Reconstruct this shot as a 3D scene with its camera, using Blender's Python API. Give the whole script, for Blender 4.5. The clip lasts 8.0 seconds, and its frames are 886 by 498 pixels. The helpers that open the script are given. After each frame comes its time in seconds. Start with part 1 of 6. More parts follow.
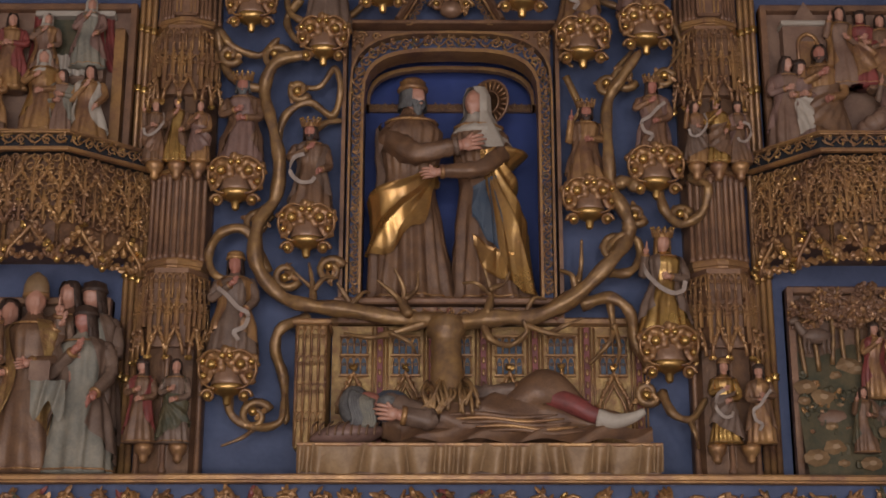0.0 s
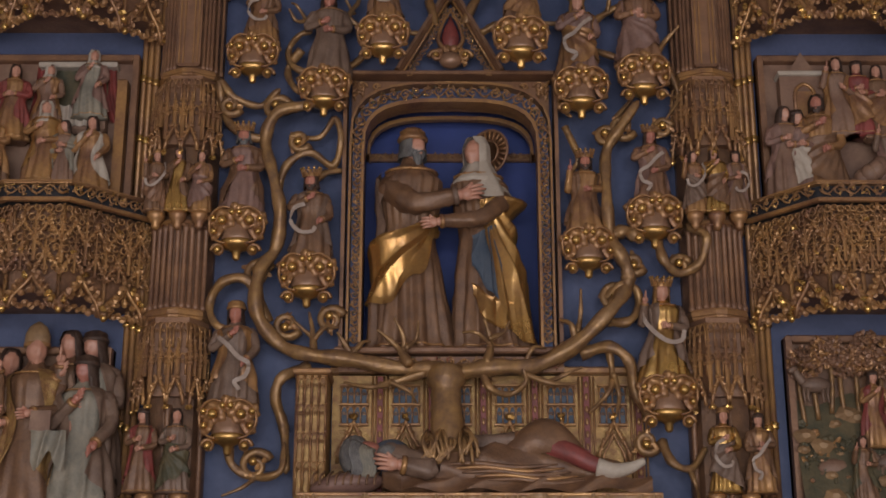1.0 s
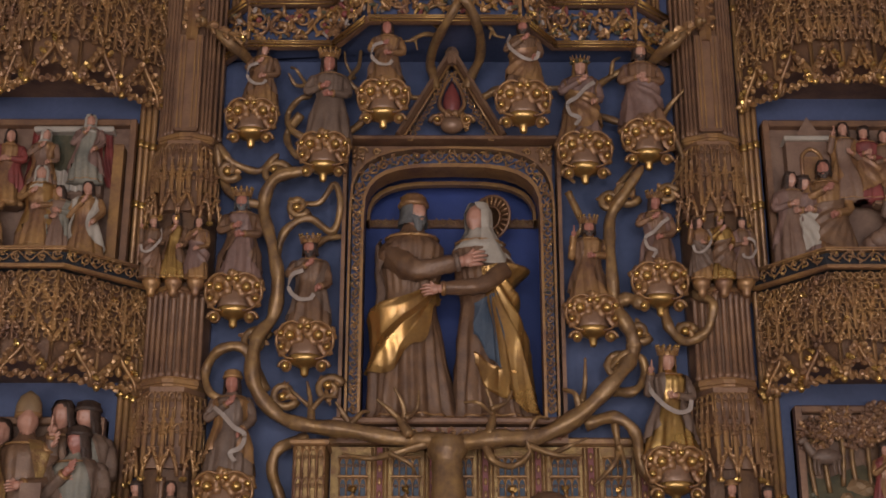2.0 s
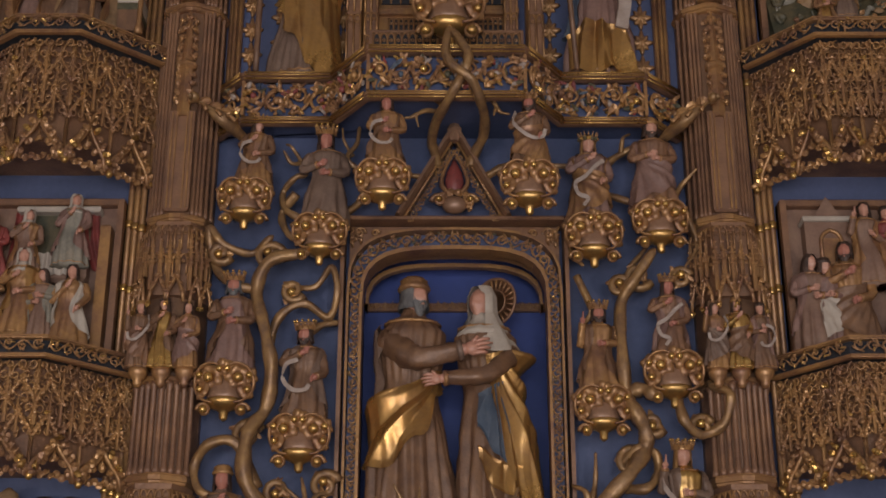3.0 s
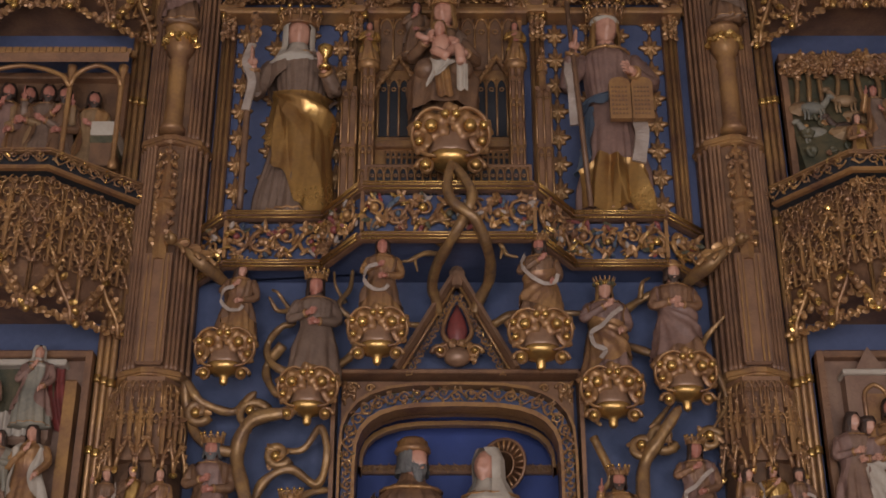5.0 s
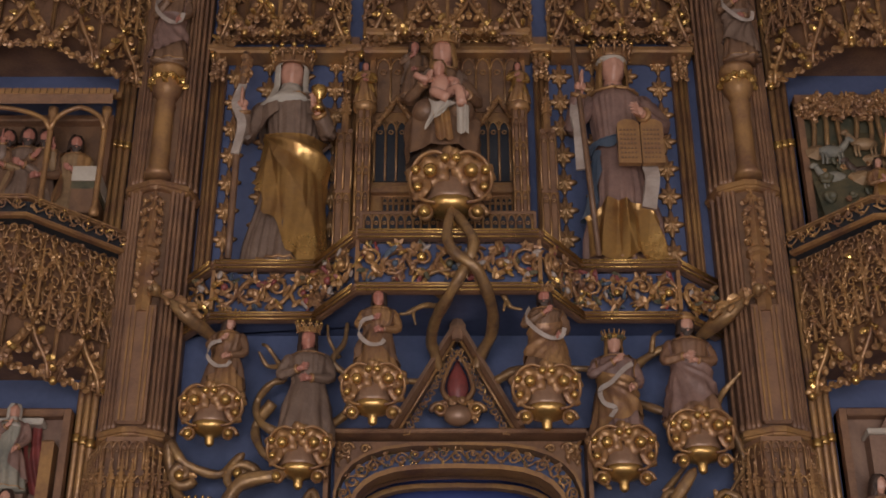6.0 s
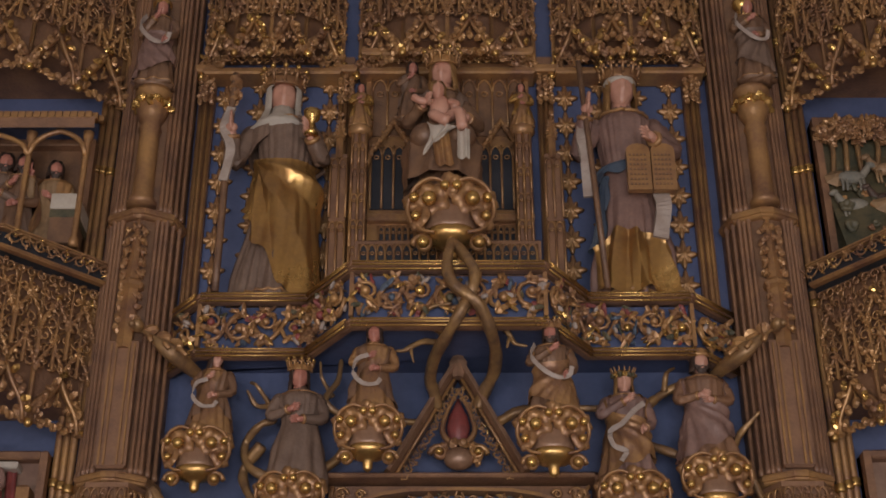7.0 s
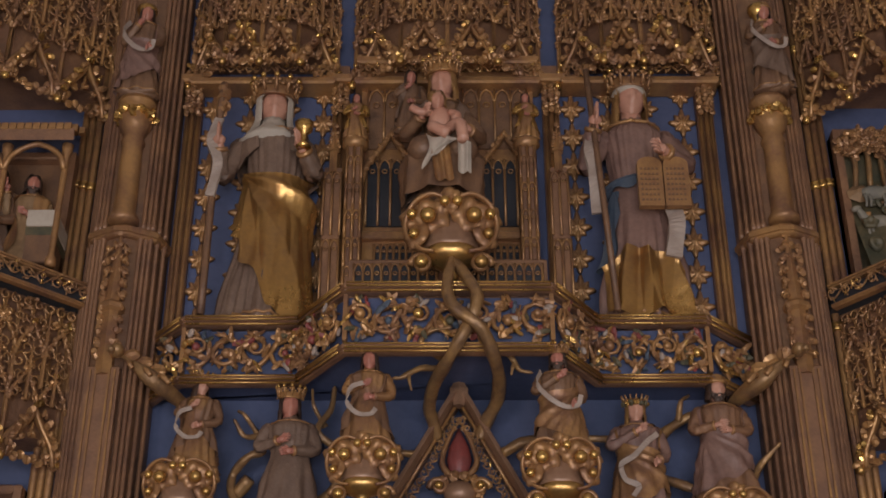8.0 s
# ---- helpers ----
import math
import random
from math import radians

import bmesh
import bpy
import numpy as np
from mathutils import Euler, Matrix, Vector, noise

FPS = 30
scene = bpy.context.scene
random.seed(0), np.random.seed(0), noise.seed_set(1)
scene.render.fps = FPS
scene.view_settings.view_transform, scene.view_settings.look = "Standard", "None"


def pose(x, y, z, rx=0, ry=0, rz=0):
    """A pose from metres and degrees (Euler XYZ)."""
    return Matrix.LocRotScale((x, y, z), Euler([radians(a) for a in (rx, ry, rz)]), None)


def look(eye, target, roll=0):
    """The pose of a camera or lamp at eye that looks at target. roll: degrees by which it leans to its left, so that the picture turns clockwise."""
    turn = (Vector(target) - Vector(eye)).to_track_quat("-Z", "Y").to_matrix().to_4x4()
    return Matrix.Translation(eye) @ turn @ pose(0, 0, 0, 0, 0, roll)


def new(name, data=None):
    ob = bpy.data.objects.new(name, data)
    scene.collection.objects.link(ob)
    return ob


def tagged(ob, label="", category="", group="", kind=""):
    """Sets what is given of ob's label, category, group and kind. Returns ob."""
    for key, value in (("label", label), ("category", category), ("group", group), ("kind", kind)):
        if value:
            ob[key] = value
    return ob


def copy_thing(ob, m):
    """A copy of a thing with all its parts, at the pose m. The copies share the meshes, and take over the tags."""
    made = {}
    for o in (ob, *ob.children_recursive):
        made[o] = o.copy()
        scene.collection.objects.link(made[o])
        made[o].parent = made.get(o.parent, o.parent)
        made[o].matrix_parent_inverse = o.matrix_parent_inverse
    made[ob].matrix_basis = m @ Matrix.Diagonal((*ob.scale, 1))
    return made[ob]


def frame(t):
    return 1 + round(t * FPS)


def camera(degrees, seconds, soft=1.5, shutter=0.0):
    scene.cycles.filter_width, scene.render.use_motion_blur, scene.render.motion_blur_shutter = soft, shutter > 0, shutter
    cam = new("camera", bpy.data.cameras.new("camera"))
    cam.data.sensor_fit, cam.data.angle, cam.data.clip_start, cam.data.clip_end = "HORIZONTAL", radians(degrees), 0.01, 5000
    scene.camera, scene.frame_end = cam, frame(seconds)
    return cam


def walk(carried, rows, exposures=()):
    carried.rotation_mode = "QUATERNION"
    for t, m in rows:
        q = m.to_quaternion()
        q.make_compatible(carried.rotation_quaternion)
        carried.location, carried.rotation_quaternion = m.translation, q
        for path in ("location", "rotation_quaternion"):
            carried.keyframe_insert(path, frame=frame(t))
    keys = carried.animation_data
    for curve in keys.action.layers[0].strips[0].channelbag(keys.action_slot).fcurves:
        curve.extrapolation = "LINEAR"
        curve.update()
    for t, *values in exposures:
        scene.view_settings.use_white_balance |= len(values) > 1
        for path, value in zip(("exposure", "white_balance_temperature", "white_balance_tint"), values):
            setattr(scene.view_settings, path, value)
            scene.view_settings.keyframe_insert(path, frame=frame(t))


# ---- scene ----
cam = camera(33.56, 8.0, soft=1.75)
ROWS = [
    (0.0, 0.020, -6.798, 1.600, 106.41, -0.07, -0.15),
    (0.5, 0.022, -6.815, 1.606, 107.15, -0.05, -0.13),
    (1.0, 0.022, -6.836, 1.621, 108.08, -0.01, -0.12),
    (1.5, 0.022, -6.804, 1.623, 109.39, -0.03, -0.12),
    (3.0, 0.021, -6.434, 1.922, 112.87, -0.08, -0.02),
    (3.5, 0.021, -6.311, 2.034, 114.08, -0.04, 0.00),
    (4.0, 0.020, -6.148, 2.110, 115.48, -0.02, 0.01),
    (4.5, 0.018, -6.024, 2.219, 116.54, -0.03, 0.04),
    (6.0, 0.018, -5.599, 2.518, 119.20, 0.02, 0.06),
    (6.5, 0.019, -5.467, 2.629, 119.62, 0.04, 0.07),
    (7.0, 0.018, -5.324, 2.730, 119.96, 0.06, 0.07),
    (7.5, 0.017, -5.166, 2.823, 120.38, 0.08, 0.07),
    (8.0, 0.018, -5.035, 2.925, 120.48, 0.07, 0.07),
]
walk(cam, [(t, pose(x, y, z, tilt, roll, turn)) for t, x, y, z, tilt, roll, turn in ROWS], [(0.0, -0.06), (3.0, 0.05), (5.0, 0.10), (8.0, 0.10)])

# ---- light: two lamps standing on the chapel floor and an added soft fill behind the viewer ----
world = bpy.data.worlds.new("world")
world.use_nodes = True
world.node_tree.nodes["Background"].inputs[0].default_value = (0.6, 0.7, 1.0, 1)
world.node_tree.nodes["Background"].inputs[1].default_value = 0.4
scene.world = world


def area_lamp(name, eye, target, size, power, colour):
    data = bpy.data.lights.new(name, "AREA")
    data.size, data.energy, data.color = size, power, colour
    lamp = new(name, data)
    lamp.matrix_world = look(eye, target)


area_lamp("lamp_one", (-3.4, -8.6, 1.0), (0.1, 0, 5.2), 0.6, 84, (1.0, 0.88, 0.77))
area_lamp("lamp_two", (3.7, -8.6, 1.0), (0.1, 0, 5.2), 0.6, 68, (1.0, 0.88, 0.77))
# invented unseen fill before the closed south wall, lifts the dark parts
area_lamp("soft_front_fill", (0.0, -10.8, 2.5), (0, 0, 4.4), 4.8, 640, (0.87, 0.925, 1.0))


# ---- materials ----
def material(name, colour, rough=0.5, metal=0.0, second=None, scale=9.0, fine=90.0, bump=0.25, mix=0.5, spread=0.2):
    m = bpy.data.materials.new(name)
    m.use_nodes = True
    n, l = m.node_tree.nodes, m.node_tree.links
    b = n["Principled BSDF"]
    co = n.new("ShaderNodeTexCoord")
    big, small = n.new("ShaderNodeTexNoise"), n.new("ShaderNodeTexNoise")
    big.inputs["Scale"].default_value, small.inputs["Scale"].default_value = scale, fine
    big.inputs["Detail"].default_value, small.inputs["Detail"].default_value = 6, 4
    for t in (big, small):
        l.new(co.outputs["Object"], t.inputs["Vector"])
    ramp = n.new("ShaderNodeValToRGB")
    ramp.color_ramp.elements[0].position, ramp.color_ramp.elements[1].position = max(0, mix - spread), min(1, mix + spread)
    second = second or tuple(c * 0.6 for c in colour)
    ramp.color_ramp.elements[0].color = (*second, 1)
    ramp.color_ramp.elements[1].color = (*colour, 1)
    add = n.new("ShaderNodeMath")
    add.operation = "MULTIPLY_ADD"
    l.new(small.outputs["Fac"], add.inputs[0])
    add.inputs[1].default_value = 0.35
    l.new(big.outputs["Fac"], add.inputs[2])
    sub = n.new("ShaderNodeMath")
    sub.operation = "SUBTRACT"
    l.new(add.outputs[0], sub.inputs[0])
    sub.inputs[1].default_value = 0.175
    l.new(sub.outputs[0], ramp.inputs["Fac"])
    l.new(ramp.outputs["Color"], b.inputs["Base Color"])
    rr = n.new("ShaderNodeMapRange")
    rr.inputs["To Min"].default_value, rr.inputs["To Max"].default_value = min(1, rough + 0.18), max(0.05, rough - 0.12)
    l.new(sub.outputs[0], rr.inputs["Value"])
    l.new(rr.outputs[0], b.inputs["Roughness"])
    b.inputs["Metallic"].default_value = metal
    bp = n.new("ShaderNodeBump")
    bp.inputs["Strength"].default_value, bp.inputs["Distance"].default_value = bump, 0.006
    l.new(small.outputs["Fac"], bp.inputs["Height"])
    l.new(bp.outputs["Normal"], b.inputs["Normal"])
    return m


GOLD = material("old_gold", (0.42, 0.215, 0.082), 0.36, 0.42, (0.19, 0.088, 0.055), 7, 60, 0.3, 0.47)
BRIGHT = material("bright_gold", (0.60, 0.35, 0.11), 0.26, 0.85, (0.28, 0.14, 0.06), 5, 40, 0.2, 0.4)
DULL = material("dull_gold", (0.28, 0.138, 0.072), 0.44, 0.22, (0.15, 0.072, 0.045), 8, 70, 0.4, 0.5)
BARK = material("gilded_bark", (0.35, 0.19, 0.075), 0.40, 0.4, (0.17, 0.09, 0.05), 16, 45, 0.6, 0.5)
BLUE = material("azurite_blue", (0.075, 0.088, 0.17), 0.6, 0.0, (0.045, 0.055, 0.11), 3, 40, 0.15, 0.48)
SKY = material("niche_blue", (0.032, 0.05, 0.20), 0.55, 0.0, (0.022, 0.036, 0.14), 2, 30, 0.1)
# near-black colour standing in for shade in reveals and behind openwork
DARK = material("recess_shade", (0.03, 0.026, 0.03), 0.8, 0.0, (0.015, 0.014, 0.018), 6, 50)
BROWN = material("brown_brocade", (0.21, 0.105, 0.055), 0.45, 0.18, (0.12, 0.06, 0.038), 14, 80, 0.4, 0.47)
GREYB = material("grey_brown_cloth", (0.205, 0.125, 0.088), 0.52, 0.1, (0.12, 0.068, 0.048), 12, 90, 0.35)
MAUVE = material("mauve_cloth", (0.255, 0.14, 0.11), 0.5, 0.05, (0.15, 0.078, 0.062), 10, 70)
STEEL = material("slate_blue_cloth", (0.075, 0.085, 0.11), 0.55, 0.05, (0.04, 0.055, 0.085), 10, 70)
GREEN = material("dark_green_paint", (0.12, 0.085, 0.042), 0.55, 0.0, (0.045, 0.042, 0.024), 14, 70, 0.4)
RED = material("worn_red_paint", (0.26, 0.05, 0.042), 0.5, 0.0, (0.14, 0.035, 0.03), 10, 70)
SKIN = material("painted_flesh", (0.50, 0.255, 0.18), 0.40, 0.0, (0.42, 0.18, 0.12), 12, 60, 0.08)
RUDDY = material("ruddy_flesh", (0.42, 0.165, 0.115), 0.40, 0.0, (0.32, 0.11, 0.08), 12, 60, 0.08)
HAIR = material("brown_hair", (0.085, 0.045, 0.03), 0.5, 0.1, (0.045, 0.025, 0.02), 20, 120, 0.8)
BLOND = material("gilded_hair", (0.42, 0.22, 0.08), 0.45, 0.3, (0.25, 0.12, 0.05), 20, 120, 0.8)
GREY = material("grey_beard", (0.17, 0.15, 0.14), 0.55, 0.0, (0.08, 0.07, 0.07), 25, 120, 0.9)
WHITE = material("white_linen", (0.46, 0.375, 0.31), 0.6, 0.0, (0.36, 0.28, 0.225), 8, 70, 0.2)
GILT = material("gilded_cloth", (0.50, 0.27, 0.085), 0.28, 0.75, (0.32, 0.165, 0.07), 5, 50, 0.12, 0.45, 0.16)
PALE = material("pale_grey_cloth", (0.27, 0.22, 0.165), 0.6, 0.0, (0.15, 0.13, 0.105), 9, 70, 0.25)
TAN = material("tawny_cloth", (0.34, 0.20, 0.10), 0.5, 0.15, (0.20, 0.11, 0.055), 9, 70, 0.3)
FOIL = material("stamped_gold", (0.42, 0.25, 0.09), 0.45, 0.45, (0.22, 0.10, 0.05), 26, 110, 0.7, 0.47)
STONE = material("chapel_stone", (0.66, 0.60, 0.53), 0.85, 0.0, (0.54, 0.49, 0.43), 1.5, 30)
PINK = material("pale_pink_paint", (0.25, 0.14, 0.092), 0.55, 0.0, (0.15, 0.075, 0.05), 8, 70)
FLAGS = material("floor_stone", (0.22, 0.19, 0.16), 0.7, 0.0, (0.15, 0.13, 0.11), 2.0, 30)
ROSE = material("rose_brown_gilding", (0.30, 0.165, 0.10), 0.36, 0.30, (0.20, 0.10, 0.06), 9, 60, 0.15, 0.45)
PARCHMENT = material("painted_scroll", (0.37, 0.28, 0.235), 0.6, 0.0, (0.27, 0.19, 0.155), 14, 80, 0.15)
MATS = [ROSE, PARCHMENT, FLAGS, GILT, PALE, TAN, FOIL, GOLD, BRIGHT, DULL, BARK, BLUE, SKY, DARK, BROWN, GREYB, MAUVE, STEEL, GREEN, RED, SKIN, RUDDY, HAIR, BLOND, GREY, WHITE, STONE, PINK]


# ---- mesh helpers ----
class Shape:
    """A mesh under construction; every piece is added with its material."""

    def __init__(self):
        self.v, self.f, self.m, self.s = [], [], [], []

    def add(self, verts, faces, mat, smooth=True):
        k = len(self.v)
        self.v += [tuple(p) for p in verts]
        self.f += [tuple(i + k for i in q) for q in faces]
        i = MATS.index(mat)
        self.m += [i] * len(faces)
        self.s += [smooth] * len(faces)
        return self

    def box(self, x0, x1, y0, y1, z0, z1, mat, c=0.0):
        c = min(c, (x1 - x0) * 0.4, (y1 - y0) * 0.4, (z1 - z0) * 0.4)
        if c <= 0:
            v = [(x, y, z) for x in (x0, x1) for y in (y0, y1) for z in (z0, z1)]
            return self.add(v, [(0, 1, 3, 2), (4, 6, 7, 5), (0, 4, 5, 1), (2, 3, 7, 6), (0, 2, 6, 4), (1, 5, 7, 3)], mat, False)
        rings = []
        for z, i in ((z0, c), (z0 + c, 0), (z1 - c, 0), (z1, c)):
            rings.append([(x0 + i, y0 + i, z), (x1 - i, y0 + i, z), (x1 - i, y1 - i, z), (x0 + i, y1 - i, z)])
        return self.rings(rings, mat, True, True, False)

    def rings(self, rings, mat, closed=True, caps=True, smooth=True):
        n = len(rings[0])
        v = [p for r in rings for p in r]
        f = []
        for a in range(len(rings) - 1):
            for b in range(n if closed else n - 1):
                c = (b + 1) % n
                f.append((a * n + b, a * n + c, (a + 1) * n + c, (a + 1) * n + b))
        if caps and closed:
            f += [tuple(range(n - 1, -1, -1)), tuple(range((len(rings) - 1) * n, len(rings) * n))]
        return self.add(v, f, mat, smooth)

    def lathe(self, profile, at, mat, seg=12, sy=1.0, warp=None, smooth=True):
        rings = []
        for r, z in profile:
            ring = []
            for k in range(seg):
                a = 2 * math.pi * k / seg
                q = r * (warp(a, z) if warp else 1)
                ring.append((at[0] + q * math.sin(a), at[1] - q * sy * math.cos(a), at[2] + z))
            rings.append(ring)
        return self.rings(rings, mat, True, True, smooth)

    def ball(self, c, r, mat, seg=10, rows=6, rot=None):
        if not isinstance(r, tuple):
            r = (r, r, r)
        rings = []
        lobes = 0.0
        if seg <= 7 and mat in (GOLD, BRIGHT, DULL, GREEN, RED, STEEL):
            # small ornaments are lobed leaves, each turned its own way
            lobes, ph = 0.5, 57.0 * c[0] + 91.0 * c[2]
            r = (r[0] * 1.25, r[1] * 0.9, r[2] * 1.0)
            twist = Euler((math.sin(ph * 1.3) * 0.7, ph * 2.1, math.sin(ph * 0.7) * 0.6)).to_matrix()
            rot = rot @ twist if rot else twist
            seg, rows = 9, 5
        for j in range(rows + 1):
            b = math.pi * (0.02 + 0.96 * j / rows)
            ring = []
            for k in range(seg):
                a = 2 * math.pi * k / seg
                q = 1 + lobes * math.cos(3 * a + 1.0) * math.sin(b) ** 2 if lobes else 1
                p = q * Vector((r[0] * math.sin(b) * math.sin(a), -r[1] * math.sin(b) * math.cos(a), -r[2] * math.cos(b)))
                ring.append(Vector(c) + (rot @ p if rot else p))
            rings.append(ring)
        return self.rings(rings, mat, True, True, not lobes)

    def tube(self, path, radii, mat, seg=8, groove=0.0, flat=1.0):
        path = [Vector(p) for p in path]
        n = len(path)
        up, rings = Vector((0, -1, 0)), []
        for i, p in enumerate(path):
            d = (path[min(i + 1, n - 1)] - path[max(i - 1, 0)]).normalized()
            side = d.cross(up)
            if side.length < 1e-4:
                side = d.cross(Vector((1, 0, 0)))
            side.normalize()
            u = side.cross(d).normalized()
            r = radii[i] if isinstance(radii, (list, tuple)) else radii
            ring = []
            for k in range(seg):
                a = 2 * math.pi * k / seg
                q = r * (1 + groove * math.cos(a * 4 + i * 0.35))
                ring.append(p + side * (q * math.cos(a)) + u * (q * flat * math.sin(a)))
            rings.append(ring)
        return self.rings(rings, mat)

    def prism(self, outline, y0, y1, mat):
        n = len(outline)
        v = [(x, y0, z) for x, z in outline] + [(x, y1, z) for x, z in outline]
        f = [tuple(range(n)), tuple(range(2 * n - 1, n - 1, -1))] + [(k, k + n, (k + 1) % n + n, (k + 1) % n) for k in range(n)]
        return self.add(v, f, mat, False)

    def sheet(self, point, nu, nv, mat):
        v = [point(i / nu, j / nv) for j in range(nv + 1) for i in range(nu + 1)]
        f = [(j * (nu + 1) + i, j * (nu + 1) + i + 1, (j + 1) * (nu + 1) + i + 1, (j + 1) * (nu + 1) + i) for j in range(nv) for i in range(nu)]
        return self.add(v, f, mat)

    def ribbon(self, path, width, mat, thick=0.006, across=(0, 0, 1)):
        path = smooth_path(path, 6)
        n, rings = len(path), []
        for i, p in enumerate(path):
            d = (path[min(i + 1, n - 1)] - path[max(i - 1, 0)]).normalized()
            w = (Vector(across) - d * d.dot(Vector(across))).normalized()
            w = (w + Vector((0, -0.35 * math.sin(i * 0.5), 0))).normalized() * width / 2
            t = d.cross(w).normalized() * thick / 2
            rings.append([p - w - t, p + w - t, p + w + t, p - w + t])
        return self.rings(rings, mat, True, True, False)

    def mesh(self, name):
        used = sorted(set(self.m))
        me = bpy.data.meshes.new(name)
        me.from_pydata(self.v, [], self.f)
        for i in used:
            me.materials.append(MATS[i])
        slot = {m: k for k, m in enumerate(used)}
        me.polygons.foreach_set("material_index", [slot[i] for i in self.m])
        me.polygons.foreach_set("use_smooth", self.s)
        me.update()
        b = bmesh.new()
        b.from_mesh(me)
        bmesh.ops.recalc_face_normals(b, faces=b.faces)
        b.to_mesh(me)
        b.free()
        return me


def smooth_path(points, steps=6):
    """Catmull-Rom through the points."""
    p = [Vector(q) for q in points]
    p = [p[0] * 2 - p[1]] + p + [p[-1] * 2 - p[-2]]
    out = []
    for i in range(1, len(p) - 2):
        for k in range(steps):
            t = k / steps
            out.append(0.5 * (2 * p[i] + (p[i + 1] - p[i - 1]) * t + (2 * p[i - 1] - 5 * p[i] + 4 * p[i + 1] - p[i + 2]) * t * t
                              + (3 * p[i] - p[i - 1] - 3 * p[i + 1] + p[i + 2]) * t ** 3))
    return out + [p[-2]]


def part(name, shape, parent, label=""):
    ob = new(name, shape if isinstance(shape, bpy.types.Mesh) else shape.mesh(name))
    ob.parent = parent
    return tagged(ob, label)


def thing(name, label, category, at=(0, 0, 0), group="", kind="", shape=None):
    ob = new(name, shape.mesh(name) if shape else None)
    ob.location = at
    return tagged(ob, label, category, group, kind)


def lerp(t, table):
    """The value at t in rows of (t, value)."""
    for (a, x), (b, y) in zip(table, table[1:]):
        if t <= b:
            s = min(1, max(0, (t - a) / (b - a)))
            s = s * s * (3 - 2 * s)
            return x + (y - x) * s
    return table[-1][1]


def ridge(a):
    """A wave with soft valleys and sharp crests, from -1 to 1."""
    return 1 - 2 * abs(math.sin(a / 2)) ** 0.75


# ---- ornament generators; each draws on a strip through mp(u, v, d): along, up, outward ----
def scrollwork(s, mp, length, height, seed, mat=None, extra=None, tint=0.0, leaves=6, pitch=0.95):
    """A running vine with curls, leaves and buds."""
    rng = random.Random(seed)
    mat = mat or GOLD
    step = height * pitch
    n = max(1, round(length / step))
    step = length / n
    for k in range(n):
        u0, up = k * step, (1 if k % 2 else -1)
        wave = [mp(u0 + step * t / 6, height * (0.5 + 0.33 * up * math.sin(math.pi * t / 6)), 0.03) for t in range(7)]
        s.tube(wave, height * 0.055, mat, 6)
        cu, cv, turns = u0 + step * (0.5 + rng.uniform(-0.06, 0.06)), height * (0.5 - 0.08 * up), rng.uniform(1.1, 1.5)
        curl = []
        for t in range(13):
            a = up * (math.pi / 2 + 2 * math.pi * turns * t / 12)
            r = height * 0.36 * (1 - t / 15)
            curl.append(mp(cu + r * math.cos(a), cv + r * math.sin(a) * 0.95, 0.03 + 0.012 * t / 12))
        s.tube(curl, [height * (0.06 - 0.028 * t / 12) for t in range(13)], mat, 6)
        pick = mat
        if extra and rng.random() < tint:
            pick = rng.choice(extra)
        s.ball(mp(cu, cv, 0.045), height * rng.uniform(0.07, 0.12), pick, 8, 5)
        for _ in range(leaves):
            a = rng.uniform(0, 6.28)
            leaf = mp(min(length, max(0, cu + step * rng.uniform(0.15, 0.48) * math.cos(a))), min(height * 0.93, max(height * 0.07, height * (0.5 + 0.40 * math.sin(a)))), rng.uniform(0.02, 0.055))
            pick = rng.choice(extra) if extra and rng.random() < tint else mat
            rot = Euler((rng.uniform(-0.6, 0.6), rng.uniform(0, 3), rng.uniform(-0.6, 0.6))).to_matrix()
            s.ball(leaf, (height * rng.uniform(0.09, 0.15), height * 0.05, height * rng.uniform(0.045, 0.07)), pick, 7, 4, rot)
    return s


def arch_path(mp, u0, u1, v0, v1, d, ogee=False, n=9):
    """A pointed or ogee arch from (u0, v0) over the apex at v1 to (u1, v0)."""
    out = []
    for i in range(2 * n + 1):
        t = i / n - 1
        k = abs(t)
        v = v0 + (v1 - v0) * ((1 - k ** 2) ** 0.5 * 0.62 + 0.38 * (1 - k) ** (0.5 if not ogee else 3) if k < 1 else 0)
        out.append(mp(u0 + (u1 - u0) * (t + 1) / 2, v, d))
    return out


def pinnacle(s, base, h, r, mat, crockets=4):
    x, y, z = base
    s.lathe([(r, 0), (r, h * 0.42), (r * 1.5, h * 0.44), (r * 1.5, h * 0.47), (r * 0.95, h * 0.5), (r * 0.22, h * 0.95), (r * 0.1, h)], base, mat, 6, smooth=False)
    for k in range(crockets):
        zz, rr = h * (0.54 + 0.09 * k), r * (1.1 - 0.2 * k)
        for a in (-1, 1):
            s.ball((x + a * rr, y - rr * 0.4, z + zz), r * 0.42, mat, 6, 4)
    s.ball((x, y, z + h), r * 0.6, mat, 6, 4)


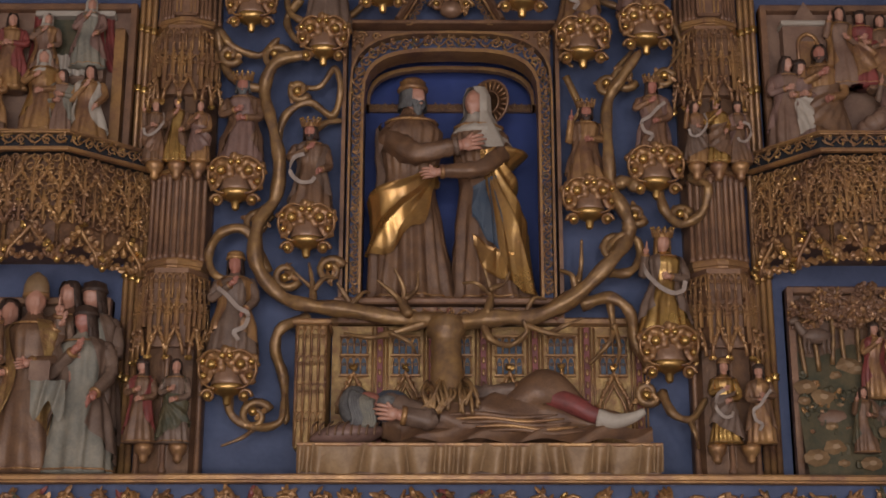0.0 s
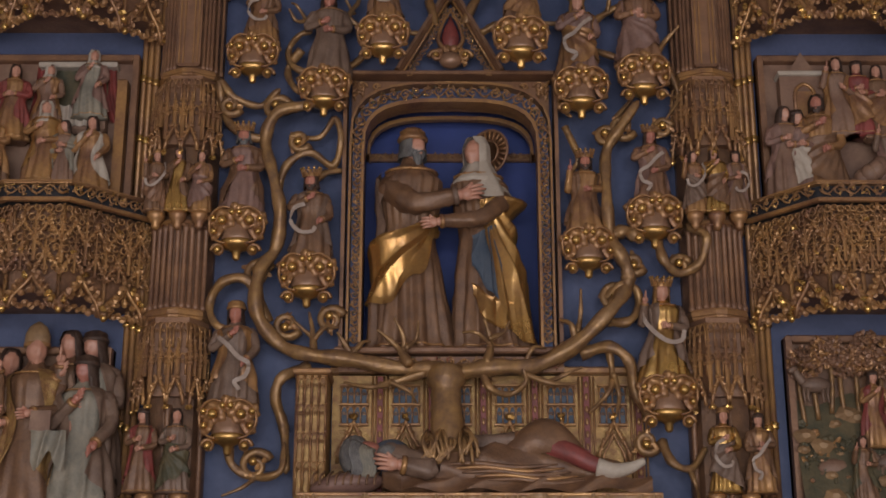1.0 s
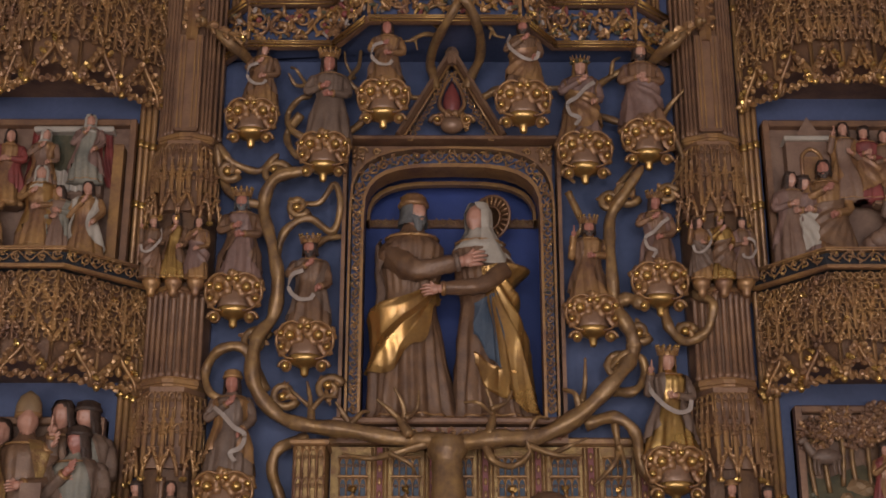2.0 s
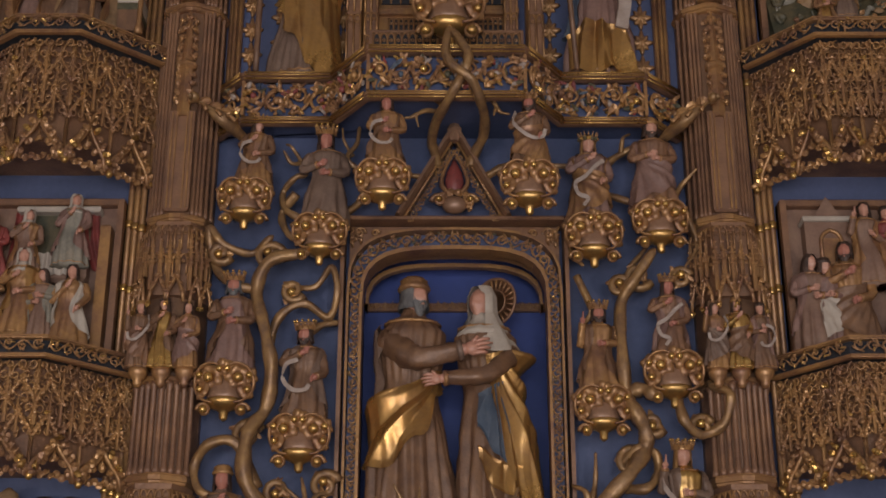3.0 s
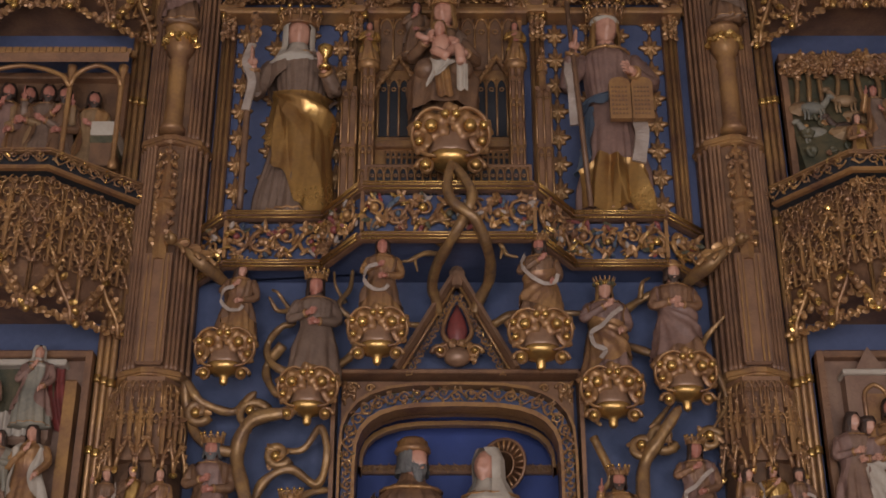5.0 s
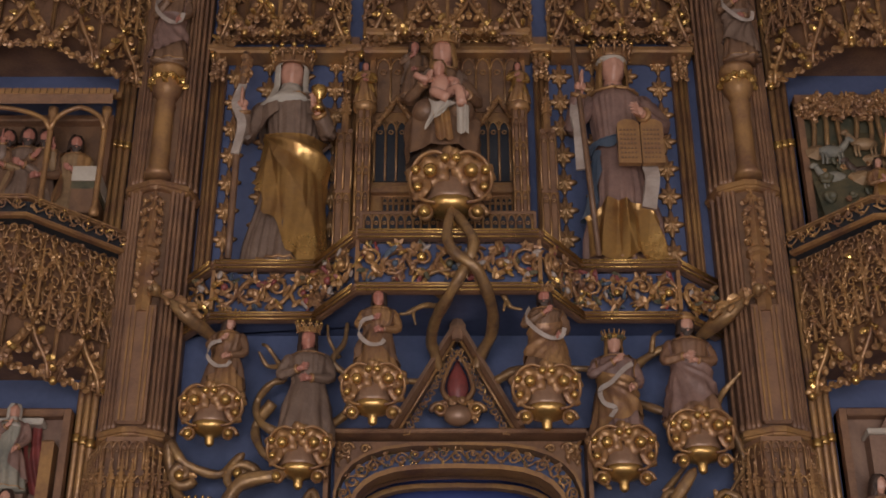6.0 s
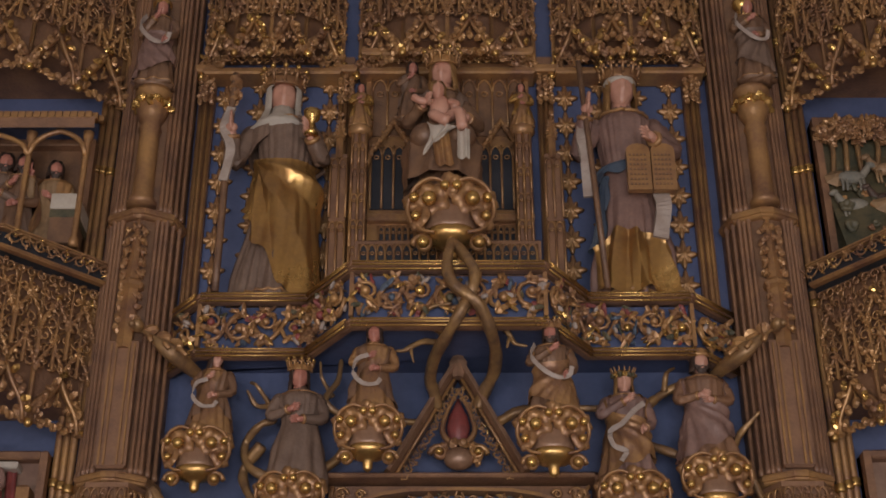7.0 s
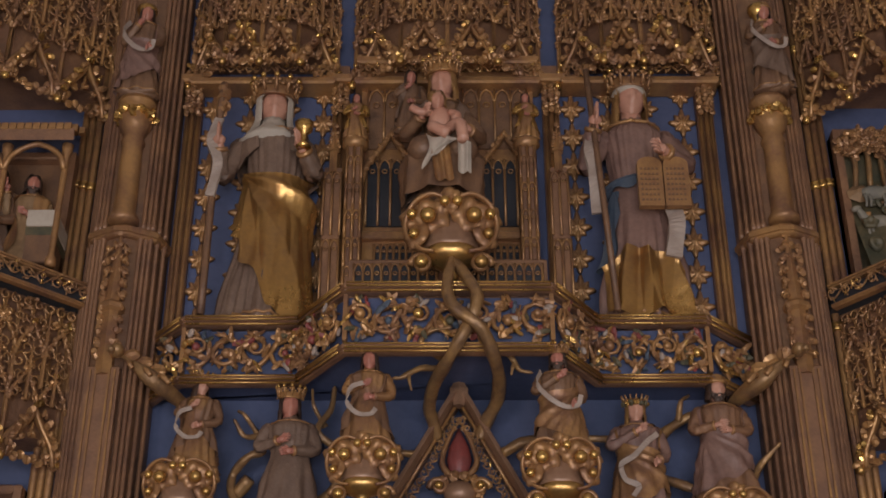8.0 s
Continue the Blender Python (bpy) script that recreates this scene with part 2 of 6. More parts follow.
def mullions(s, mp, length, v0, v1, n, mat, r=0.006, d=0.012, parent=None):
    """A row of narrow lancets with trefoil heads, in one mesh or as parts of their own."""
    w = length / n
    for k in range(n):
        q = Shape() if parent else s
        for e in (k, k + 1) if k == n - 1 else (k,):
            q.tube([mp(e * w, v0, d), mp(e * w, v1, d)], r, mat, 5)
        q.tube(arch_path(mp, k * w, (k + 1) * w, v1 - w * 1.1, v1 - w * 0.05, d, n=4), r * 0.8, mat, 5)
        c, g = (k + 0.5) * w, w * 0.2
        q.tube([mp(c + g * math.cos(a), v1 - w * 1.2 + g * math.sin(a), d) for a in [i * math.pi / 4 for i in range(9)]], r * 0.6, mat, 4)
        if parent:
            part("lancet", q, parent)


def facet(a, b, z0, out=1.0):
    """The strip map on the upright plane from plan point a to b."""
    (ax, ay), (bx, by) = a, b
    length = math.hypot(bx - ax, by - ay)
    dx, dy = (bx - ax) / length, (by - ay) / length
    return (lambda u, v, d: (ax + dx * u + dy * d * out, ay + dy * u - dx * d * out, z0 + v)), length


def moulding(s, plan, z0, z1, depth, mat):
    """A cornice that follows a plan line, with two steps in its height."""
    rows = [(0.0, 0.25), (0.12, 0.6), (0.3, 0.65), (0.38, 1.0), (0.8, 1.0), (0.9, 0.8), (1.0, 0.75)]
    rings = []
    n = len(plan)
    for i, (x, y) in enumerate(plan):
        a, b = Vector(plan[max(i - 1, 0)]), Vector(plan[min(i + 1, n - 1)])
        d = (b - a).normalized()
        nrm = Vector((d.y, -d.x))
        ring = [(x + nrm.x * depth * k, y + nrm.y * depth * k, z0 + (z1 - z0) * t) for t, k in rows]
        ring += [(x - nrm.x * 0.02, y - nrm.y * 0.02, z1), (x - nrm.x * 0.02, y - nrm.y * 0.02, z0)]
        rings.append(ring)
    s.rings(rings, mat, True, True, False)


def slab(s, plan, z0, z1, mat, back):
    """A flat block between a plan line and the line y = back."""
    out = [(x, y) for x, y in plan] + [(plan[-1][0], back), (plan[0][0], back)]
    n = len(out)
    v = [(x, y, z0) for x, y in out] + [(x, y, z1) for x, y in out]
    f = [tuple(range(n)), tuple(range(2 * n - 1, n - 1, -1))] + [(k, k + n, (k + 1) % n + n, (k + 1) % n) for k in range(n)]
    s.add(v, f, mat, False)


# ---- the setting: chapel shell and the altarpiece's painted backing ----
def structure(name, shape, label, category="wall"):
    return thing(name, label, category, kind="structure", shape=shape)


structure("floor", Shape().box(-5, 5, -11, 1.2, -0.2, 0, FLAGS), "worn grey stone floor of the chapel", "floor")
structure("ceiling", Shape().box(-5, 5, -11, 1.2, 11, 11.2, STONE), "plain stone vault closing the chapel above", "ceiling")
structure("wall_north", Shape().box(-5, 5, 1.0, 1.2, 0, 11, STONE), "stone wall behind the carved altarpiece")
structure("wall_south", Shape().box(-5, 5, -11.2, -11, 0, 11, STONE), "plain stone wall opposite the altarpiece")
structure("wall_west", Shape().box(-5.2, -5, -11.2, 1.2, 0, 11, STONE), "plain stone side wall of the chapel")
structure("wall_east", Shape().box(5, 5.2, -11.2, 1.2, 0, 11, STONE), "plain stone side wall of the chapel")
for k, (x0, x1, z0, z1) in enumerate(((-5, -0.37, 0, 11), (0.54, 5, 0, 11), (-0.37, 0.54, 0, 3.36), (-0.37, 0.54, 4.785, 11))):
    structure("wall_retable_%d" % (k + 1), Shape().box(x0, x1, 0.10, 0.99, z0, z1, BLUE), "azurite blue painted backing boards of the altarpiece")
structure("wall_niche", Shape().box(-0.369, 0.539, 0.40, 0.6, 3.361, 4.784, SKY), "deep blue painted back of the arched niche")


# ---- bottom frieze ----
frieze = thing("carved_frieze", "gilded openwork vine frieze on a blue ground", "frieze")
FRONT = [(-2.5, -0.26), (-1.0, -0.30), (1.1, -0.30), (2.6, -0.26)]
s = Shape()
slab(s, [(x, y + 0.05) for x, y in FRONT], 2.15, 2.44, BLUE, 0.098)
part("ground_board", s, frieze, "blue painted board")
s = Shape()
moulding(s, FRONT, 2.435, 2.475, 0.04, GOLD)
part("top_moulding", s, frieze)
for a, b, k in ((FRONT[0], FRONT[1], 1), (FRONT[1], FRONT[2], 2), (FRONT[2], FRONT[3], 3)):
    mp, length = facet((a[0], a[1] + 0.05), (b[0], b[1] + 0.05), 2.22)
    part("vine", scrollwork(Shape(), mp, length, 0.2, k, GOLD, [GREEN, RED, BRIGHT], 0.15, 14, 0.7), frieze)

# ---- the arched central niche frame ----
niche = thing("arched_niche", "gilded carved arch round a deep blue niche", "niche")
CX = 0.074


def arch_outline(half, spring, crown, n=14):
    """Three-centred arch, left to right, as (x, z)."""
    out = []
    for i in range(n + 1):
        a = math.pi * (1 - i / n)
        c, q = math.cos(a), math.sin(a)
        out.append((CX + half * math.copysign(abs(c) ** 0.62, c), spring + (crown - spring) * q ** 0.62))
    return out


def arch_band(inner, outer, foot, y0, y1, mat):
    """A solid band between two arch outlines, with straight legs down to foot."""
    a = [(inner[0][0], foot)] + inner + [(inner[-1][0], foot)]
    b = [(outer[0][0], foot)] + outer + [(outer[-1][0], foot)]
    rings = []
    for (xa, za), (xb, zb) in zip(a, b):
        rings.append([(xa, y0, za), (xb, y0, zb), (xb, y1, zb), (xa, y1, za)])
    return Shape().rings(rings, mat, True, True, False)


s = Shape()
XL, XR, ZB, ZT = -0.463, 0.611, 3.34, 4.79
for x0, x1 in ((XL, XL + 0.018), (XR - 0.018, XR)):
    s.box(x0, x1, -0.05, 0.1, ZB, ZT, DULL, 0.006)
s.box(XL, XR, -0.05, 0.1, ZT - 0.02, ZT, DULL, 0.006)
part("outer_moulding", s, niche)
out = arch_outline(0.50, 4.42, 4.735)
s = Shape()
n = len(out)
ring = out
v = [(x, 0.03, z) for x, z in ring] + [(x, 0.03, min(4.762, z + 0.4)) for x, z in ring] + [(x, 0.09, z) for x, z in ring]
f = [(k, k + 1, n + k + 1, n + k) for k in range(n - 1)] + [(k, k + 1, 2 * n + k + 1, 2 * n + k) for k in range(n - 1)]
s.add(v, f, DULL, False)
part("spandrel", s, niche)
part("arch_moulding", arch_band(arch_outline(0.494, 4.40, 4.722), arch_outline(0.505, 4.40, 4.735), ZB, -0.035, 0.08, GOLD), niche)
part("carved_ground", arch_band(arch_outline(0.440, 4.36, 4.64), arch_outline(0.49, 4.40, 4.717), ZB, 0.015, 0.1, BLUE), niche, "blue ground of the carved band")
part("inner_arch_moulding", arch_band(arch_outline(0.432, 4.35, 4.625), arch_outline(0.445, 4.36, 4.645), ZB, -0.03, 0.1, GOLD), niche)
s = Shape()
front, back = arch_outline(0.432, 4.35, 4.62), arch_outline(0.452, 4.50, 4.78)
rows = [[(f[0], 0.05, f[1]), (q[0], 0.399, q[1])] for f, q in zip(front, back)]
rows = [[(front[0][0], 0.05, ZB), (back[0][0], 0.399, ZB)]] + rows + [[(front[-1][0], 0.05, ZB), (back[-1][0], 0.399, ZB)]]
# the shade at the niche sides is put into the reveal's colour
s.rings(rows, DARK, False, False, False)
part("soffit", s, niche, "splayed reveal with the niche's side shade painted near black")
part("back_arch", arch_band(arch_outline(0.418, 4.40, 4.635), arch_outline(0.432, 4.42, 4.655), 4.44, 0.22, 0.26, GOLD), niche)
for x, k in ((-0.391, 1), (0.539, 2)):
    mp = lambda u, v, d, x=x: (x + v - 0.026, 0.015 - d, ZB + 0.03 + u)
    part("leg_vine", scrollwork(Shape(), mp, 1.02, 0.055, k, GOLD, [GREEN, BRIGHT], 0.2, 9, 0.8), niche)
arc = arch_outline(0.463, 4.38, 4.68, 60)
total = [0]
for p, q in zip(arc, arc[1:]):
    total.append(total[-1] + math.hypot(q[0] - p[0], q[1] - p[1]))


def along_arc(u, v, d):
    k = max(i for i, t in enumerate(total) if t <= max(0, min(u, total[-1] - 1e-6)))
    p, q = arc[k], arc[k + 1]
    e = max(1e-6, total[k + 1] - total[k])
    t, dx, dz = (u - total[k]) / e, (q[0] - p[0]) / e, (q[1] - p[1]) / e
    return (p[0] + dx * e * t - dz * (v - 0.032), 0.015 - d, p[1] + dz * e * t + dx * (v - 0.032))


part("arch_vine", scrollwork(Shape(), along_arc, total[-1], 0.07, 5, GOLD, [GREEN, BRIGHT], 0.2, 10, 0.8), niche)
for x, sg in ((XL + 0.03, 1), (XR - 0.03, -1)):
    s = Shape()
    for c, r in ((0.055, 0.030), (0.13, 0.020)):
        s.tube([(x + sg * (c + r * (1 - t / 18) * math.cos(0.6 * t)), 0.015, 4.725 + r * (1 - t / 18) * math.sin(0.6 * t)) for t in range(14)], 0.006, GOLD, 6)
    for k in range(7):
        s.ball((x + sg * (0.02 + 0.02 * (k % 3)), 0.02, 4.74 - 0.022 * (k // 2) - 0.01 * (k % 2)), (0.018, 0.012, 0.010), GOLD, 7, 4, Euler((0, k, 0)).to_matrix())
    part("corner_leaf", s, niche)
s = Shape().box(-0.365, 0.535, 0.37, 0.399, 4.46, 4.503, DULL, 0.006)
mp = lambda u, v, d: (-0.36 + u, 0.37 - d * 0.4, 4.462 + v)
scrollwork(s, mp, 0.9, 0.04, 9, GOLD)
part("back_rail", s, niche, "narrow gilded rail across the niche")
s = Shape().box(-0.48, 0.63, -0.07, 0.399, 3.312, 3.345, DULL, 0.008)
part("sill", s, niche, "gilded sill")
s = Shape().box(-0.46, 0.61, -0.05, 0.098, 3.225, 3.299, DULL)
mp = lambda u, v, d: (-0.45 + u, -0.05 - d * 0.6, 3.23 + v)
scrollwork(s, mp, 1.05, 0.065, 11, GOLD, [GREEN, RED], 0.2)
part("sill_frieze", s, niche)

# ---- gable over the niche ----
gable = thing("crocketed_gable", "tall gilded gable with a red shield over the arch", "gable")
TIP, FL, FR = (0.074, 5.235), (-0.192, 4.79), (0.328, 4.79)
for foot, sg in ((FL, -1), (FR, 1)):
    a, b = Vector((foot[0], 0, foot[1])), Vector((TIP[0] + sg * 0.015, 0, TIP[1]))
    d = (b - a).normalized()
    nx = Vector((-d.z, 0, d.x)) * sg
    rings = []
    for k in range(2):
        p = (a, b)[k]
        rings.append([p + nx * q + Vector((0, y, 0)) for q, y in ((-0.022, -0.03), (-0.012, -0.07), (0.004, -0.074), (0.012, -0.05), (0.016, -0.03), (0.016, 0.08), (-0.022, 0.08))])
    part("rake", Shape().rings(rings, ROSE, True, True, False), gable, "dull rose raking moulding")
    part("fillet", Shape().tube([a + nx * 0.024 + Vector((0, -0.03, 0)), b + nx * 0.024 + Vector((0, -0.03, 0))], 0.007, GOLD, 8), gable, "gilded inner fillet")
    length = (b - a).length * 0.86
    mp = lambda u, v, e, o=a, d=d, nx=nx: tuple(o + d * u + nx * (0.034 + v) + Vector((0, -e, 0)))
    part("rake_vine", scrollwork(Shape(), mp, length, 0.042, 21 + sg, GOLD, [GREEN, BRIGHT], 0.2, 9, 0.8), gable)
s = Shape()
s.lathe([(0.022, -0.05), (0.030, -0.01), (0.040, 0.0), (0.040, 0.012), (0.026, 0.035), (0.018, 0.07), (0.004, 0.16)], (TIP[0], -0.045, TIP[1]), ROSE, 6, smooth=False)
part("finial", s, gable)
s = Shape()
s.lathe([(0.012, 0), (0.036, 0.03), (0.046, 0.07), (0.036, 0.12), (0.016, 0.165), (0.003, 0.20)], (TIP[0], 0.02, 4.925), RED, 16, 0.6, lambda a, z: 1 + 0.08 * math.cos(5 * a))
part("shield", s, gable, "flame-shaped dark red bud")
for sg in (-1, 1):
    part("bud_leaf", Shape().tube(smooth_path([(TIP[0] + sg * 0.02, -0.03, 4.90), (TIP[0] + sg * 0.062, -0.03, 4.96), (TIP[0] + sg * 0.05, -0.03, 5.03), (TIP[0] + sg * 0.02, -0.03, 5.10), (TIP[0], -0.02, 5.14)], 4), [0.014 - 0.0006 * i for i in range(17)], GOLD, 7, 0.0, 1.4), gable)
    part("volute", Shape().tube([(TIP[0] + sg * (0.075 + 0.036 * (1 - t / 18) * math.cos(0.55 * t)), -0.04 - 0.002 * t, 4.865 + 0.036 * (1 - t / 18) * math.sin(0.55 * t)) for t in range(15)], [0.013 - 0.0004 * t for t in range(15)], GOLD, 7, 0.0, 1.5), gable)
    part("volute_berry", Shape().ball((TIP[0] + sg * 0.075, -0.075, 4.865), 0.016, BRIGHT, 9, 6), gable)
s = Shape()
s.ball((TIP[0], -0.045, 4.845), (0.06, 0.045, 0.045), ROSE, 14, 9)
for k in range(7):
    a = math.pi * (k - 0.5) / 6
    s.ball((TIP[0] + 0.075 * math.cos(a), -0.05, 4.85 + 0.06 * math.sin(a)), 0.018, GOLD, 6, 4)
part("leaf_boss", s, gable, "curling gilded leaves round a pale boss")

# ---- balustrade under the queens ----
PLAN = [(-1.13, 0.09), (-0.955, -0.12), (-0.515, -0.12), (-0.334, -0.38), (0.405, -0.38), (0.585, -0.12), (1.005, -0.12), (1.19, 0.06)]
balustrade = thing("openwork_balustrade", "projecting gilded balustrade of coloured openwork foliage", "balustrade")
s = Shape()
slab(s, [(x, y + 0.03) for x, y in PLAN], 5.275, 5.475, BLUE, 0.099)
part("ground_board", s, balustrade, "dark blue board behind the openwork")
s = Shape()
moulding(s, PLAN, 5.478, 5.515, 0.026, DULL)
part("top_rail", s, balustrade)
s = Shape()
moulding(s, PLAN, 5.235, 5.268, 0.026, DULL)
part("bottom_rail", s, balustrade)
for z, e in ((5.512, 0.026), (5.497, 0.030), (5.480, 0.024), (5.266, 0.024), (5.250, 0.030), (5.236, 0.026)):
    for a, b in zip(PLAN, PLAN[1:]):
        mp, length = facet(a, b, z)
        part("rail_bead", Shape().tube([mp(0, 0, e), mp(length, 0, e)], 0.0045, BRIGHT, 6), balustrade)
for k, (a, b) in enumerate(zip(PLAN, PLAN[1:])):
    mp, length = facet((a[0], a[1] + 0.03), (b[0], b[1] + 0.03), 5.285)
    part("foliage", scrollwork(Shape(), mp, length, 0.18, 31 + k, GOLD, [GREEN, RED, STEEL, PARCHMENT, BRIGHT, BRIGHT], 0.4, 20, 0.62), balustrade)
for x, y in PLAN[1:-1]:
    part("post", Shape().box(x - 0.008, x + 0.008, y - 0.02, y + 0.03, 5.28, 5.47, GOLD, 0.004), balustrade)

# ---- the tree that grows from the sleeper ----
tree = thing("carved_tree", "gilded carved vine tree winding over the blue ground", "tree")


def limb(points, r0, r1, y, knots=0.10):
    r0, r1 = r0 * 0.66, r1 * 0.66
    rng = random.Random(len(tree.children))
    ph = rng.uniform(0, 6)
    p3 = [q if len(q) == 3 else (q[0], y + 0.03 * math.sin(ph + 2.1 * i), q[1]) for i, q in enumerate(points)]
    path = smooth_path(p3, 7)
    n = len(path) - 1
    radii = [(r0 + (r1 - r0) * i / n) * (1 + knots * math.sin(i * 0.9 + ph) + knots * rng.uniform(-0.5, 0.5)) for i in range(n + 1)]
    tip = radii[-1]
    end = path[-1] + (path[-1] - path[-2]).normalized() * tip * 1.2
    part("branch", Shape().tube(path + [end], radii + [tip * 0.3], BARK, 12, 0.11), tree)


s = Shape()
s.tube(smooth_path([(0.06, -0.2, 2.80), (0.055, -0.18, 2.95), (0.05, -0.15, 3.08), (0.05, -0.14, 3.22)], 6), [0.085 - 0.02 * i / 18 + (0.02 if i > 14 else 0) for i in range(19)], BARK, 16, 0.05)
part("trunk", s, tree, "pale brown trunk")
s = Shape()
rng = random.Random(4)
for k in range(26):
    a = rng.uniform(-1.5, 1.5)
    x, z = 0.06 + 0.10 * math.sin(a), 2.90 + rng.uniform(-0.02, 0.03)
    s.tube(smooth_path([(x * 0.9, -0.22, z), (x + rng.uniform(-0.04, 0.04), -0.30, z - 0.06), (x + rng.uniform(-0.05, 0.05), -0.31, z - 0.14)], 4), 0.009, BARK, 5)
part("root_tangle", s, tree, "tangle of thin roots")
limb([(0.04, 3.21), (-0.18, 3.23), (-0.40, 3.26), (-0.58, 3.28), (-0.73, 3.34), (-0.84, 3.48), (-0.84, 3.68), (-0.77, 3.82), (-0.75, 3.99), (-0.79, 4.18), (-0.84, 4.38), (-0.78, 4.51), (-0.62, 4.55)], 0.055, 0.040, -0.14)
limb([(-0.80, 3.46), (-0.89, 3.65), (-1.01, 3.65), (-1.08, 3.56), (-1.04, 3.44), (-0.93, 3.41)], 0.040, 0.025, -0.10)
limb([(-0.78, 4.13), (-0.73, 4.26), (-0.62, 4.32), (-0.51, 4.27), (-0.47, 4.38), (-0.50, 4.50), (-0.58, 4.42), (-0.71, 4.41)], 0.030, 0.020, -0.08)
limb([(-0.85, 4.39), (-0.96, 4.42), (-1.05, 4.53), (-1.08, 4.70), (-1.01, 4.62), (-0.88, 4.59), (-0.79, 4.65)], 0.035, 0.025, -0.08)
limb([(-0.95, 2.90), (-0.94, 2.78), (-0.83, 2.72), (-0.71, 2.74), (-0.70, 2.87)], 0.035, 0.020, -0.10)
limb([(-0.60, 3.25), (-0.72, 3.19), (-0.75, 3.09), (-0.71, 2.96), (-0.69, 2.76)], 0.045, 0.030, -0.06)
limb([(-0.83, 2.72), (-0.88, 2.67), (-0.97, 2.63)], 0.020, 0.008, -0.10)
limb([(0.07, 3.20), (0.29, 3.22), (0.47, 3.24), (0.66, 3.34), (0.82, 3.49), (0.90, 3.61), (0.92, 3.69), (0.87, 3.79), (0.84, 3.87), (0.91, 3.90), (0.96, 3.86)], 0.060, 0.045, -0.14)
limb([(0.84, 3.84), (0.83, 4.08), (0.84, 4.32), (0.91, 4.44), (0.99, 4.56)], 0.045, 0.035, -0.12)
limb([(0.82, 3.46), (0.91, 3.45), (0.97, 3.53), (0.96, 3.62), (0.88, 3.63), (0.82, 3.58)], 0.035, 0.025, -0.10)
limb([(1.07, 3.87), (1.09, 3.75), (1.17, 3.70), (1.27, 3.75), (1.30, 3.87), (1.23, 3.93)], 0.035, 0.030, -0.12)
limb([(0.69, 3.31), (0.82, 3.33), (0.91, 3.26), (0.94, 3.12), (1.00, 3.00)], 0.045, 0.035, -0.10)
limb([(0.82, 3.31), (0.83, 3.18), (0.80, 3.10), (0.72, 3.02)], 0.025, 0.012, -0.12)
limb([(0.83, 3.20), (0.86, 3.10), (0.84, 3.01)], 0.022, 0.010, -0.12)
limb([(1.05, 2.89), (1.09, 2.78), (1.18, 2.76), (1.25, 2.85)], 0.035, 0.020, -0.10)
limb([(1.17, 2.76), (1.19, 2.68), (1.21, 2.63)], 0.022, 0.010, -0.10)
limb([(-0.38, 3.27), (-0.43, 3.35), (-0.46, 3.39)], 0.030, 0.008, -0.12)
limb([(-0.39, 3.29), (-0.34, 3.35), (-0.31, 3.36)], 0.020, 0.008, -0.12)
limb([(-0.12, 3.23), (-0.18, 3.33), (-0.27, 3.40)], 0.035, 0.010, -0.15)
limb([(-0.15, 3.29), (-0.15, 3.37), (-0.19, 3.45)], 0.025, 0.010, -0.15)
limb([(-0.14, 3.31), (-0.09, 3.37), (-0.08, 3.44)], 0.020, 0.008, -0.15)
limb([(0.24, 3.23), (0.26, 3.35), (0.23, 3.45)], 0.035, 0.012, -0.16)
limb([(0.25, 3.35), (0.32, 3.39), (0.35, 3.45)], 0.020, 0.008, -0.16)
limb([(0.26, 3.34), (0.19, 3.38), (0.13, 3.39)], 0.020, 0.008, -0.16)
limb([(-0.57, 3.28), (-0.58, 3.40), (-0.60, 3.50)], 0.030, 0.010, -0.12)
limb([(-0.57, 3.36), (-0.52, 3.42), (-0.46, 3.43)], 0.020, 0.008, -0.12)
limb([(-0.58, 3.38), (-0.64, 3.43), (-0.68, 3.46)], 0.018, 0.008, -0.12)
limb([(0.42, 3.25), (0.46, 3.32), (0.52, 3.33)], 0.020, 0.008, -0.12)
limb([(0.66, 3.35), (0.64, 3.43), (0.59, 3.47)], 0.030, 0.010, -0.12)
limb([(0.67, 3.40), (0.69, 3.49), (0.69, 3.60)], 0.025, 0.010, -0.12)
limb([(-0.04, 3.20), (-0.21, 3.15), (-0.30, 3.12), (-0.42, 3.15)], 0.030, 0.010, -0.16)
limb([(-0.21, 3.15), (-0.12, 3.10), (-0.09, 3.06)], 0.018, 0.008, -0.16)
limb([(0.22, 3.19), (0.26, 3.11), (0.35, 3.10), (0.42, 3.15), (0.41, 3.20)], 0.030, 0.012, -0.16)
limb([(0.41, 3.19), (0.54, 3.14), (0.66, 3.15)], 0.025, 0.008, -0.16)
limb([(0.52, 3.15), (0.60, 3.18), (0.68, 3.22)], 0.020, 0.008, -0.16)
limb([(-0.62, 4.17), (-0.54, 4.235), (-0.46, 4.26)], 0.030, 0.020, -0.04)


limb([(0.02, 5.29), (-0.06, 5.34), (-0.09, 5.40)], 0.020, 0.008, -0.10)
limb([(-0.06, 5.34), (-0.11, 5.29), (-0.15, 5.29)], 0.018, 0.007, -0.10)
limb([(0.21, 5.24), (0.27, 5.32), (0.33, 5.29)], 0.018, 0.007, -0.10)
limb([(0.24, 5.34), (0.29, 5.39), (0.34, 5.35)], 0.015, 0.007, -0.10)
limb([(-0.59, 4.73), (-0.72, 4.80), (-0.75, 4.91), (-0.69, 4.97), (-0.64, 4.99)], 0.030, 0.018, -0.06)
limb([(-0.51, 4.76), (-0.38, 4.86), (-0.32, 4.99), (-0.08, 4.99)], 0.030, 0.020, -0.06)
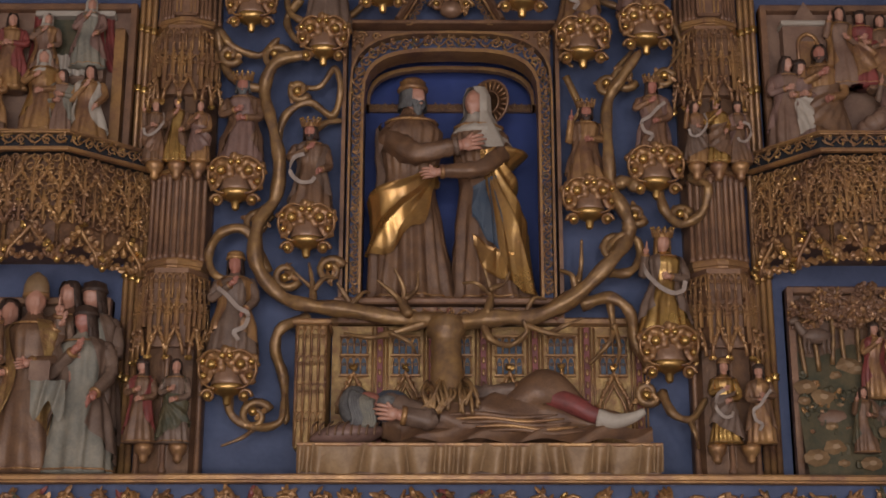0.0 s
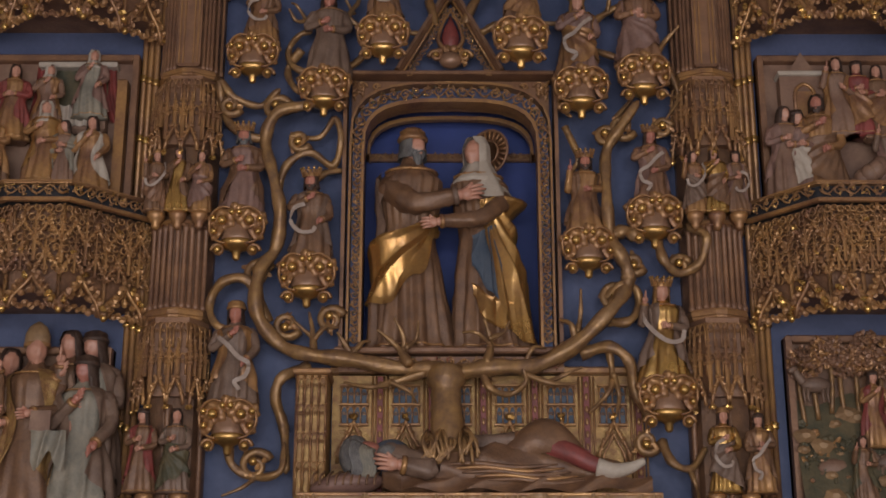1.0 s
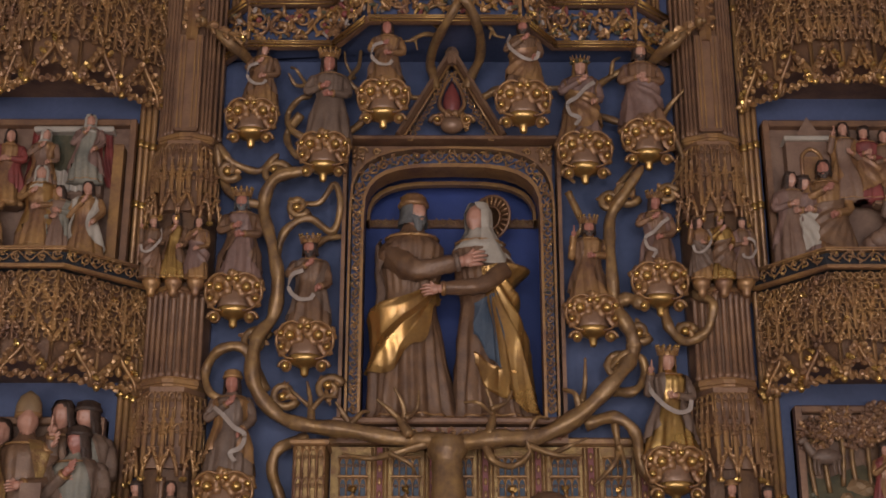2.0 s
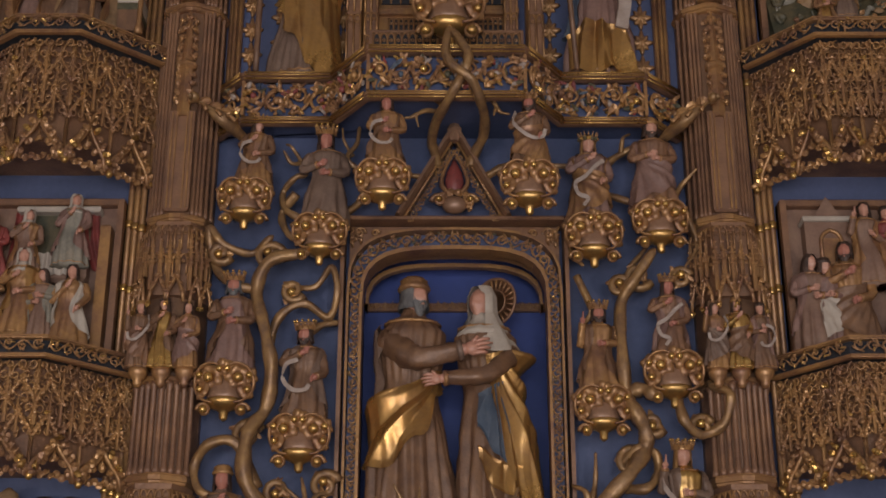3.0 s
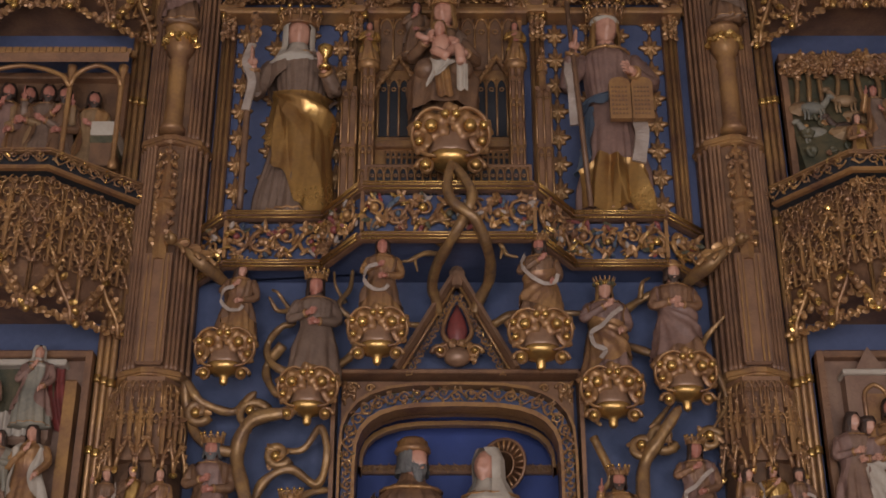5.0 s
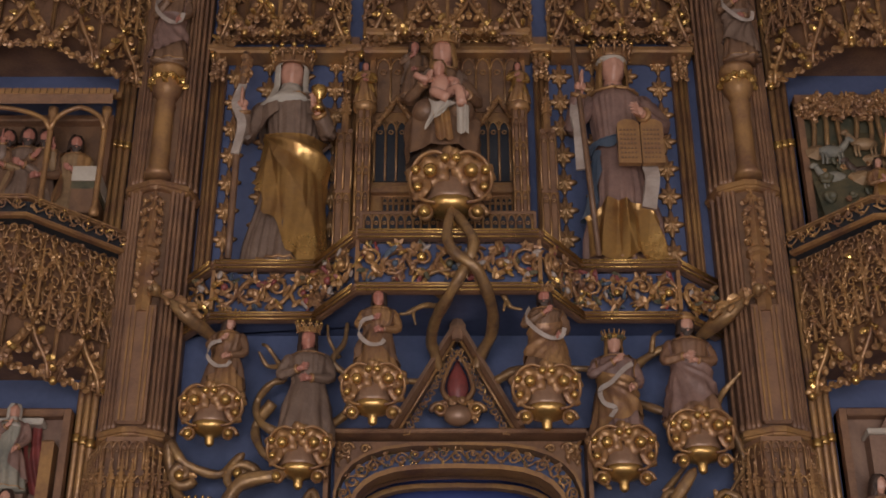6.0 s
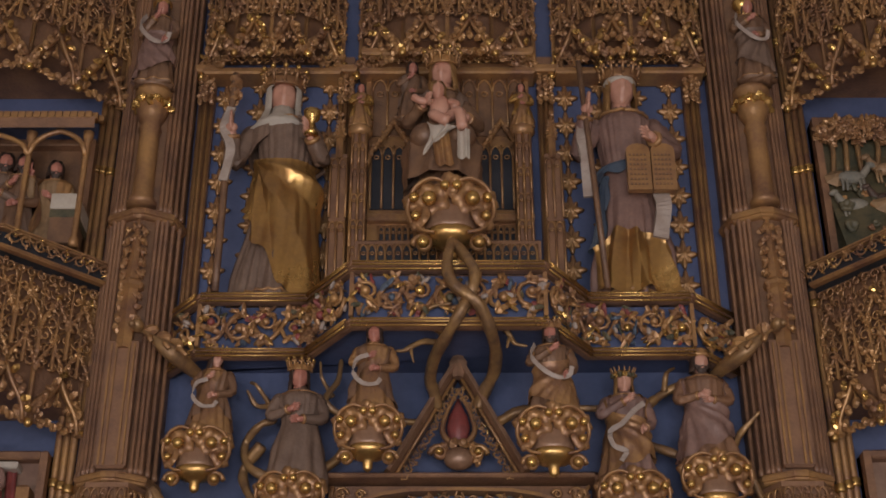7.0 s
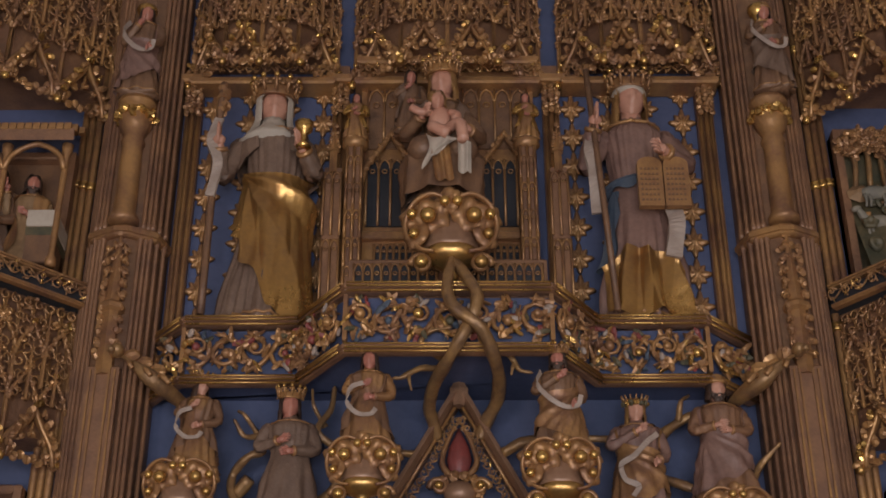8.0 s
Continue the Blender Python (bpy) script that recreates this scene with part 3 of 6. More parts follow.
limb([(-0.32, 4.99), (-0.44, 5.06), (-0.40, 5.17), (-0.39, 5.26)], 0.026, 0.012, -0.06)
limb([(-0.42, 5.11), (-0.46, 5.17), (-0.47, 5.24)], 0.016, 0.007, -0.06)
limb([(-0.61, 5.06), (-0.71, 5.07), (-0.75, 5.12)], 0.022, 0.010, -0.06)
limb([(-0.66, 5.07), (-0.71, 5.13), (-0.74, 5.16)], 0.016, 0.007, -0.06)
limb([(0.23, 4.99), (0.33, 5.03), (0.54, 5.06), (0.69, 5.04)], 0.030, 0.020, -0.06)
limb([(0.79, 5.05), (0.90, 5.13), (1.01, 5.16), (1.06, 5.20)], 0.030, 0.012, -0.06)
limb([(0.88, 5.12), (0.89, 5.18), (0.93, 5.23)], 0.020, 0.008, -0.06)
limb([(0.77, 4.92), (0.88, 4.86), (0.97, 4.82)], 0.028, 0.018, -0.06)
limb([(1.09, 4.81), (1.16, 4.94), (1.23, 5.01)], 0.030, 0.012, -0.08)
limb([(0.64, 4.46), (0.70, 4.30), (0.67, 4.23)], 0.028, 0.014, -0.08)
limb([(1.17, 4.77), (1.22, 4.64), (1.15, 4.51)], 0.022, 0.010, -0.08)
limb([(0.89, 4.51), (0.99, 4.64), (1.02, 4.75)], 0.020, 0.010, -0.08)
limb([(-0.68, 4.89), (-0.75, 4.80), (-0.71, 4.68), (-0.63, 4.63)], 0.035, 0.020, -0.06)
limb([(0.65, 4.71), (0.62, 4.60), (0.67, 4.52)], 0.028, 0.014, -0.06)

limb([(-0.006, -0.02, 5.070), (-0.020, -0.06, 5.109), (-0.035, -0.13, 5.147), (-0.015, -0.25, 5.182), (0.031, -0.38, 5.208), (0.079, -0.46, 5.261), (0.111, -0.46, 5.327), (0.129, -0.47, 5.371), (0.134, -0.47, 5.432), (0.103, -0.44, 5.511), (0.059, -0.38, 5.607)], 0.036, 0.030, 0, 0.03)
limb([(0.152, -0.02, 5.070), (0.175, -0.06, 5.118), (0.211, -0.14, 5.163), (0.216, -0.26, 5.196), (0.190, -0.40, 5.228), (0.154, -0.47, 5.282), (0.118, -0.49, 5.311), (0.057, -0.49, 5.361), (0.032, -0.47, 5.433), (0.036, -0.43, 5.531), (0.049, -0.38, 5.614)], 0.038, 0.030, 0, 0.03)
limb([(0.02, -0.27, 5.262), (-0.039, -0.35, 5.265), (-0.062, -0.38, 5.285), (-0.03, -0.38, 5.325), (0.04, -0.40, 5.33)], 0.018, 0.010, 0)
limb([(-0.005, -0.25, 5.24), (-0.068, -0.29, 5.222), (-0.130, -0.30, 5.183), (-0.16, -0.30, 5.18)], 0.022, 0.008, 0)
limb([(-0.068, -0.29, 5.222), (-0.105, -0.30, 5.19), (-0.097, -0.30, 5.134)], 0.014, 0.007, 0)
limb([(0.20, -0.27, 5.29), (0.24, -0.30, 5.28), (0.27, -0.30, 5.244), (0.289, -0.30, 5.211), (0.33, -0.30, 5.20)], 0.022, 0.008, 0)
limb([(0.27, -0.30, 5.24), (0.262, -0.31, 5.21), (0.258, -0.31, 5.19)], 0.013, 0.007, 0)


def tendril(x, z, r, sg, y=-0.07):
    """A curling side shoot with a leaf bud."""
    path = []
    for t in range(20):
        a = sg * (0.4 + 2 * math.pi * 1.25 * t / 19)
        q = r * (1 - t / 26)
        path.append((x + q * math.cos(a), y - 0.03 * t / 19, z + q * math.sin(a)))
    s = Shape().tube(path, [0.022 - 0.0005 * t for t in range(20)], BARK, 8, 0.1)
    s.ball(path[-1], 0.022, BRIGHT, 9, 6)
    for t in (5, 10, 15):
        s.ball(path[t], (0.03, 0.012, 0.014), GOLD, 6, 4)
    part("tendril", s, tree)


rng = random.Random(77)
for bx, bz in ((-0.955, 3.985), (-0.612, 3.75), (-0.955, 3.045), (0.732, 3.885), (1.055, 4.045), (1.08, 3.16), (-0.915, 4.90), (-0.555, 4.72), (0.722, 4.72), (1.035, 4.79)):
    for sg in (-1, 1):
        x = bx + sg * rng.uniform(0.09, 0.13)
        if -0.49 < x < 0.64 and bz < 4.85 or abs(x - 0.06) > 1.12:
            continue
        tendril(x, bz - rng.uniform(0.27, 0.34), rng.uniform(0.05, 0.075), sg)


# ---- carved brackets that carry the figures ----
def acanthus(s, c, r, rot, mat, lobes=5, curl=0.45):
    """A cupped leaf with a scalloped, rippled edge and a raised middle vein."""
    rings = []
    for j in range(5):
        v = 0.08 + 0.92 * j / 4
        ring = []
        for k in range(lobes * 4):
            a = 2 * math.pi * k / (lobes * 4)
            q = r * v * (1 + 0.11 * v * math.cos(lobes * a))
            lift = curl * r * (1 - v) ** 2 + 0.10 * r * v * math.cos(lobes * a + math.pi) + 1.3 * r * max(0, v - 0.7)
            ring.append(Vector(c) + rot @ Vector((q * math.cos(a), lift, q * math.sin(a) * 1.1)))
        rings.append(ring)
    back = [[p + rot @ Vector((0, 0.006, 0)) for p in ring] for ring in reversed(rings)]
    s.rings(rings + back, mat, True, True)


def make_bracket():
    top = thing("leaf_bracket", "gilded leaf bracket with a pale bulb and curling foliage", "bracket", group="leaf brackets of the tree")
    s = Shape()
    s.lathe([(0.045, 0.0), (0.056, -0.03), (0.068, -0.07), (0.077, -0.105), (0.080, -0.128), (0.076, -0.145)], (0, -0.035, 0), ROSE, 24, 0.85, lambda a, z: 1 - 0.05 * math.exp(-(math.sin(a / 2) / 0.06) ** 2))
    part("bulb", s, top, "pale rose-brown bulb")
    s = Shape()
    s.lathe([(0.076, -0.136), (0.082, -0.146), (0.080, -0.160), (0.066, -0.176), (0.036, -0.186), (0.020, -0.196), (0.018, -0.225), (0.008, -0.235)], (0, -0.035, 0), BRIGHT, 24, 0.85, lambda a, z: 1 - 0.06 * math.exp(-(math.sin(a / 2) / 0.07) ** 2))
    part("lip", s, top, "bright gilded lip and drop")
    s = Shape().lathe([(0.05, -0.03), (0.10, -0.012), (0.105, 0.0), (0.09, 0.008)], (0, 0.0, 0), GOLD, 20, 0.9, lambda a, z: 1 + 0.05 * math.cos(7 * a))
    part("tray", s, top)
    for sg in (-1, 1):
        path = smooth_path([(sg * 0.012, -0.115, -0.004), (sg * 0.06, -0.115, 0.010), (sg * 0.108, -0.09, -0.008), (sg * 0.131, -0.065, -0.055), (sg * 0.124, -0.06, -0.105), (sg * 0.09, -0.08, -0.150), (sg * 0.05, -0.09, -0.165)], 4)
        part("rim_strand", Shape().tube(path, [0.005 + 0.003 * math.sin(math.pi * i / (len(path) - 1)) for i in range(len(path))], GOLD, 7, 0.0, 1.6), top)
        for k, (x, y, z, r, t) in enumerate(((0.066, -0.10, -0.048, 0.056, 0.3), (0.018, -0.118, -0.012, 0.040, -0.4), (0.112, -0.075, -0.030, 0.042, 0.8), (0.106, -0.08, -0.098, 0.042, 1.5))):
            s = Shape()
            acanthus(s, (sg * x, y, z), r, Euler((0.25, t * sg * 2.1, sg * (0.25 + 4.0 * x))).to_matrix(), GOLD, 5)
            leaf = part("leaf", s, top)
            part("berry", Shape().ball((sg * x, y - 0.006, z - 0.006), (0.024, 0.016, 0.017, 0.016)[k], BRIGHT, 10, 7), leaf)
        s = Shape()
        path = []
        for t in range(16):
            q = math.pi * 2 * 1.25 * t / 15
            rr = 0.034 * (1 - t / 20)
            path.append((sg * (0.085 + rr * math.cos(q) * 0.9), -0.06 - 0.02 * t / 15, -0.195 + rr * math.sin(q)))
        s.tube(path, [0.011 - 0.0003 * t for t in range(16)], GOLD, 7, 0.0, 1.6)
        scroll = part("side_scroll", s, top)
        part("berry", Shape().ball((sg * 0.084, -0.088, -0.197), 0.021, BRIGHT, 9, 6), scroll)
    return top


bracket = make_bracket()
BRACKET_COUNT = 0


def put_bracket(x, y, z, size=1.0, turn=0):
    global BRACKET_COUNT
    m = pose(x, y, z, 0, 0, turn)
    if BRACKET_COUNT == 0:
        bracket.matrix_basis = m @ Matrix.Scale(size, 4)
    else:
        k = copy_thing(bracket, pose(x, y, z, 0, 0, turn))
        k.scale = (size, size, size)
    BRACKET_COUNT += 1


# ---- draped figures: each is one plain mesh ----
def bell(x, w):
    return math.exp(-(x / w) ** 2)


def head(s, c, k, yaw, skin, hair, beard, crown, veil=None, bow=0.22, long=0.0):
    """A plain carved head about c; k is its half height; long: how far the veil falls over one shoulder."""
    rot = Euler((bow, 0, radians(yaw))).to_matrix()
    at = lambda x, y, z: tuple(Vector(c) + rot @ (Vector((x, y, z)) * k))
    rings = []
    for j in range(19):
        b = math.pi * (0.02 + 0.96 * j / 18)
        z = -math.cos(b)
        ring = []
        for i in range(28):
            a = 2 * math.pi * i / 28
            jaw = 1 - 0.30 * max(0.0, -z - 0.1) ** 1.3
            x, y = 0.70 * jaw * math.sin(b) * math.sin(a), -0.82 * math.sin(b) * math.cos(a)
            if math.cos(a) > 0.2:
                y -= 0.26 * bell(x, 0.11) * bell(z + 0.16, 0.19) + 0.12 * bell(x, 0.09) * bell(z - 0.12, 0.2)
                y += 0.17 * (bell(x - 0.27, 0.14) + bell(x + 0.27, 0.14)) * bell(z - 0.10, 0.11)
                y -= 0.09 * bell(x, 0.4) * bell(z - 0.30, 0.10) + 0.10 * bell(x, 0.19) * bell(z + 0.47, 0.07) + 0.18 * bell(x, 0.2) * bell(z + 0.78, 0.16)
                y += 0.07 * bell(x, 0.2) * bell(z + 0.61, 0.06)
            ring.append(at(x, y, z))
        rings.append(ring)
    s.rings(rings, skin)
    s.tube([at(0, 0.05, -0.7), at(0, 0.12, -1.55)], [0.44 * k, 0.52 * k], skin, 12)
    if hair and not veil:
        def locks(u, v):
            a = 0.78 + (2 * math.pi - 1.56) * u
            r = lerp(v, [(0, 0.05), (0.15, 0.55), (0.4, 0.86), (0.65, 0.92), (1, 0.98)]) * (1 + 0.07 * ridge(17 * a + 7 * math.sin(6 * v)))
            return at(r * 0.92 * math.sin(a), 0.06 - r * math.cos(a), lerp(v, [(0, 1.12), (0.15, 1.05), (0.4, 0.5), (0.65, -0.4), (1, -0.8 if beard else -1.45)]))
        s.sheet(locks, 44, 12, hair)
        s.ball(at(0, 0.12, 0.30), (0.76 * k, 0.80 * k, 0.80 * k), hair, 14, 8, rot)
    if beard:
        def whiskers(u, v):
            a = -1.45 + 2.9 * u
            r = lerp(v, [(0, 0.70), (0.35, 0.74), (0.7, 0.60), (1, 0.16)]) * (1 + 0.10 * ridge(15 * a + 8 * math.sin(5 * v)))
            top = -0.34 + 0.30 * min(1.0, abs(a)) ** 2
            return at(0.95 * r * math.sin(a), -0.16 - 0.92 * r * math.cos(a), top - v * (1.25 - 0.45 * abs(a)))
        s.sheet(whiskers, 30, 10, beard)
        for e in (-1, 1):
            s.tube(smooth_path([at(0.03 * e, -0.92, -0.33), at(0.2 * e, -0.85, -0.40), at(0.34 * e, -0.7, -0.62)], 3), [0.07 * k] * 3 + [0.06 * k] * 3 + [0.03 * k], beard, 6)
    if veil:
        def wrap(u, v):
            gap = lerp(v, [(0, 0.0), (0.2, 0.3), (0.34, 0.78), (0.6, 0.74), (1, 0.42)])
            a = gap + 2 * (math.pi - gap) * u
            side = max(0.0, math.sin(a)) if long else 0.0
            r = lerp(v, [(0, 0.04), (0.14, 0.66), (0.34, 0.92), (0.6, 0.92), (1, 1.60 + 0.75 * side)])
            r *= 1 + v * (0.05 * ridge(11 * a + 2.5 * math.sin(3 * a)) + 0.04 * math.sin(5 * a + 4 * v))
            fall = 2.1 + 0.35 * math.sin(3 * a) + long * side
            return at(r * math.sin(a), 0.08 - r * 0.95 * math.cos(a), lerp(v, [(0, 1.16), (0.14, 1.06), (0.34, 0.45), (0.6, -0.7), (1, -fall)]))
        s.sheet(wrap, 60, 22, veil)

        s.lathe([(1.62 * k, -2.25 * k), (1.45 * k, -1.9 * k), (0.9 * k, -1.4 * k), (0.64 * k, -1.0 * k), (0.60 * k, -0.72 * k)], at(0, 0.0, 0), veil, 40, 0.95, lambda a, z: 1 + 0.05 * ridge(10 * a + 9 * z / k))
    if crown == "crown":
        q = 1.10 if veil else 1.0
        up = lambda a, r, z: at(r * q * math.sin(a), 0.06 - r * q * math.cos(a), z)
        ring = lambda r, z: [up(2 * math.pi * i / 24, r, z) for i in range(24)]
        s.rings([ring(0.80, 0.58), ring(0.90, 0.56), ring(0.93, 0.62), ring(0.88, 0.70), ring(0.96, 0.98), ring(0.92, 1.0), ring(0.80, 0.66)], GOLD)
        for i in range(11):
            a = 2 * math.pi * i / 11
            s.tube([up(a, 0.92, 0.72), up(a, 1.02, 1.15), up(a, 1.12, 1.62)], [0.10 * k, 0.09 * k, 0.05 * k], GOLD, 5)
            for da, z, r in ((0.0, 1.45, 0.15), (0.13, 1.22, 0.10), (-0.13, 1.22, 0.10), (0.28, 1.05, 0.10), (0.0, 0.63, 0.07)):
                s.ball(up(a + da, 0.98 + 0.12 * (z - 0.6), z), r * k, BRIGHT if z > 1.4 else GOLD, 8, 4)
    elif crown == "turban":
        roll = lambda a, z: 1 + 0.05 * math.sin(8 * a + 5 * z / k)
        s.lathe([(0.74 * k, 0.40 * k), (0.93 * k, 0.47 * k), (0.98 * k, 0.62 * k), (0.86 * k, 0.80 * k), (0.80 * k, 0.86 * k), (0.84 * k, 1.05 * k), (0.60 * k, 1.28 * k), (0.15 * k, 1.36 * k)], at(0, 0.07, 0), GOLD, 20, 1.0, roll)
    elif crown == "mitre":
        s.lathe([(0.85 * k, 0.3 * k), (0.9 * k, 0.7 * k), (0.86 * k, 1.2 * k), (0.62 * k, 1.75 * k), (0.10 * k, 2.15 * k)], at(0, 0.05, 0), TAN, 16, 0.75)
        s.lathe([(0.87 * k, 0.32 * k), (0.92 * k, 0.36 * k), (0.93 * k, 0.55 * k), (0.9 * k, 0.6 * k)], at(0, 0.05, 0), GOLD, 16, 0.78)
    elif crown == "cap":
        s.lathe([(0.84 * k, 0.30 * k), (0.95 * k, 0.40 * k), (0.92 * k, 0.58 * k), (0.84 * k, 0.62 * k), (0.80 * k, 0.95 * k), (0.35 * k, 1.15 * k)], at(0, 0.06, 0), HAIR, 16)
    elif crown == "wreath":
        for i in range(14):
            a = 2 * math.pi * i / 14
            s.ball(at(0.88 * math.sin(a), 0.05 - 0.85 * math.cos(a), 0.60), 0.22 * k, GREEN if i % 3 else BRIGHT, 6, 5)
            s.tube([at(0.88 * math.sin(a), 0.05 - 0.85 * math.cos(a), 0.7), at(1.1 * math.sin(a), 0.05 - 1.05 * math.cos(a), 1.25)], [0.12 * k, 0.05 * k], GOLD, 5)
    elif crown == "halo":
        disc = lambda a, r, d: at(0.35 + r * math.cos(a), 1.0 + d, 0.3 + r * math.sin(a))
        for r0, r1 in ((1.40, 1.56), (0.72, 0.80)):
            s.rings([[disc(2 * math.pi * i / 36, r, d) for i in range(36)] for r, d in ((r0, 0.0), (r0, -0.12), (r1, -0.12), (r1, 0.0))], DULL)
        s.rings([[disc(2 * math.pi * i / 36, r, 0.02) for i in range(36)] for r in (0.02, 1.5)], BROWN)
        for i in range(22):
            a = 2 * math.pi * i / 22
            s.tube([disc(a, 0.8, -0.04), disc(a, 1.42, -0.04)], [0.05 * k, 0.09 * k], GOLD, 5)


def arm(s, a, b, c, r, sleeve, skin, cuff=None, loose=1.12):
    p = smooth_path([a, b, c], 9)
    n = len(p) - 1
    ph = 40 * a[0] + 9 * c[2]
    rad = [r * (loose - (loose - 0.72) * i / n) * (1 + 0.06 * math.sin(i * 1.9 + ph) + 0.05 * math.sin(i * 3.7)) for i in range(n + 1)]
    s.tube(p, rad, sleeve, 16, 0.10)
    s.ball(a, r * loose, sleeve, 12, 8)
    d = (p[-1] - p[-2]).normalized()
    if cuff:
        s.tube([p[-1] - d * r * 0.25, p[-1] - d * r * 0.1, p[-1] + d * r * 0.2, p[-1] + d * r * 0.22], [r * 0.80, r * 0.88, r * 0.84, r * 0.6], cuff, 12)
    h = p[-1] + d * r * 0.95
    s.ball(tuple(p[-1] + d * r * 0.3), r * 0.5, skin, 9, 6)
    s.ball(tuple(h), (r * 0.66, r * 0.42, r * 0.58), skin, 10, 7)
    for e in (-0.45, -0.15, 0.15, 0.45):
        w = Vector((0, 0.1, 1)).normalized() * r * e * 1.1
        tip = h + w * 1.25 + d * r * (1.75 - abs(e - 0.1) * 0.8) + Vector((0, 0.25 * r, 0))
        s.tube(smooth_path([h + w, h + w * 1.15 + d * r * 0.9 - Vector((0, 0.12 * r, 0)), tip], 2), [r * 0.19, r * 0.18, r * 0.17, r * 0.15, r * 0.09], skin, 6)
    s.tube([h + Vector((0, -0.1 * r, 0.4 * r)), h + d * r * 0.5 + Vector((0, -0.25 * r, 0.85 * r))], [r * 0.2, r * 0.12], skin, 6)


def creases(rng, n, start, turn, low, high):
    """Folds at uneven distances: (place, half width, height)."""
    gaps = [rng.uniform(0.5, 1.6) for _ in range(n)]
    k, x, out = turn / sum(gaps), start, []
    for g in gaps:
        out.append((x + g * k / 2, g * k * rng.uniform(0.42, 0.62), rng.uniform(low, high)))
        x += g * k
    return out


SCROLLS = (
    [(0.04, -0.20, 0.62), (0.14, -0.22, 0.56), (0.17, -0.2, 0.42), (0.08, -0.22, 0.30), (-0.03, -0.21, 0.30), (-0.07, -0.2, 0.36)],
    [(-0.15, -0.08, 0.80), (-0.19, -0.15, 0.64), (-0.11, -0.21, 0.48), (0.02, -0.22, 0.38), (0.13, -0.2, 0.40), (0.16, -0.2, 0.50)],
    [(-0.12, -0.2, 0.66), (-0.04, -0.23, 0.58), (0.06, -0.23, 0.46), (0.15, -0.2, 0.40), (0.13, -0.2, 0.28), (0.04, -0.21, 0.22), (0.08, -0.2, 0.14)])
# cloths laid round a figure: from and to angle, upper edge, lower edge, where the folds gather
DRAPES = {
    "right": (-2.6, 2.6, [(-2.6, 0.52), (0, 0.58), (1.2, 0.64), (2.6, 0.62)], [(-2.6, 0.20), (-0.9, 0.24), (0, 0.14), (1.0, 0.05), (2.6, 0.04)], (1.2, 0.62)),
    "left": (-2.6, 2.6, [(-2.6, 0.62), (-1.2, 0.64), (0, 0.58), (2.6, 0.52)], [(-2.6, 0.04), (-1.0, 0.05), (0, 0.14), (0.9, 0.24), (2.6, 0.20)], (-1.2, 0.62)),
}


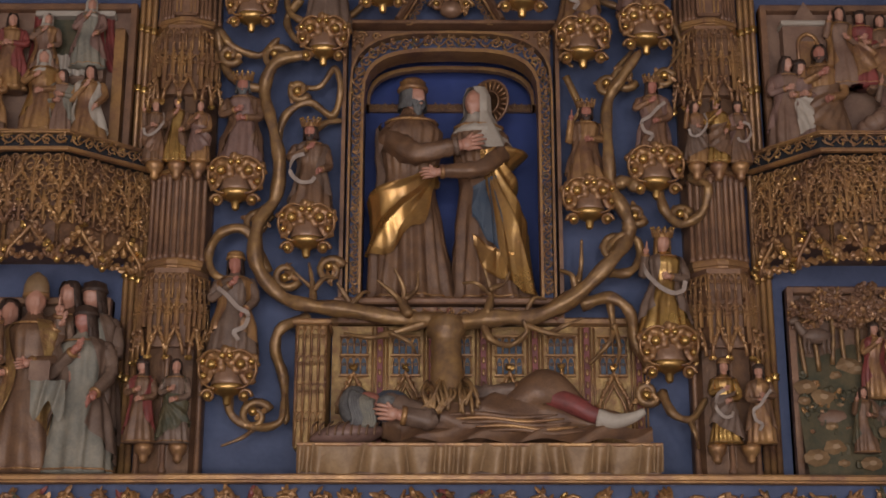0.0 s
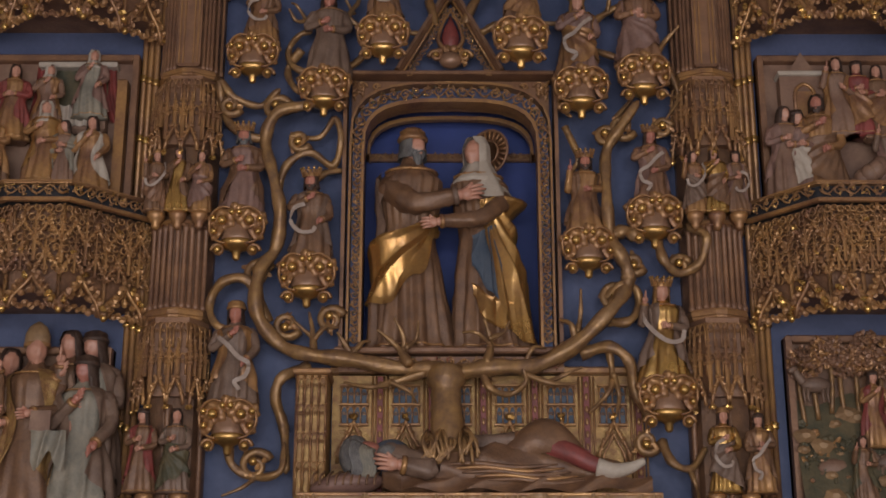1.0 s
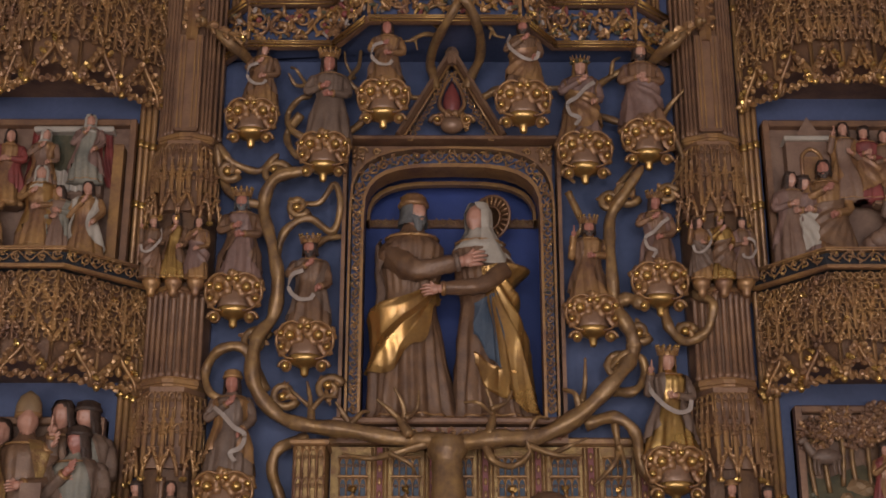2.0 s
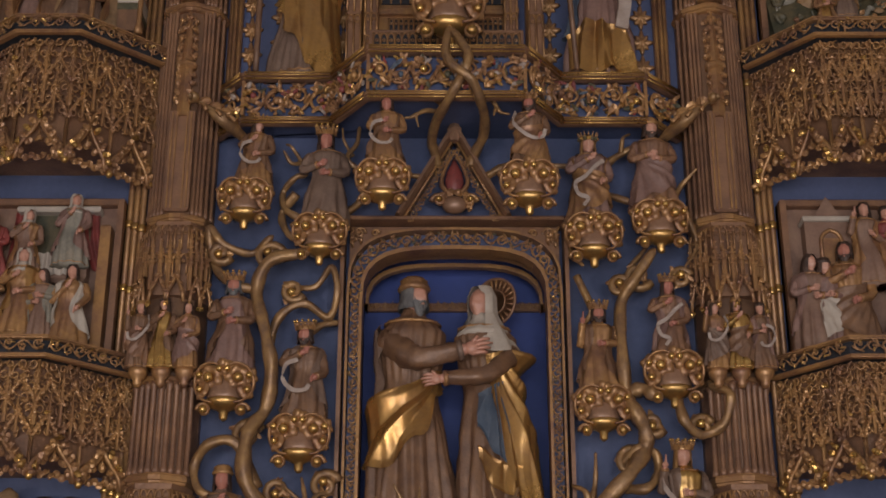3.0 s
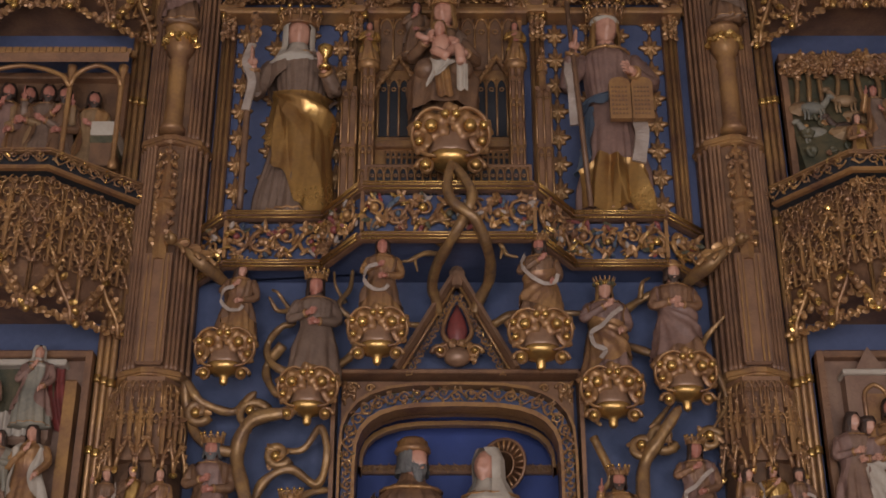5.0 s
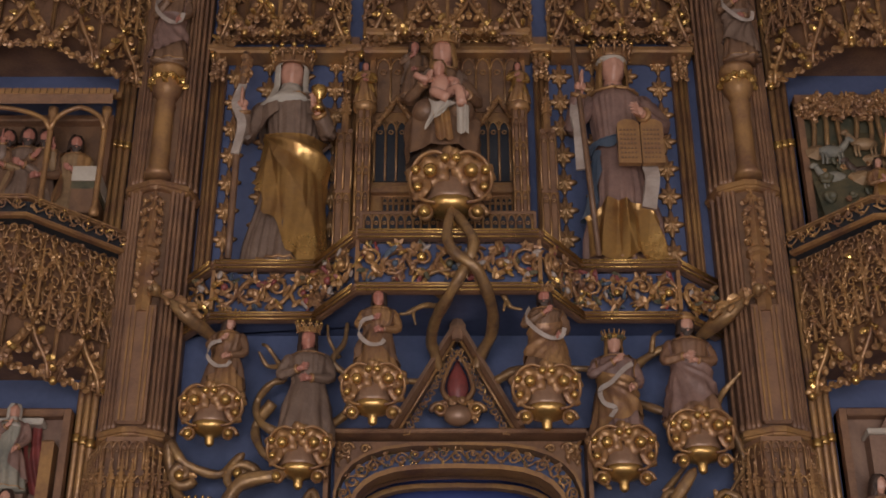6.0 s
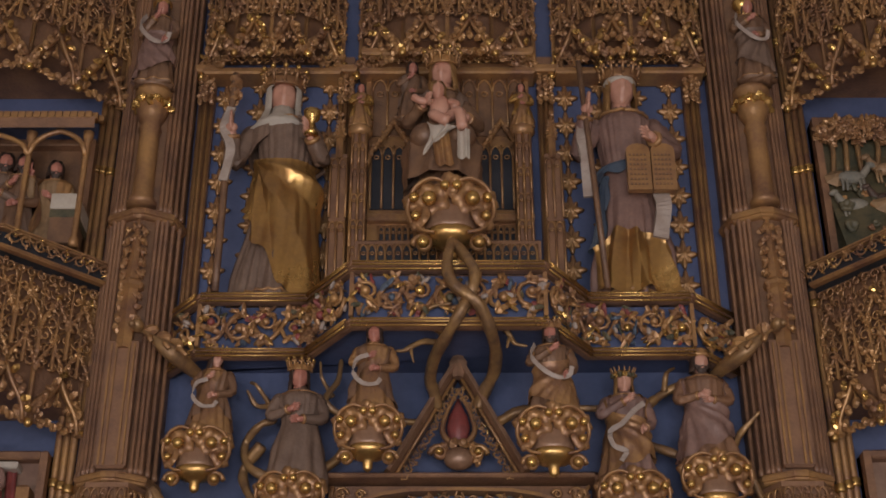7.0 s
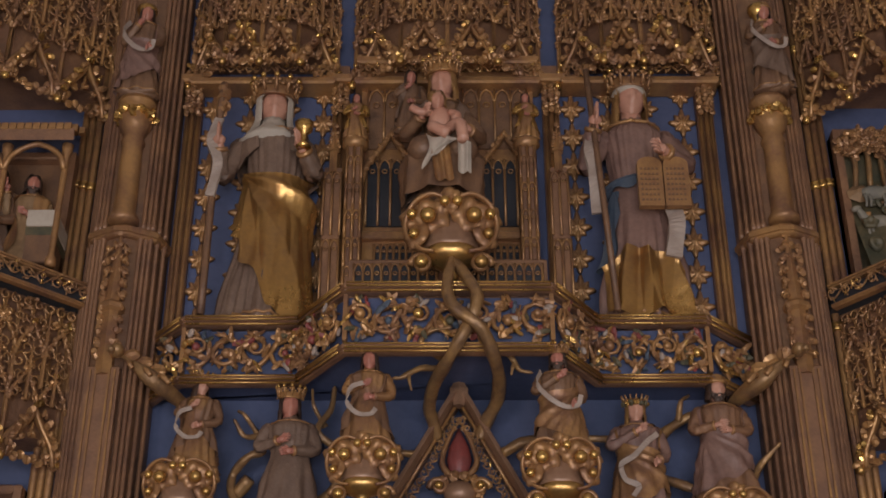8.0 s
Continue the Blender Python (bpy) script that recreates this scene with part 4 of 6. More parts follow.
def statue(name, label, at, h, seed, robe, mantle, skin=SKIN, hair=HAIR, beard=None, crown=None, veil=None, yaw=0, wide=1.0, big=1.0, drape="open", scroll=True, arms="both", group="", lean=0.0, extra=None, bow=0.22, cloths=(), long=0.0, hip=0.0):
    """A standing draped figure of height h whose feet are at `at`; it looks towards -y, turned by yaw degrees."""
    rng = random.Random(seed)
    s = Shape()
    large = h > 0.9
    ph2, sway = rng.uniform(0, 6), rng.uniform(-0.025, 0.025)
    prof = [(0, 0.172), (0.05, 0.160), (0.3, 0.138), (0.55, 0.112), (0.66, 0.126), (0.75, 0.135), (0.80, 0.10), (0.835, 0.05), (0.87, 0.04)]
    tubes = [(a, w, f, rng.uniform(-0.5, 0.5), rng.uniform(0.5, 0.85)) for a, w, f in creases(rng, 19 if large else 11, -math.pi, 2 * math.pi, 0.18, 0.38)]
    pleats = creases(rng, 23 if large else 13, -math.pi, 2 * math.pi, 0.04, 0.11)

    def surface(a, z, grow=0.0, deep=1.0):
        a = (a + math.pi) % (2 * math.pi) - math.pi
        f = -0.05
        if z < 0.62:
            for c, w, amp, slope, top in tubes:
                e = abs((a - c - slope * (z - 0.3) + math.pi) % (2 * math.pi) - math.pi)
                if e < w:
                    f = max(f, -0.05 + amp * (1 - e / w) ** 0.8 * min(1.0, max(0.0, (top * 0.75 - z) / 0.3)))
        if z > 0.5:
            for c, w, amp in pleats:
                e = abs(a - c)
                if e < w:
                    f = max(f, -0.05 + amp * (1 - e / w) * min(1.0, (z - 0.5) / 0.08))
        f += 0.07 * noise.noise((2.2 * math.sin(a) + ph2, 2.2 * math.cos(a), 5 * z + seed))
        r = lerp(z, prof) * wide * (1 + deep * f) + grow
        return (r * math.sin(a) + (sway + hip) * math.sin(3.2 * z) + lean * z, -0.74 * r * math.cos(a) - 0.02 * math.sin(3.1 * z), z)

    def lay(mat, a0, a1, top, low, hub, n, amp, grow):
        """One cloth over the body, its folds fanning out from the hub."""
        fan = creases(rng, n + (2 if large else 5), -math.pi - 0.2, math.pi + 0.4, amp * 0.6, amp * (1.35 if large else 1.0))
        side = 1 if hub[0] < (a0 + a1) / 2 else -1

        def point(u, v):
            a = a0 + (a1 - a0) * u
            zt, zl = lerp(a, top), lerp(a, low)
            zl += 0.010 * math.sin(7 * a + ph2)
            z = zt + (zl - zt) * v
            dx, dz = a - hub[0], (z - hub[1]) * 3.0
            th = math.atan2(dz, dx * side + 0.02)
            if th > 1.7:
                th -= 2 * math.pi
            far, f = min(1.0, 0.12 + math.hypot(dx, dz) * 0.75), 0.0
            th += 0.10 * math.sin(6 * z + ph2)
            for c, w, e in fan:
                d = abs(th - c)
                if d < w:
                    f = max(f, e * (1 - d / w) ** 1.3)
            f += 0.006 * abs(noise.noise((3 * a + seed, 10 * z, ph2)))
            hem = 0.008 * max(0.0, (v - 0.9) / 0.1) + 0.010 * max(0.0, (0.1 - v) / 0.1)
            return surface(a, max(0.0, z), grow + f * far + hem, 0.45)
        k = 2 if large else 1
        s.sheet(point, 52 * k, 30 * k, mat)

    seg = 120 if large else 66
    zs = [0.87 * k / (seg // 2) for k in range(seg // 2 + 1)]
    s.rings([[surface(2 * math.pi * k / seg, z) for k in range(seg)] for z in zs], robe)
    if mantle and drape == "open":
        wob = rng.uniform(0, 6)

        def cloak(u, v):
            a = 0.55 + (2 * math.pi - 1.1) * u + 0.25 * math.sin(5 * v + wob)
            edge = min(u, 1 - u)
            z = 0.815 - (0.815 - 0.06 - 0.22 * max(0, 0.3 - edge) / 0.3) * v
            return surface(a, z, 0.020 + 0.014 * ridge(19 * u + wob + 2 * v) * v + 0.012 * bell(edge, 0.03), 1.1)
        s.sheet(cloak, 70, 30, mantle)
    elif mantle:
        lay(mantle, *DRAPES[drape], 8, 0.045, 0.016)
        lay(mantle, 1.0, 2 * math.pi - 1.0, [(0, 0.82)], [(0, 0.62), (math.pi, 0.50), (6, 0.62)], (math.pi, 0.84), 9, 0.02, 0.014)
    for cloth in cloths:
        lay(*cloth)
    for z, grow, r in ((0.795, 0.010, 0.007), (0.018, 0.003, 0.006)):
        s.tube([surface(2 * math.pi * k / 48, z, grow) for k in range(49)], r, GOLD, 6)
    sh = 0.120 * wide
    jy, pose_kind = rng.uniform(-0.07, 0.09), rng.choice((0, 0, 1, 2))
    sleeve = mantle if (mantle and drape == "open" and rng.random() < 0.5) else robe
    r = 0.040 * (0.6 + 0.4 * big)
    if arms == "both":
        left_to = ((-0.05 * wide + lean * 0.6, -0.15, 0.60 + jy), (-sh * 1.25, -0.17, 0.78), (-0.03, -0.16, 0.70))[pose_kind]
        arm(s, (-sh + lean * 0.7, -0.01, 0.755), (-sh * 1.35 + lean * 0.6, -0.05, 0.60 + jy * 0.5), left_to, r, sleeve, skin, GOLD)
        right_to = ((0.045 * wide + lean * 0.6, -0.155, 0.54 - jy), (0.05, -0.16, 0.56), (sh * 0.9, -0.17, 0.46))[pose_kind]
        arm(s, (sh + lean * 0.7, -0.01, 0.755), (sh * 1.35 + lean * 0.6, -0.05, 0.585 - jy * 0.5), right_to, r, sleeve, skin, GOLD)
    if scroll and seed % 4:
        m = rng.choice((-1, 1))
        s.ribbon([(m * x * 0.85 * wide, y * (0.6 + 0.4 * wide), z) for x, y, z in rng.choice(SCROLLS)], 0.036 * big ** 0.5, PARCHMENT, 0.008)
    s.tube([(lean * 0.82, 0, 0.80), (lean * 0.85, -0.005, 0.87)], 0.036 * big, skin, 10)
    head(s, (lean * 0.9, -0.015, 0.845 + 0.065 * big), 0.068 * big, yaw, skin, hair, beard, crown, veil, bow, long)
    if extra:
        extra(s)
    s.v = [(x * h, y * h, z * h) for x, y, z in s.v]
    return thing(name, label, "statue", at, group, shape=s)


KING = "prophet figures on the tree"


def prophet(x, foot, headz, seed, label, y=-0.10, big=1.5, wide=1.3, **kw):
    h = (headz - foot) / (0.845 + 0.065 * big)
    statue("prophet_statue", label, (x, y, foot), h, seed, big=big, wide=wide, group=KING, **kw)


for x, z, k in ((-0.955, 3.985, 1.0), (-0.612, 3.75, 1.0), (-0.955, 3.045, 1.0), (0.732, 3.885, 0.95), (1.055, 4.045, 1.0), (1.08, 3.16, 1.02),
                (-0.915, 4.90, 0.95), (-0.555, 4.72, 0.95), (0.722, 4.72, 1.0), (1.035, 4.79, 0.98)):
    put_bracket(x, -0.10, z, k)
put_bracket(-0.255, -0.36, 4.875, 0.92)
put_bracket(0.41, -0.36, 4.865, 0.98)
put_bracket(0.046, -0.28, 5.86, 1.3)
prophet(-0.945, 3.975, 4.40, 1, "bearded king in mauve robe and brown cloak on a leaf bracket", robe=MAUVE, mantle=BROWN, skin=RUDDY, hair=GREY, beard=GREY, crown="crown", scroll=False)
prophet(-0.608, 3.74, 4.16, 2, "crowned king with a white scroll across his brown tunic", robe=BROWN, mantle=GREYB, skin=RUDDY, hair=HAIR, beard=HAIR, crown="crown", yaw=-10)
prophet(-0.946, 3.035, 3.49, 3, "red-faced prophet with a loose white scroll and gilded cloak", robe=GREYB, mantle=GOLD, skin=RUDDY, beard=None, crown="turban")
prophet(0.732, 3.875, 4.265, 4, "small bearded king in gilded robe holding a white scroll", robe=GOLD, mantle=BROWN, skin=RUDDY, hair=HAIR, beard=HAIR, crown="crown")
prophet(1.057, 4.035, 4.40, 5, "prophet in a pale mauve cloak holding a long scroll", robe=DULL, mantle=MAUVE, skin=RUDDY, hair=HAIR, crown="crown", yaw=8)
prophet(1.078, 3.15, 3.60, 6, "crowned youth in grey cloak over a bright gold tunic", robe=BRIGHT, mantle=GREYB, skin=SKIN, hair=BLOND, crown="crown", yaw=5)
prophet(-0.876, 4.90, 5.235, 7, "prophet turning aside in a brown cloak over gold", robe=GOLD, mantle=BROWN, skin=SKIN, hair=HAIR, crown="crown", yaw=35)
prophet(-0.545, 4.70, 5.155, 8, "crowned youth in a plain grey-brown gown with a scroll", robe=GREYB, mantle=None, skin=RUDDY, hair=HAIR, crown="crown", yaw=10)
prophet(-0.243, 4.865, 5.215, 9, "prophet in a dark patterned cloak with a curling scroll", robe=GOLD, mantle=BROWN, skin=RUDDY, hair=HAIR, crown=None, yaw=-5, y=-0.36)
prophet(0.42, 4.855, 5.215, 10, "bearded king in brown and gold with a twisting scroll", robe=BROWN, mantle=GOLD, skin=RUDDY, hair=HAIR, beard=HAIR, crown="crown", drape="right", yaw=-12, y=-0.36)
prophet(0.717, 4.71, 5.135, 11, "wreathed youth in mauve holding a broad pale scroll", robe=MAUVE, mantle=GOLD, skin=SKIN, hair=BLOND, crown="wreath", drape="left")
prophet(1.02, 4.78, 5.215, 12, "long-bearded prophet in gold and rose with a pale scroll", robe=DULL, mantle=MAUVE, skin=SKIN, hair=HAIR, beard=HAIR, crown="turban", drape="left", yaw=10)

# ---- the embracing couple in the niche ----
def in_place(draw, at, h):
    """Wraps draw(s), which works in metres of the place, for a figure at `at` of height h."""
    def go(s):
        n = len(s.v)
        draw(s)
        s.v[n:] = [((x - at[0]) / h, (y - at[1]) / h, (z - at[2]) / h) for x, y, z in s.v[n:]]
    return go


def his_arm(s):
    arm(s, (-0.225, 0.07, 4.19), (-0.10, -0.05, 4.075), (0.10, -0.07, 4.105), 0.056, BROWN, SKIN, GREYB, 1.25)


def her_arm(s):
    arm(s, (0.33, 0.05, 4.12), (0.22, -0.09, 3.985), (0.03, -0.12, 3.955), 0.042, BROWN, SKIN, GOLD, 1.2)


HIM, HER = (-0.115, 0.12, 3.346), (0.275, 0.12, 3.346)
his_cloths = (
    (GREYB, -2.9, -0.95, [(-2.9, 0.80), (-1, 0.78)], [(-2.9, 0.35), (-1.6, 0.42), (-0.95, 0.47)], (-1.6, 0.85), 7, 0.03, 0.010),
    (GILT, -2.6, 1.5, [(-2.6, 0.62), (-1.4, 0.47), (-0.3, 0.50), (0.9, 0.585), (1.5, 0.60)], [(-2.6, 0.24), (-1.5, 0.21), (-0.9, 0.19), (-0.5, 0.20), (0.2, 0.31), (0.8, 0.47), (1.5, 0.53)], (1.15, 0.585), 7, 0.036, 0.008),
)
her_cloths = (
    (STEEL, -0.40, 0.45, [(-0.40, 0.50), (0.45, 0.55)], [(-0.40, 0.36), (0.0, 0.24), (0.45, 0.20)], (0.2, 0.62), 5, 0.03, 0.012),
    (GILT, -0.45, 0.8, [(-0.45, 0.285), (0.1, 0.22), (0.8, 0.2)], [(-0.45, 0.24), (-0.1, 0.10), (0.8, 0.08)], (0.6, 0.30), 5, 0.03, 0.014),
    (GILT, -0.05, 3.0, [(0.0, 0.66), (0.6, 0.68), (3.0, 0.68)], [(0.0, 0.54), (0.10, 0.42), (0.22, 0.22), (0.4, 0.10), (0.7, 0.02), (3.0, 0.02)], (0.15, 0.68), 8, 0.050, 0.014),
)
statue("man_statue", "bearded man in brown robe and gilded mantle embracing a woman", HIM, 1.18, 41, BROWN, None, SKIN, GREY, GREY, "turban", yaw=42, wide=0.98, scroll=False, arms="none", bow=0.06, cloths=his_cloths, extra=in_place(his_arm, HIM, 1.18))
statue("woman_statue", "white-veiled woman in a bright gilded mantle over brown", HER, 1.15, 44, BROWN, None, SKIN, None, None, "halo", WHITE, yaw=-35, wide=0.92, scroll=False, arms="none", lean=-0.07, bow=0.06, cloths=her_cloths, long=1.6, extra=in_place(her_arm, HER, 1.15))

# ---- the sleeper on his bed ----
bed = thing("carved_bed", "low carved bed with brown valance and gilded panelled back", "bed")
s = Shape()
slab(s, [(-0.60, -0.30), (1.0, -0.30)], 2.476, 2.60, BROWN, 0.09)
part("base", s, bed)


def valance(u, v):
    return (-0.61 + 1.62 * u, -0.325 - 0.022 * (0.4 + v) * ridge(80 * u + 9 * math.sin(13 * u) + 4 * math.sin(31 * u) + 1.2 * v) - 0.008 * v, 2.605 - 0.125 * v + 0.004 * math.sin(40 * u))


part("valance", Shape().sheet(valance, 320, 8, TAN), bed, "draped tawny valance")
part("front_rail", Shape().box(-0.61, 1.01, -0.325, -0.30, 2.598, 2.615, GOLD, 0.004), bed)


def cover(u, v):
    x, y = -0.6 + 1.6 * u, -0.31 + 0.37 * v
    return (x, y, 2.615 + 0.05 * v + 0.012 * ridge(30 * u + 9 * v) * v)


part("coverlet", Shape().sheet(cover, 90, 14, BROWN), bed)
s = Shape().box(-0.49, 0.97, 0.03, 0.099, 2.60, 3.265, FOIL, 0.006)
part("back_board", s, bed, "gilded board")
for k in range(6):
    c = -0.385 + 0.245 * k
    mp = lambda u, v, d, c=c: (c - 0.07 + u, 0.03 - d, 2.78 + v)
    part("recess", Shape().box(c - 0.062, c + 0.062, 0.022, 0.031, 2.99, 3.17, STEEL), bed, "dark painted window ground")
    for z in (2.99, 3.085):
        mullions(None, lambda u, v, d, c=c, z=z: (c - 0.062 + u, 0.025 - d, z + v), 0.124, 0.0, 0.085, 4, GOLD, 0.004, 0.012, bed)
    for z in (2.978, 3.075, 3.168):
        part("transom", Shape().box(c - 0.07, c + 0.07, 0.002, 0.03, z, z + 0.012, GOLD, 0.003), bed)
    s = Shape()
    for q, dd in ((1.0, 0.03), (0.72, 0.02)):
        s.tube(arch_path(mp, 0.07 - 0.075 * q, 0.07 + 0.075 * q, 0.02, 0.02 + 0.20 * q, dd, True), 0.010 * q, GOLD, 7)
    for e in range(5):
        for sg in (-1, 1):
            s.ball(mp(0.07 + sg * 0.075 * (1 - e / 5), 0.06 + 0.034 * e, 0.035), 0.010, GOLD, 6, 4)
    s.ball(mp(0.07, 0.24, 0.03), 0.017, BRIGHT, 7, 5)
    part("ogee_gable", s, bed)
    s = Shape()
    for e in range(5):
        if e != 2:
            s.tube([(c + 0.0875 + 0.0175 * e, 0.026, 2.66), (c + 0.0875 + 0.0175 * e, 0.026, 3.22)], 0.0055, GOLD, 6)
    part("buttress", s, bed)
    part("diaper_strip", Shape().box(c + 0.110, c + 0.135, 0.018, 0.031, 2.66, 3.22, RED, 0.003), bed, "red and gold diapered strip")
    for e in range(9):
        part("diaper_stud", Shape().ball((c + 0.1225, 0.016, 2.70 + 0.06 * e), (0.010, 0.006, 0.018), GOLD, 8, 4), bed)
part("back_cornice", Shape().box(-0.5, 0.98, -0.01, 0.098, 3.225, 3.262, GOLD, 0.008), bed)
s = Shape().box(-0.645, -0.50, -0.16, 0.099, 2.61, 3.19, FOIL, 0.008)
for e in range(5):
    s.tube([(-0.64 + 0.034 * e, -0.165, 2.62), (-0.64 + 0.034 * e, -0.165, 3.18)], 0.007, GOLD, 6)
mp, length = facet((-0.63, -0.165), (-0.51, -0.165), 2.62)
for e in range(4):
    mullions(s, lambda u, v, d, e=e: (-0.635 + u, -0.165 - d, 2.66 + 0.13 * e + v), 0.13, 0, 0.12, 4, GOLD, 0.005)
part("bedpost", s, bed, "panelled gilded post")
s = Shape()
s.box(-0.66, -0.485, -0.18, 0.098, 3.185, 3.215, GOLD, 0.008)
part("post_cap", s, bed)

s = Shape()
s.ball((-0.40, -0.20, 2.665), (0.17, 0.11, 0.055), MAUVE, 18, 10, Euler((0, radians(-8), 0)).to_matrix())
for k in range(9):
    s.tube(smooth_path([(-0.55 + 0.035 * k, -0.31, 2.65), (-0.545 + 0.035 * k, -0.30, 2.69), (-0.53 + 0.035 * k, -0.24, 2.72)], 3), 0.006, BROWN, 5)
thing("bolster", "grey-brown netted bolster under the sleeper's head", "bolster", shape=s)


def sleeper():
    s = Shape()
    rng = random.Random(3)
    table_r = [(0, 0.06), (0.08, 0.10), (0.2, 0.125), (0.4, 0.12), (0.55, 0.125), (0.7, 0.10), (0.85, 0.075), (1, 0.05)]
    rings = []
    for i in range(91):
        t = i / 90
        x = -0.24 + 1.10 * t
        r = lerp(t, table_r)
        zc = 2.72 + 0.02 * math.sin(3 * t)
        rings.append([(x, -0.17 - r * 0.9 * math.cos(a) * (1 + 0.09 * ridge(5 * a + 24 * t)), zc + r * math.sin(a) * (1 + 0.12 * ridge(4 * a - 34 * t + 2 * math.sin(9 * t))))
                      for a in [2 * math.pi * k / 36 for k in range(36)]])
    s.rings(rings, BROWN)

    def knee(u, v):
        a = math.pi * (u - 0.15) * 1.3
        t = v
        x = 0.26 + 0.46 * t
        r = 0.055 + 0.07 * math.sin(math.pi * min(1, t * 1.05))
        z = 2.75 + 0.12 * math.sin(math.pi * t ** 1.2)
        return (x, -0.15 - r * math.cos(a) * (1 + 0.07 * ridge(8 * u + 12 * t)), z + r * math.sin(a) * 0.9)
    s.sheet(knee, 24, 22, BROWN)
    s.tube(smooth_path([(0.52, -0.20, 2.84), (0.62, -0.24, 2.80), (0.70, -0.26, 2.755), (0.76, -0.26, 2.735)], 5), [0.055 - 0.0015 * i for i in range(16)], RED, 12, 0.03)
    s.tube(smooth_path([(0.73, -0.26, 2.735), (0.80, -0.27, 2.72), (0.88, -0.27, 2.735), (0.94, -0.27, 2.765)], 5), [0.046 - 0.002 * i for i in range(16)], WHITE, 12)

    def hem(u, v):
        return (-0.15 + 1.12 * u, -0.27 - 0.05 * v - 0.015 * ridge(30 * u + 5 * v), 2.70 - 0.075 * v + 0.012 * math.sin(25 * u))
    s.sheet(hem, 110, 10, BROWN)

    for k in range(5):
        z = 2.745 - 0.018 * k
        s.tube(smooth_path([(0.0 + 0.06 * k, -0.262 - 0.01 * k, z), (0.18 + 0.05 * k, -0.288, z + 0.006), (0.36 + 0.04 * k, -0.285, z - 0.012), (0.55 + 0.03 * k, -0.27, z + 0.004)], 5), [0.004 + 0.009 * math.sin(math.pi * i / 15) for i in range(16)], GOLD if k in (1, 3) else BROWN, 7)
    arm(s, (-0.20, -0.22, 2.80), (-0.02, -0.30, 2.72), (-0.14, -0.32, 2.735), 0.052, GREYB, SKIN, GOLD)
    arm(s, (0.05, -0.1, 2.84), (0.24, -0.16, 2.865), (0.38, -0.18, 2.88), 0.045, GREYB, SKIN, GOLD)
    s.ball((-0.20, -0.17, 2.79), (0.10, 0.1, 0.09), STEEL, 14, 8)
    # head lying sideways on the bolster
    k = 0.085
    c = Vector((-0.31, -0.21, 2.80))
    s.ball(tuple(c), (k * 0.95, k * 0.78, k * 0.75), RUDDY, 14, 9)
    s.ball(tuple(c + Vector((0.01, -0.07, 0.0))), (0.022, 0.02, 0.012), RUDDY, 7, 5)
    s.ball(tuple(c + Vector((-0.055, 0.02, 0.0))), (0.075, 0.085, 0.095), GREY, 14, 8)
    for i in range(9):
        x = -0.37 + 0.012 * i
        s.tube(smooth_path([(x, -0.26, 2.86 - 0.006 * i), (x - 0.012, -0.295, 2.80), (x + 0.006, -0.29, 2.73), (x - 0.004, -0.28, 2.69)], 4), 0.011, GREY if i < 4 else PALE, 6, 0.1)
    s.ball((-0.215, -0.245, 2.795), (0.055, 0.05, 0.05), GREY, 12, 7)
    return thing("sleeper_statue", "old man asleep in brown robes, one red stocking showing", "statue", shape=s)


sleeper()


